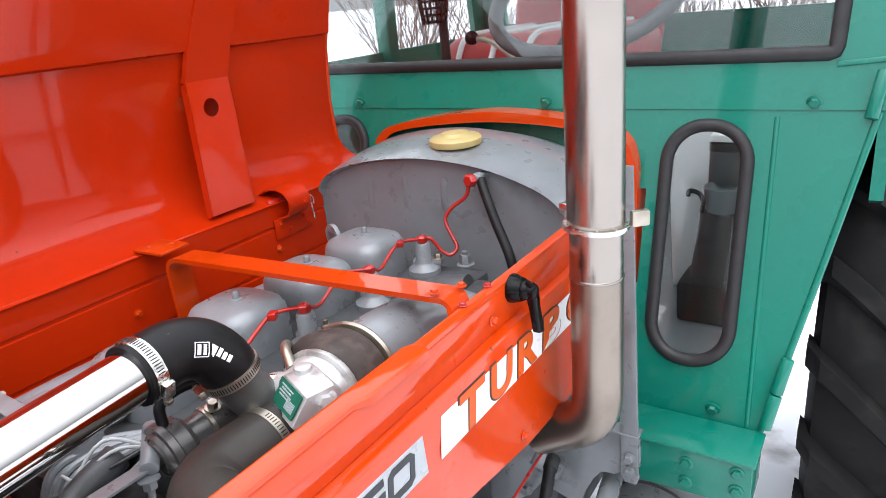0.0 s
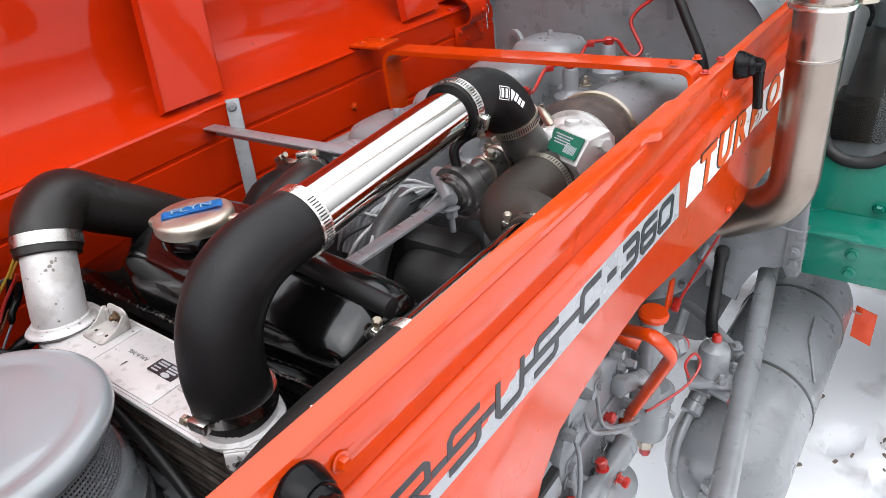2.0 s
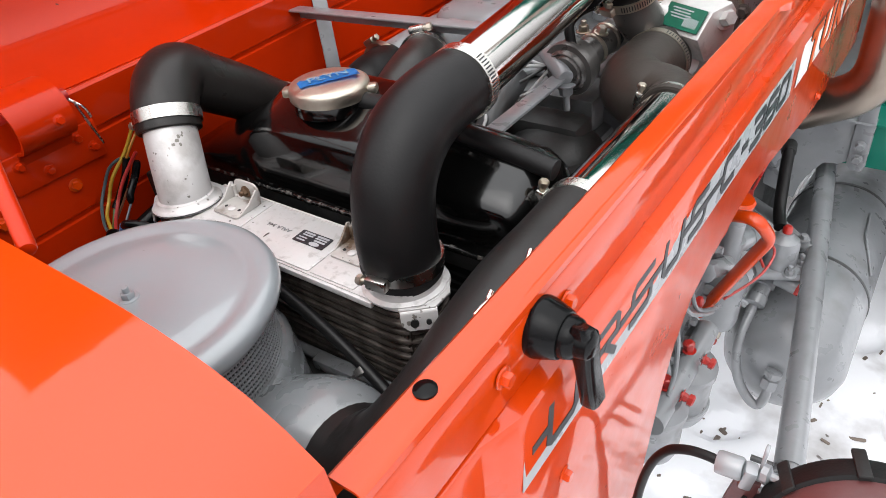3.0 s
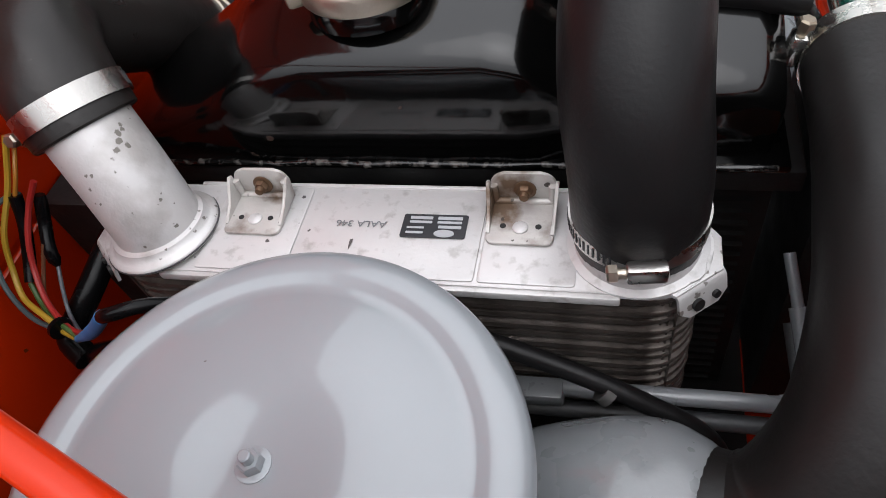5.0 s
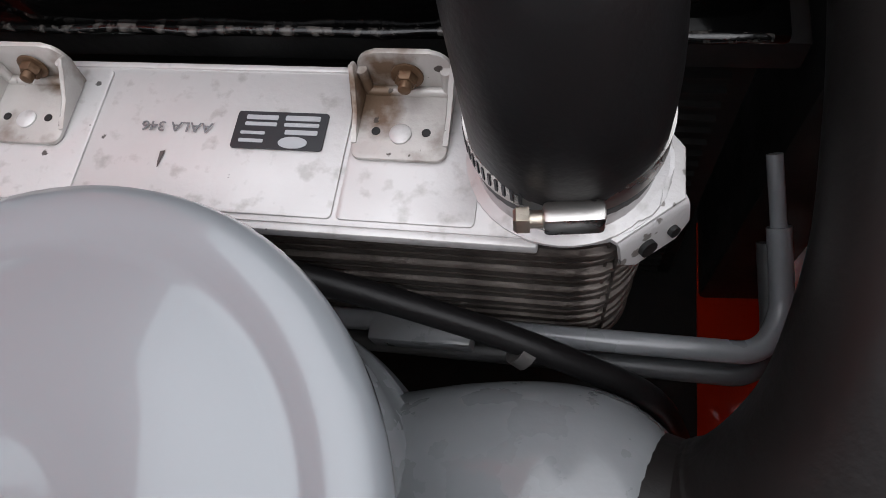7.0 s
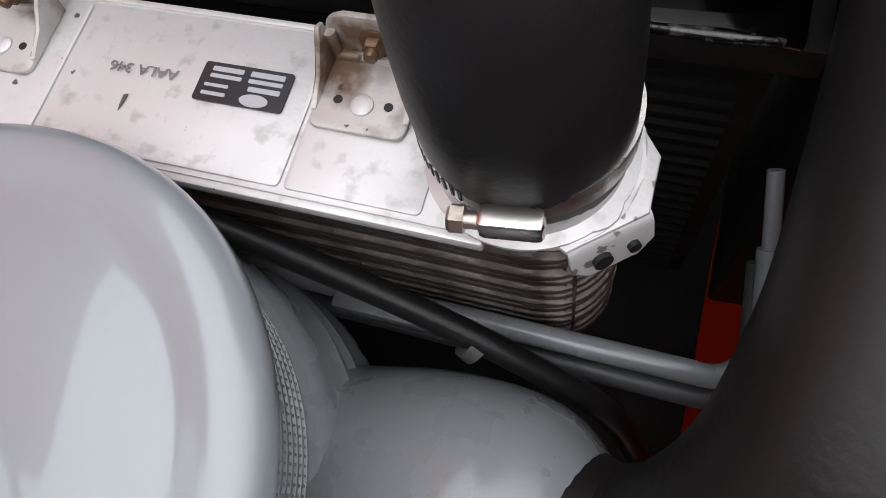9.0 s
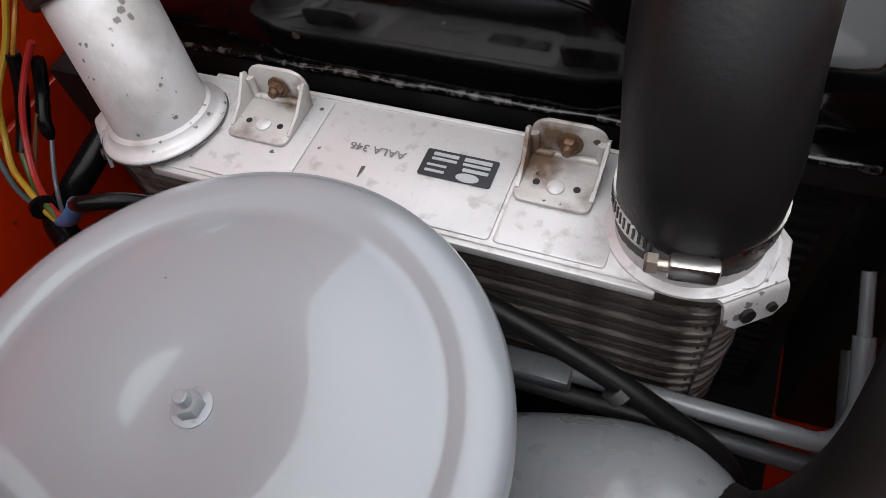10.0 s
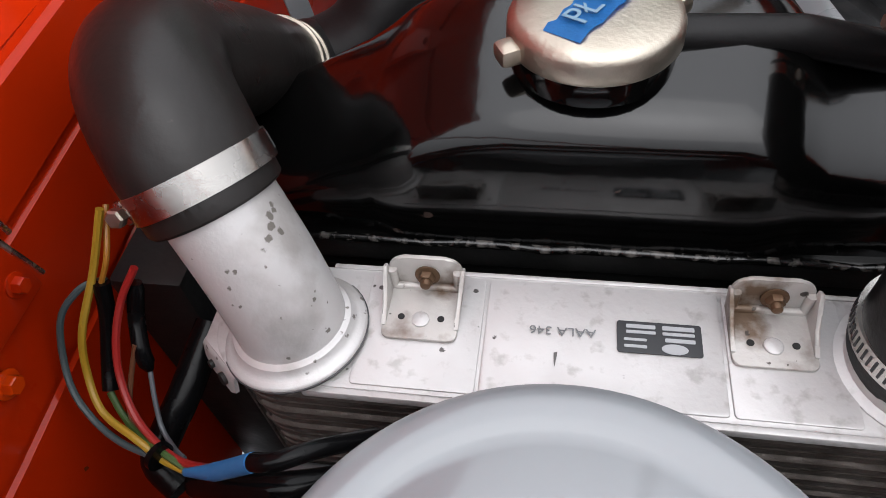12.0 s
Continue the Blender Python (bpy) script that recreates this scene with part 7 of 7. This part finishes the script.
for y, z in ((0.497, 0.80), (0.492, 0.775), (0.53, 0.742), (0.615, 0.748)):
    part("cover_screw", hexbolt((0.2385, y, z), (1, 0, 0), 0.0075, 0.008), GREY, ipm)
part("lower_line", tube(smooth([(0.240, 0.50, 0.79), (0.252, 0.487, 0.75), (0.246, 0.49, 0.70), (0.232, 0.515, 0.65)], 6), 0.0055, 10), GREY, ipm)
part("canister_ring", lathe([(0.042, -0.004), (0.0455, -0.003), (0.0455, 0.003), (0.042, 0.004)], (0.2445, 0.588, 0.612), (0.05, 0, 1), 36), GREY, ipm)
part("front_canister", lathe([(0.012, 0), (0.034, 0.006), (0.038, 0.02), (0.038, 0.085), (0.041, 0.09), (0.041, 0.10), (0.03, 0.112)], (0.243, 0.475, 0.615), (0.04, 0.0, 1), 34), GREY, ipm)
for y0, y1, dz in ((0.50, 0.452, 0.0), (0.535, 0.62, 0.012), (0.57, 0.66, -0.008)):
    part("fuel_line", tube(smooth([(0.243, y0, 0.86), (0.258, y0 - 0.012, 0.835 + dz), (0.264, (y0 + y1) / 2, 0.79 + dz), (0.266, y1, 0.762 + dz)], 6), 0.0032, 8), GREY, ipm)
for y, z, r in ((0.49, 0.862, 0.009), (0.535, 0.893, 0.008), (0.625, 0.893, 0.009), (0.668, 0.845, 0.008), (0.672, 0.765, 0.009), (0.575, 0.728, 0.008)):
    part("union_nut", lathe([(r, 0), (r, 0.010), (r * 0.75, 0.013), (r * 0.75, 0.018), (0, 0.019)], (0.2375, y, z), (1, 0, 0.1), 6), GREY, ipm)
part("cover_rib", slab([(0.50, 0.80), (0.655, 0.806), (0.655, 0.814), (0.50, 0.808)], lambda u, v, w: V((0.2375 + w, u, v)), 0.005, 0.002), GREY, ipm)
rh = thing("pump_stop_lever", (0.28, 0.63, 0.75), "orange-red bent flat-sided tube lever below the panel", "lever")
part("tube", tube(fillet([(0.250, 0.640, 0.925), (0.300, 0.612, 0.952), (0.318, 0.630, 0.915), (0.236, 0.672, 0.720)], 0.024), 0.0098, 18, squash=(1.15, 0.8)), RED, rh)
part("plate", slab([(0.63, 0.79), (0.672, 0.82), (0.678, 0.72), (0.650, 0.715)], lambda u, v, w: V((0.228 + w, u, v)), 0.004, 0.001), RED, rh)
part("stub", rod((0.215, 0.690, 0.872), (0.250, 0.694, 0.862), 0.0105, 16, 0.002), RED, rh)
fc = thing("oil_filler", (0.25, 0.73, 0.80), "grey oil filler tube with an orange-red cap", "filler")
part("tube", rod((0.246, 0.737, 0.78), (0.252, 0.735, 0.885), 0.0165, 24), GREY, fc)
part("cap", lathe([(0.019, 0), (0.0215, 0.002), (0.022, 0.008), (0.019, 0.012), (0, 0.013)], (0.252, 0.735, 0.884), (0.1, 0, 1), 30), RED, fc, "orange-red filler cap")
part("tee_body", lathe([(0.020, -0.03), (0.024, -0.028), (0.024, 0.028), (0.020, 0.03)], (0.242, 0.745, 0.79), (0.1, 0.05, 1), 26), GREY, fc)
part("ring_fitting", lathe([(0.0, 0.0), (0.012, 0.0), (0.014, 0.002), (0.020, 0.002), (0.022, 0.006), (0.022, 0.02), (0.018, 0.022)], (0.268, 0.705, 0.762), (-1, 0.45, -0.1), 26), GREY, fc)
part("side_body", rod((0.245, 0.755, 0.80), (0.262, 0.83, 0.772), 0.019, 22, 0.004), GREY, fc)
part("side_nut", lathe([(0.021, 0), (0.021, 0.018), (0.017, 0.022)], (0.257, 0.80, 0.783), (0.2, 1, -0.35), 6), GREY, fc)
part("red_end", lathe([(0.015, 0), (0.015, 0.006), (0, 0.007)], (0.2625, 0.832, 0.7713), (0.2, 1, -0.35), 20), RED_TRIM, fc, "red painted end plug")
gf = thing("fuel_sediment_bowl", (0.235, 0.77, 0.60), "grey fuel sediment bowl with a red drain plug", "fuel filter")
part("head", lathe([(0.030, 0), (0.034, 0.006), (0.034, 0.020), (0.026, 0.028)], (0.246, 0.768, 0.702), (0, 0, 1), 30), GREY, gf)
part("bowl", lathe([(0.012, 0), (0.027, 0.006), (0.031, 0.02), (0.033, 0.085)], (0.244, 0.764, 0.622), (0, 0.02, 1), 30), GREY, gf)
part("drain_nut", lathe([(0.014, 0), (0.014, 0.014), (0.010, 0.018)], (0.243, 0.757, 0.604), (0, 0, 1), 6), ZINC_DULL, gf)
part("drain_plug", lathe([(0.009, 0), (0.009, 0.012), (0.006, 0.016)], (0.243, 0.757, 0.586), (0, 0, 1), 6), RED_TRIM, gf, "red drain plug")
part("thumb_screw", box((0.276, 0.765, 0.685), (0.02, 0.006, 0.012), (0, 20, 0), 0.002), GREY, gf)
vv = thing("air_valve_block", (0.30, 0.90, 0.66), "grey cast air valve with fittings and a red cap", "valve")
part("base", box((0.300, 0.905, 0.668), (0.085, 0.060, 0.018), (0, 0, 25), 0.005), GREY, vv)
part("body", lathe([(0.026, 0), (0.026, 0.045), (0.023, 0.053), (0.015, 0.057), (0.011, 0.066), (0, 0.067)], (0.300, 0.905, 0.676), (0, 0, 1), 28), GREY, vv)
part("red_cap", lathe([(0.008, 0), (0.008, 0.010), (0.005, 0.014), (0, 0.015)], (0.301, 0.906, 0.741), (0, 0, 1), 16), RED_TRIM, vv, "red plastic cap")
part("clamp_bolt", hexbolt((0.332, 0.918, 0.676), (0, 0, 1), 0.008, 0.009, True, 0.010), GREY, vv)
part("clamp_bolt", hexbolt((0.322, 0.880, 0.676), (0, 0, 1), 0.008, 0.009, True, 0.008), GREY, vv)
part("side_port", rod((0.302, 0.898, 0.648), (0.340, 0.892, 0.643), 0.0125, 18, 0.002), GREY, vv)
part("port_plug", rod((0.338, 0.8925, 0.6432), (0.345, 0.891, 0.642), 0.0130, 18, 0.001), RED_TRIM, vv, "red plastic port plug")
part("lower_nut", lathe([(0.013, 0), (0.0195, 0.002), (0.0195, 0.022), (0.0155, 0.024), (0.0155, 0.040), (0.018, 0.042), (0.018, 0.060), (0.011, 0.064)], (0.285, 0.920, 0.632), (-0.09, -0.9, -0.55), 12), GREY, vv)
part("bent_pipe", tube(smooth([(0.2795, 0.872, 0.600), (0.278, 0.842, 0.588), (0.2765, 0.815, 0.565), (0.281, 0.792, 0.530), (0.296, 0.780, 0.492), (0.318, 0.776, 0.462), (0.333, 0.778, 0.453), (0.341, 0.782, 0.470), (0.343, 0.786, 0.500)], 6), 0.0085, 14), GREY, vv)
part("union_nut", lathe([(0.0145, 0), (0.0145, 0.018), (0.0115, 0.020), (0.0115, 0.024), (0.016, 0.025), (0.016, 0.034), (0.012, 0.036)], (0.3425, 0.783, 0.498), (0.1, 0.35, 1), 6), GREY, vv)
ah = thing("arched_air_pipe", (0.24, 1.0, 0.65), "grey painted arched steel air pipe", "pipe")
part("pipe", tube(fillet([(0.178, 1.085, 0.58), (0.205, 1.045, 0.70), (0.255, 1.0, 0.708), (0.335, 0.945, 0.690)], 0.03), 0.0105, 16), GREY, ah)
part("saddle", box((0.322, 0.953, 0.695), (0.018, 0.02, 0.026), (0, 0, 30), 0.003), GREY, ah)
part("saddle_bolt", hexbolt((0.324, 0.950, 0.706), (0, 0, 1), 0.007, 0.008), GREY, ah)
hv = thing("black_air_hose", (0.26, 1.0, 0.72), "thick black rubber air hose with a crimped end", "hose")
part("hose", tube(smooth([(0.250, 1.085, 0.805), (0.254, 1.062, 0.80), (0.262, 1.02, 0.765), (0.272, 0.975, 0.735), (0.284, 0.94, 0.725)], 6), 0.0105, 16), RUBBER, hv)
part("crimp", rod((0.249, 1.092, 0.806), (0.2535, 1.065, 0.801), 0.0125, 18, 0.002), BLACK_MATT, hv)
wl2 = thing("red_pull_cable", (0.235, 1.0, 0.8), "thin red-coated pull cable with a clevis", "cable")
part("cable", tube(smooth([(0.236, 1.20, 0.838), (0.235, 1.131, 0.826), (0.233, 1.02, 0.812), (0.232, 0.92, 0.797)], 5), 0.0026, 8), RED_TRIM, wl2)
part("clevis", box((0.232, 0.900, 0.797), (0.013, 0.034, 0.011), (0, 0, 10), 0.003), RED_TRIM, wl2)
part("lever_plate", slab([(0.865, 0.80), (0.885, 0.85), (0.905, 0.845), (0.895, 0.79)], lambda u, v, w: V((0.222 + w, u, v)), 0.004, 0.001), RED, wl2)
part("loop", tube(smooth([(0.262, 0.70, 0.735), (0.285, 0.76, 0.733), (0.296, 0.80, 0.735), (0.300, 0.825, 0.752), (0.290, 0.825, 0.768), (0.283, 0.805, 0.758), (0.292, 0.80, 0.738)], 6), 0.0022, 8), RED_TRIM, wl2)
# frame rail and front axle support
solo("front_support_casting", box((0.0, 0.10, 0.66), (0.34, 0.9, 0.14), bevel=0.02), BLACK_MATT, "black cast front support frame", "frame")
solo("oil_sump", box((-0.02, 0.83, 0.62), (0.24, 0.62, 0.26), bevel=0.02), GREY_DARK, "grey oily engine sump with shade in its colour", "sump")

# added sheets hide the snow below and stand in for the bay's shade
baf = thing("bay_dark_sheets", (0, 0.26, 0.6), "black sheets added round the radiator to keep the bay dark", "baffle")
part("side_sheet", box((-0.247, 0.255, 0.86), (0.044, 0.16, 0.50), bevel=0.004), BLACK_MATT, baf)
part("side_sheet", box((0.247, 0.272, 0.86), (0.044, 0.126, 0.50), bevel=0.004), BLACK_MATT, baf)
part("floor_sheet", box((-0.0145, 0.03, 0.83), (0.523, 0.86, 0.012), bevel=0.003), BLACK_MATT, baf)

# ---- bare bushes beyond the yard ----


def bush(x, y, h, n, seed):
    r = random.Random(seed)
    bm = bmesh.new()
    for k in range(n):
        a, lean = r.uniform(0, 6.28), r.uniform(0.05, 0.75)
        p = V((x + r.uniform(-0.5, 0.5), y + r.uniform(-0.3, 0.3), -0.03))
        d = V((math.cos(a) * lean, math.sin(a) * lean, 1)).normalized()
        L = h * r.uniform(0.5, 1.0)
        pts = [p]
        for i in range(5):
            d = (d + V((r.uniform(-0.2, 0.2), r.uniform(-0.2, 0.2), 0.05))).normalized()
            pts.append(pts[-1] + d * L / 5)
        tube(pts, [0.016, 0.013, 0.010, 0.007, 0.005, 0.002], 4, bm)
        for j in range(4):
            q = pts[2 + j % 3]
            e = (d + V((r.uniform(-0.9, 0.9), r.uniform(-0.9, 0.9), r.uniform(-0.1, 0.5)))).normalized()
            tube([q, q + e * L * 0.2, q + (e + V((0, 0, 0.2))) * L * 0.36], [0.007, 0.004, 0.0015], 3, bm)
    return tagged(part("bare_bush", bm, BARK), "leafless brown winter bush standing in the snow", "bush", "bushes behind the yard")


BARK = material("brown_bush_bark", (0.10, 0.07, 0.05), 0.8, vary=0.3, bump=0.0)
for k in range(9):
    bush(-6.5 + 1.5 * k, 10.5 + 1.2 * math.sin(k * 2.2), 2.6 + 0.7 * math.cos(k * 1.7), 60, k)
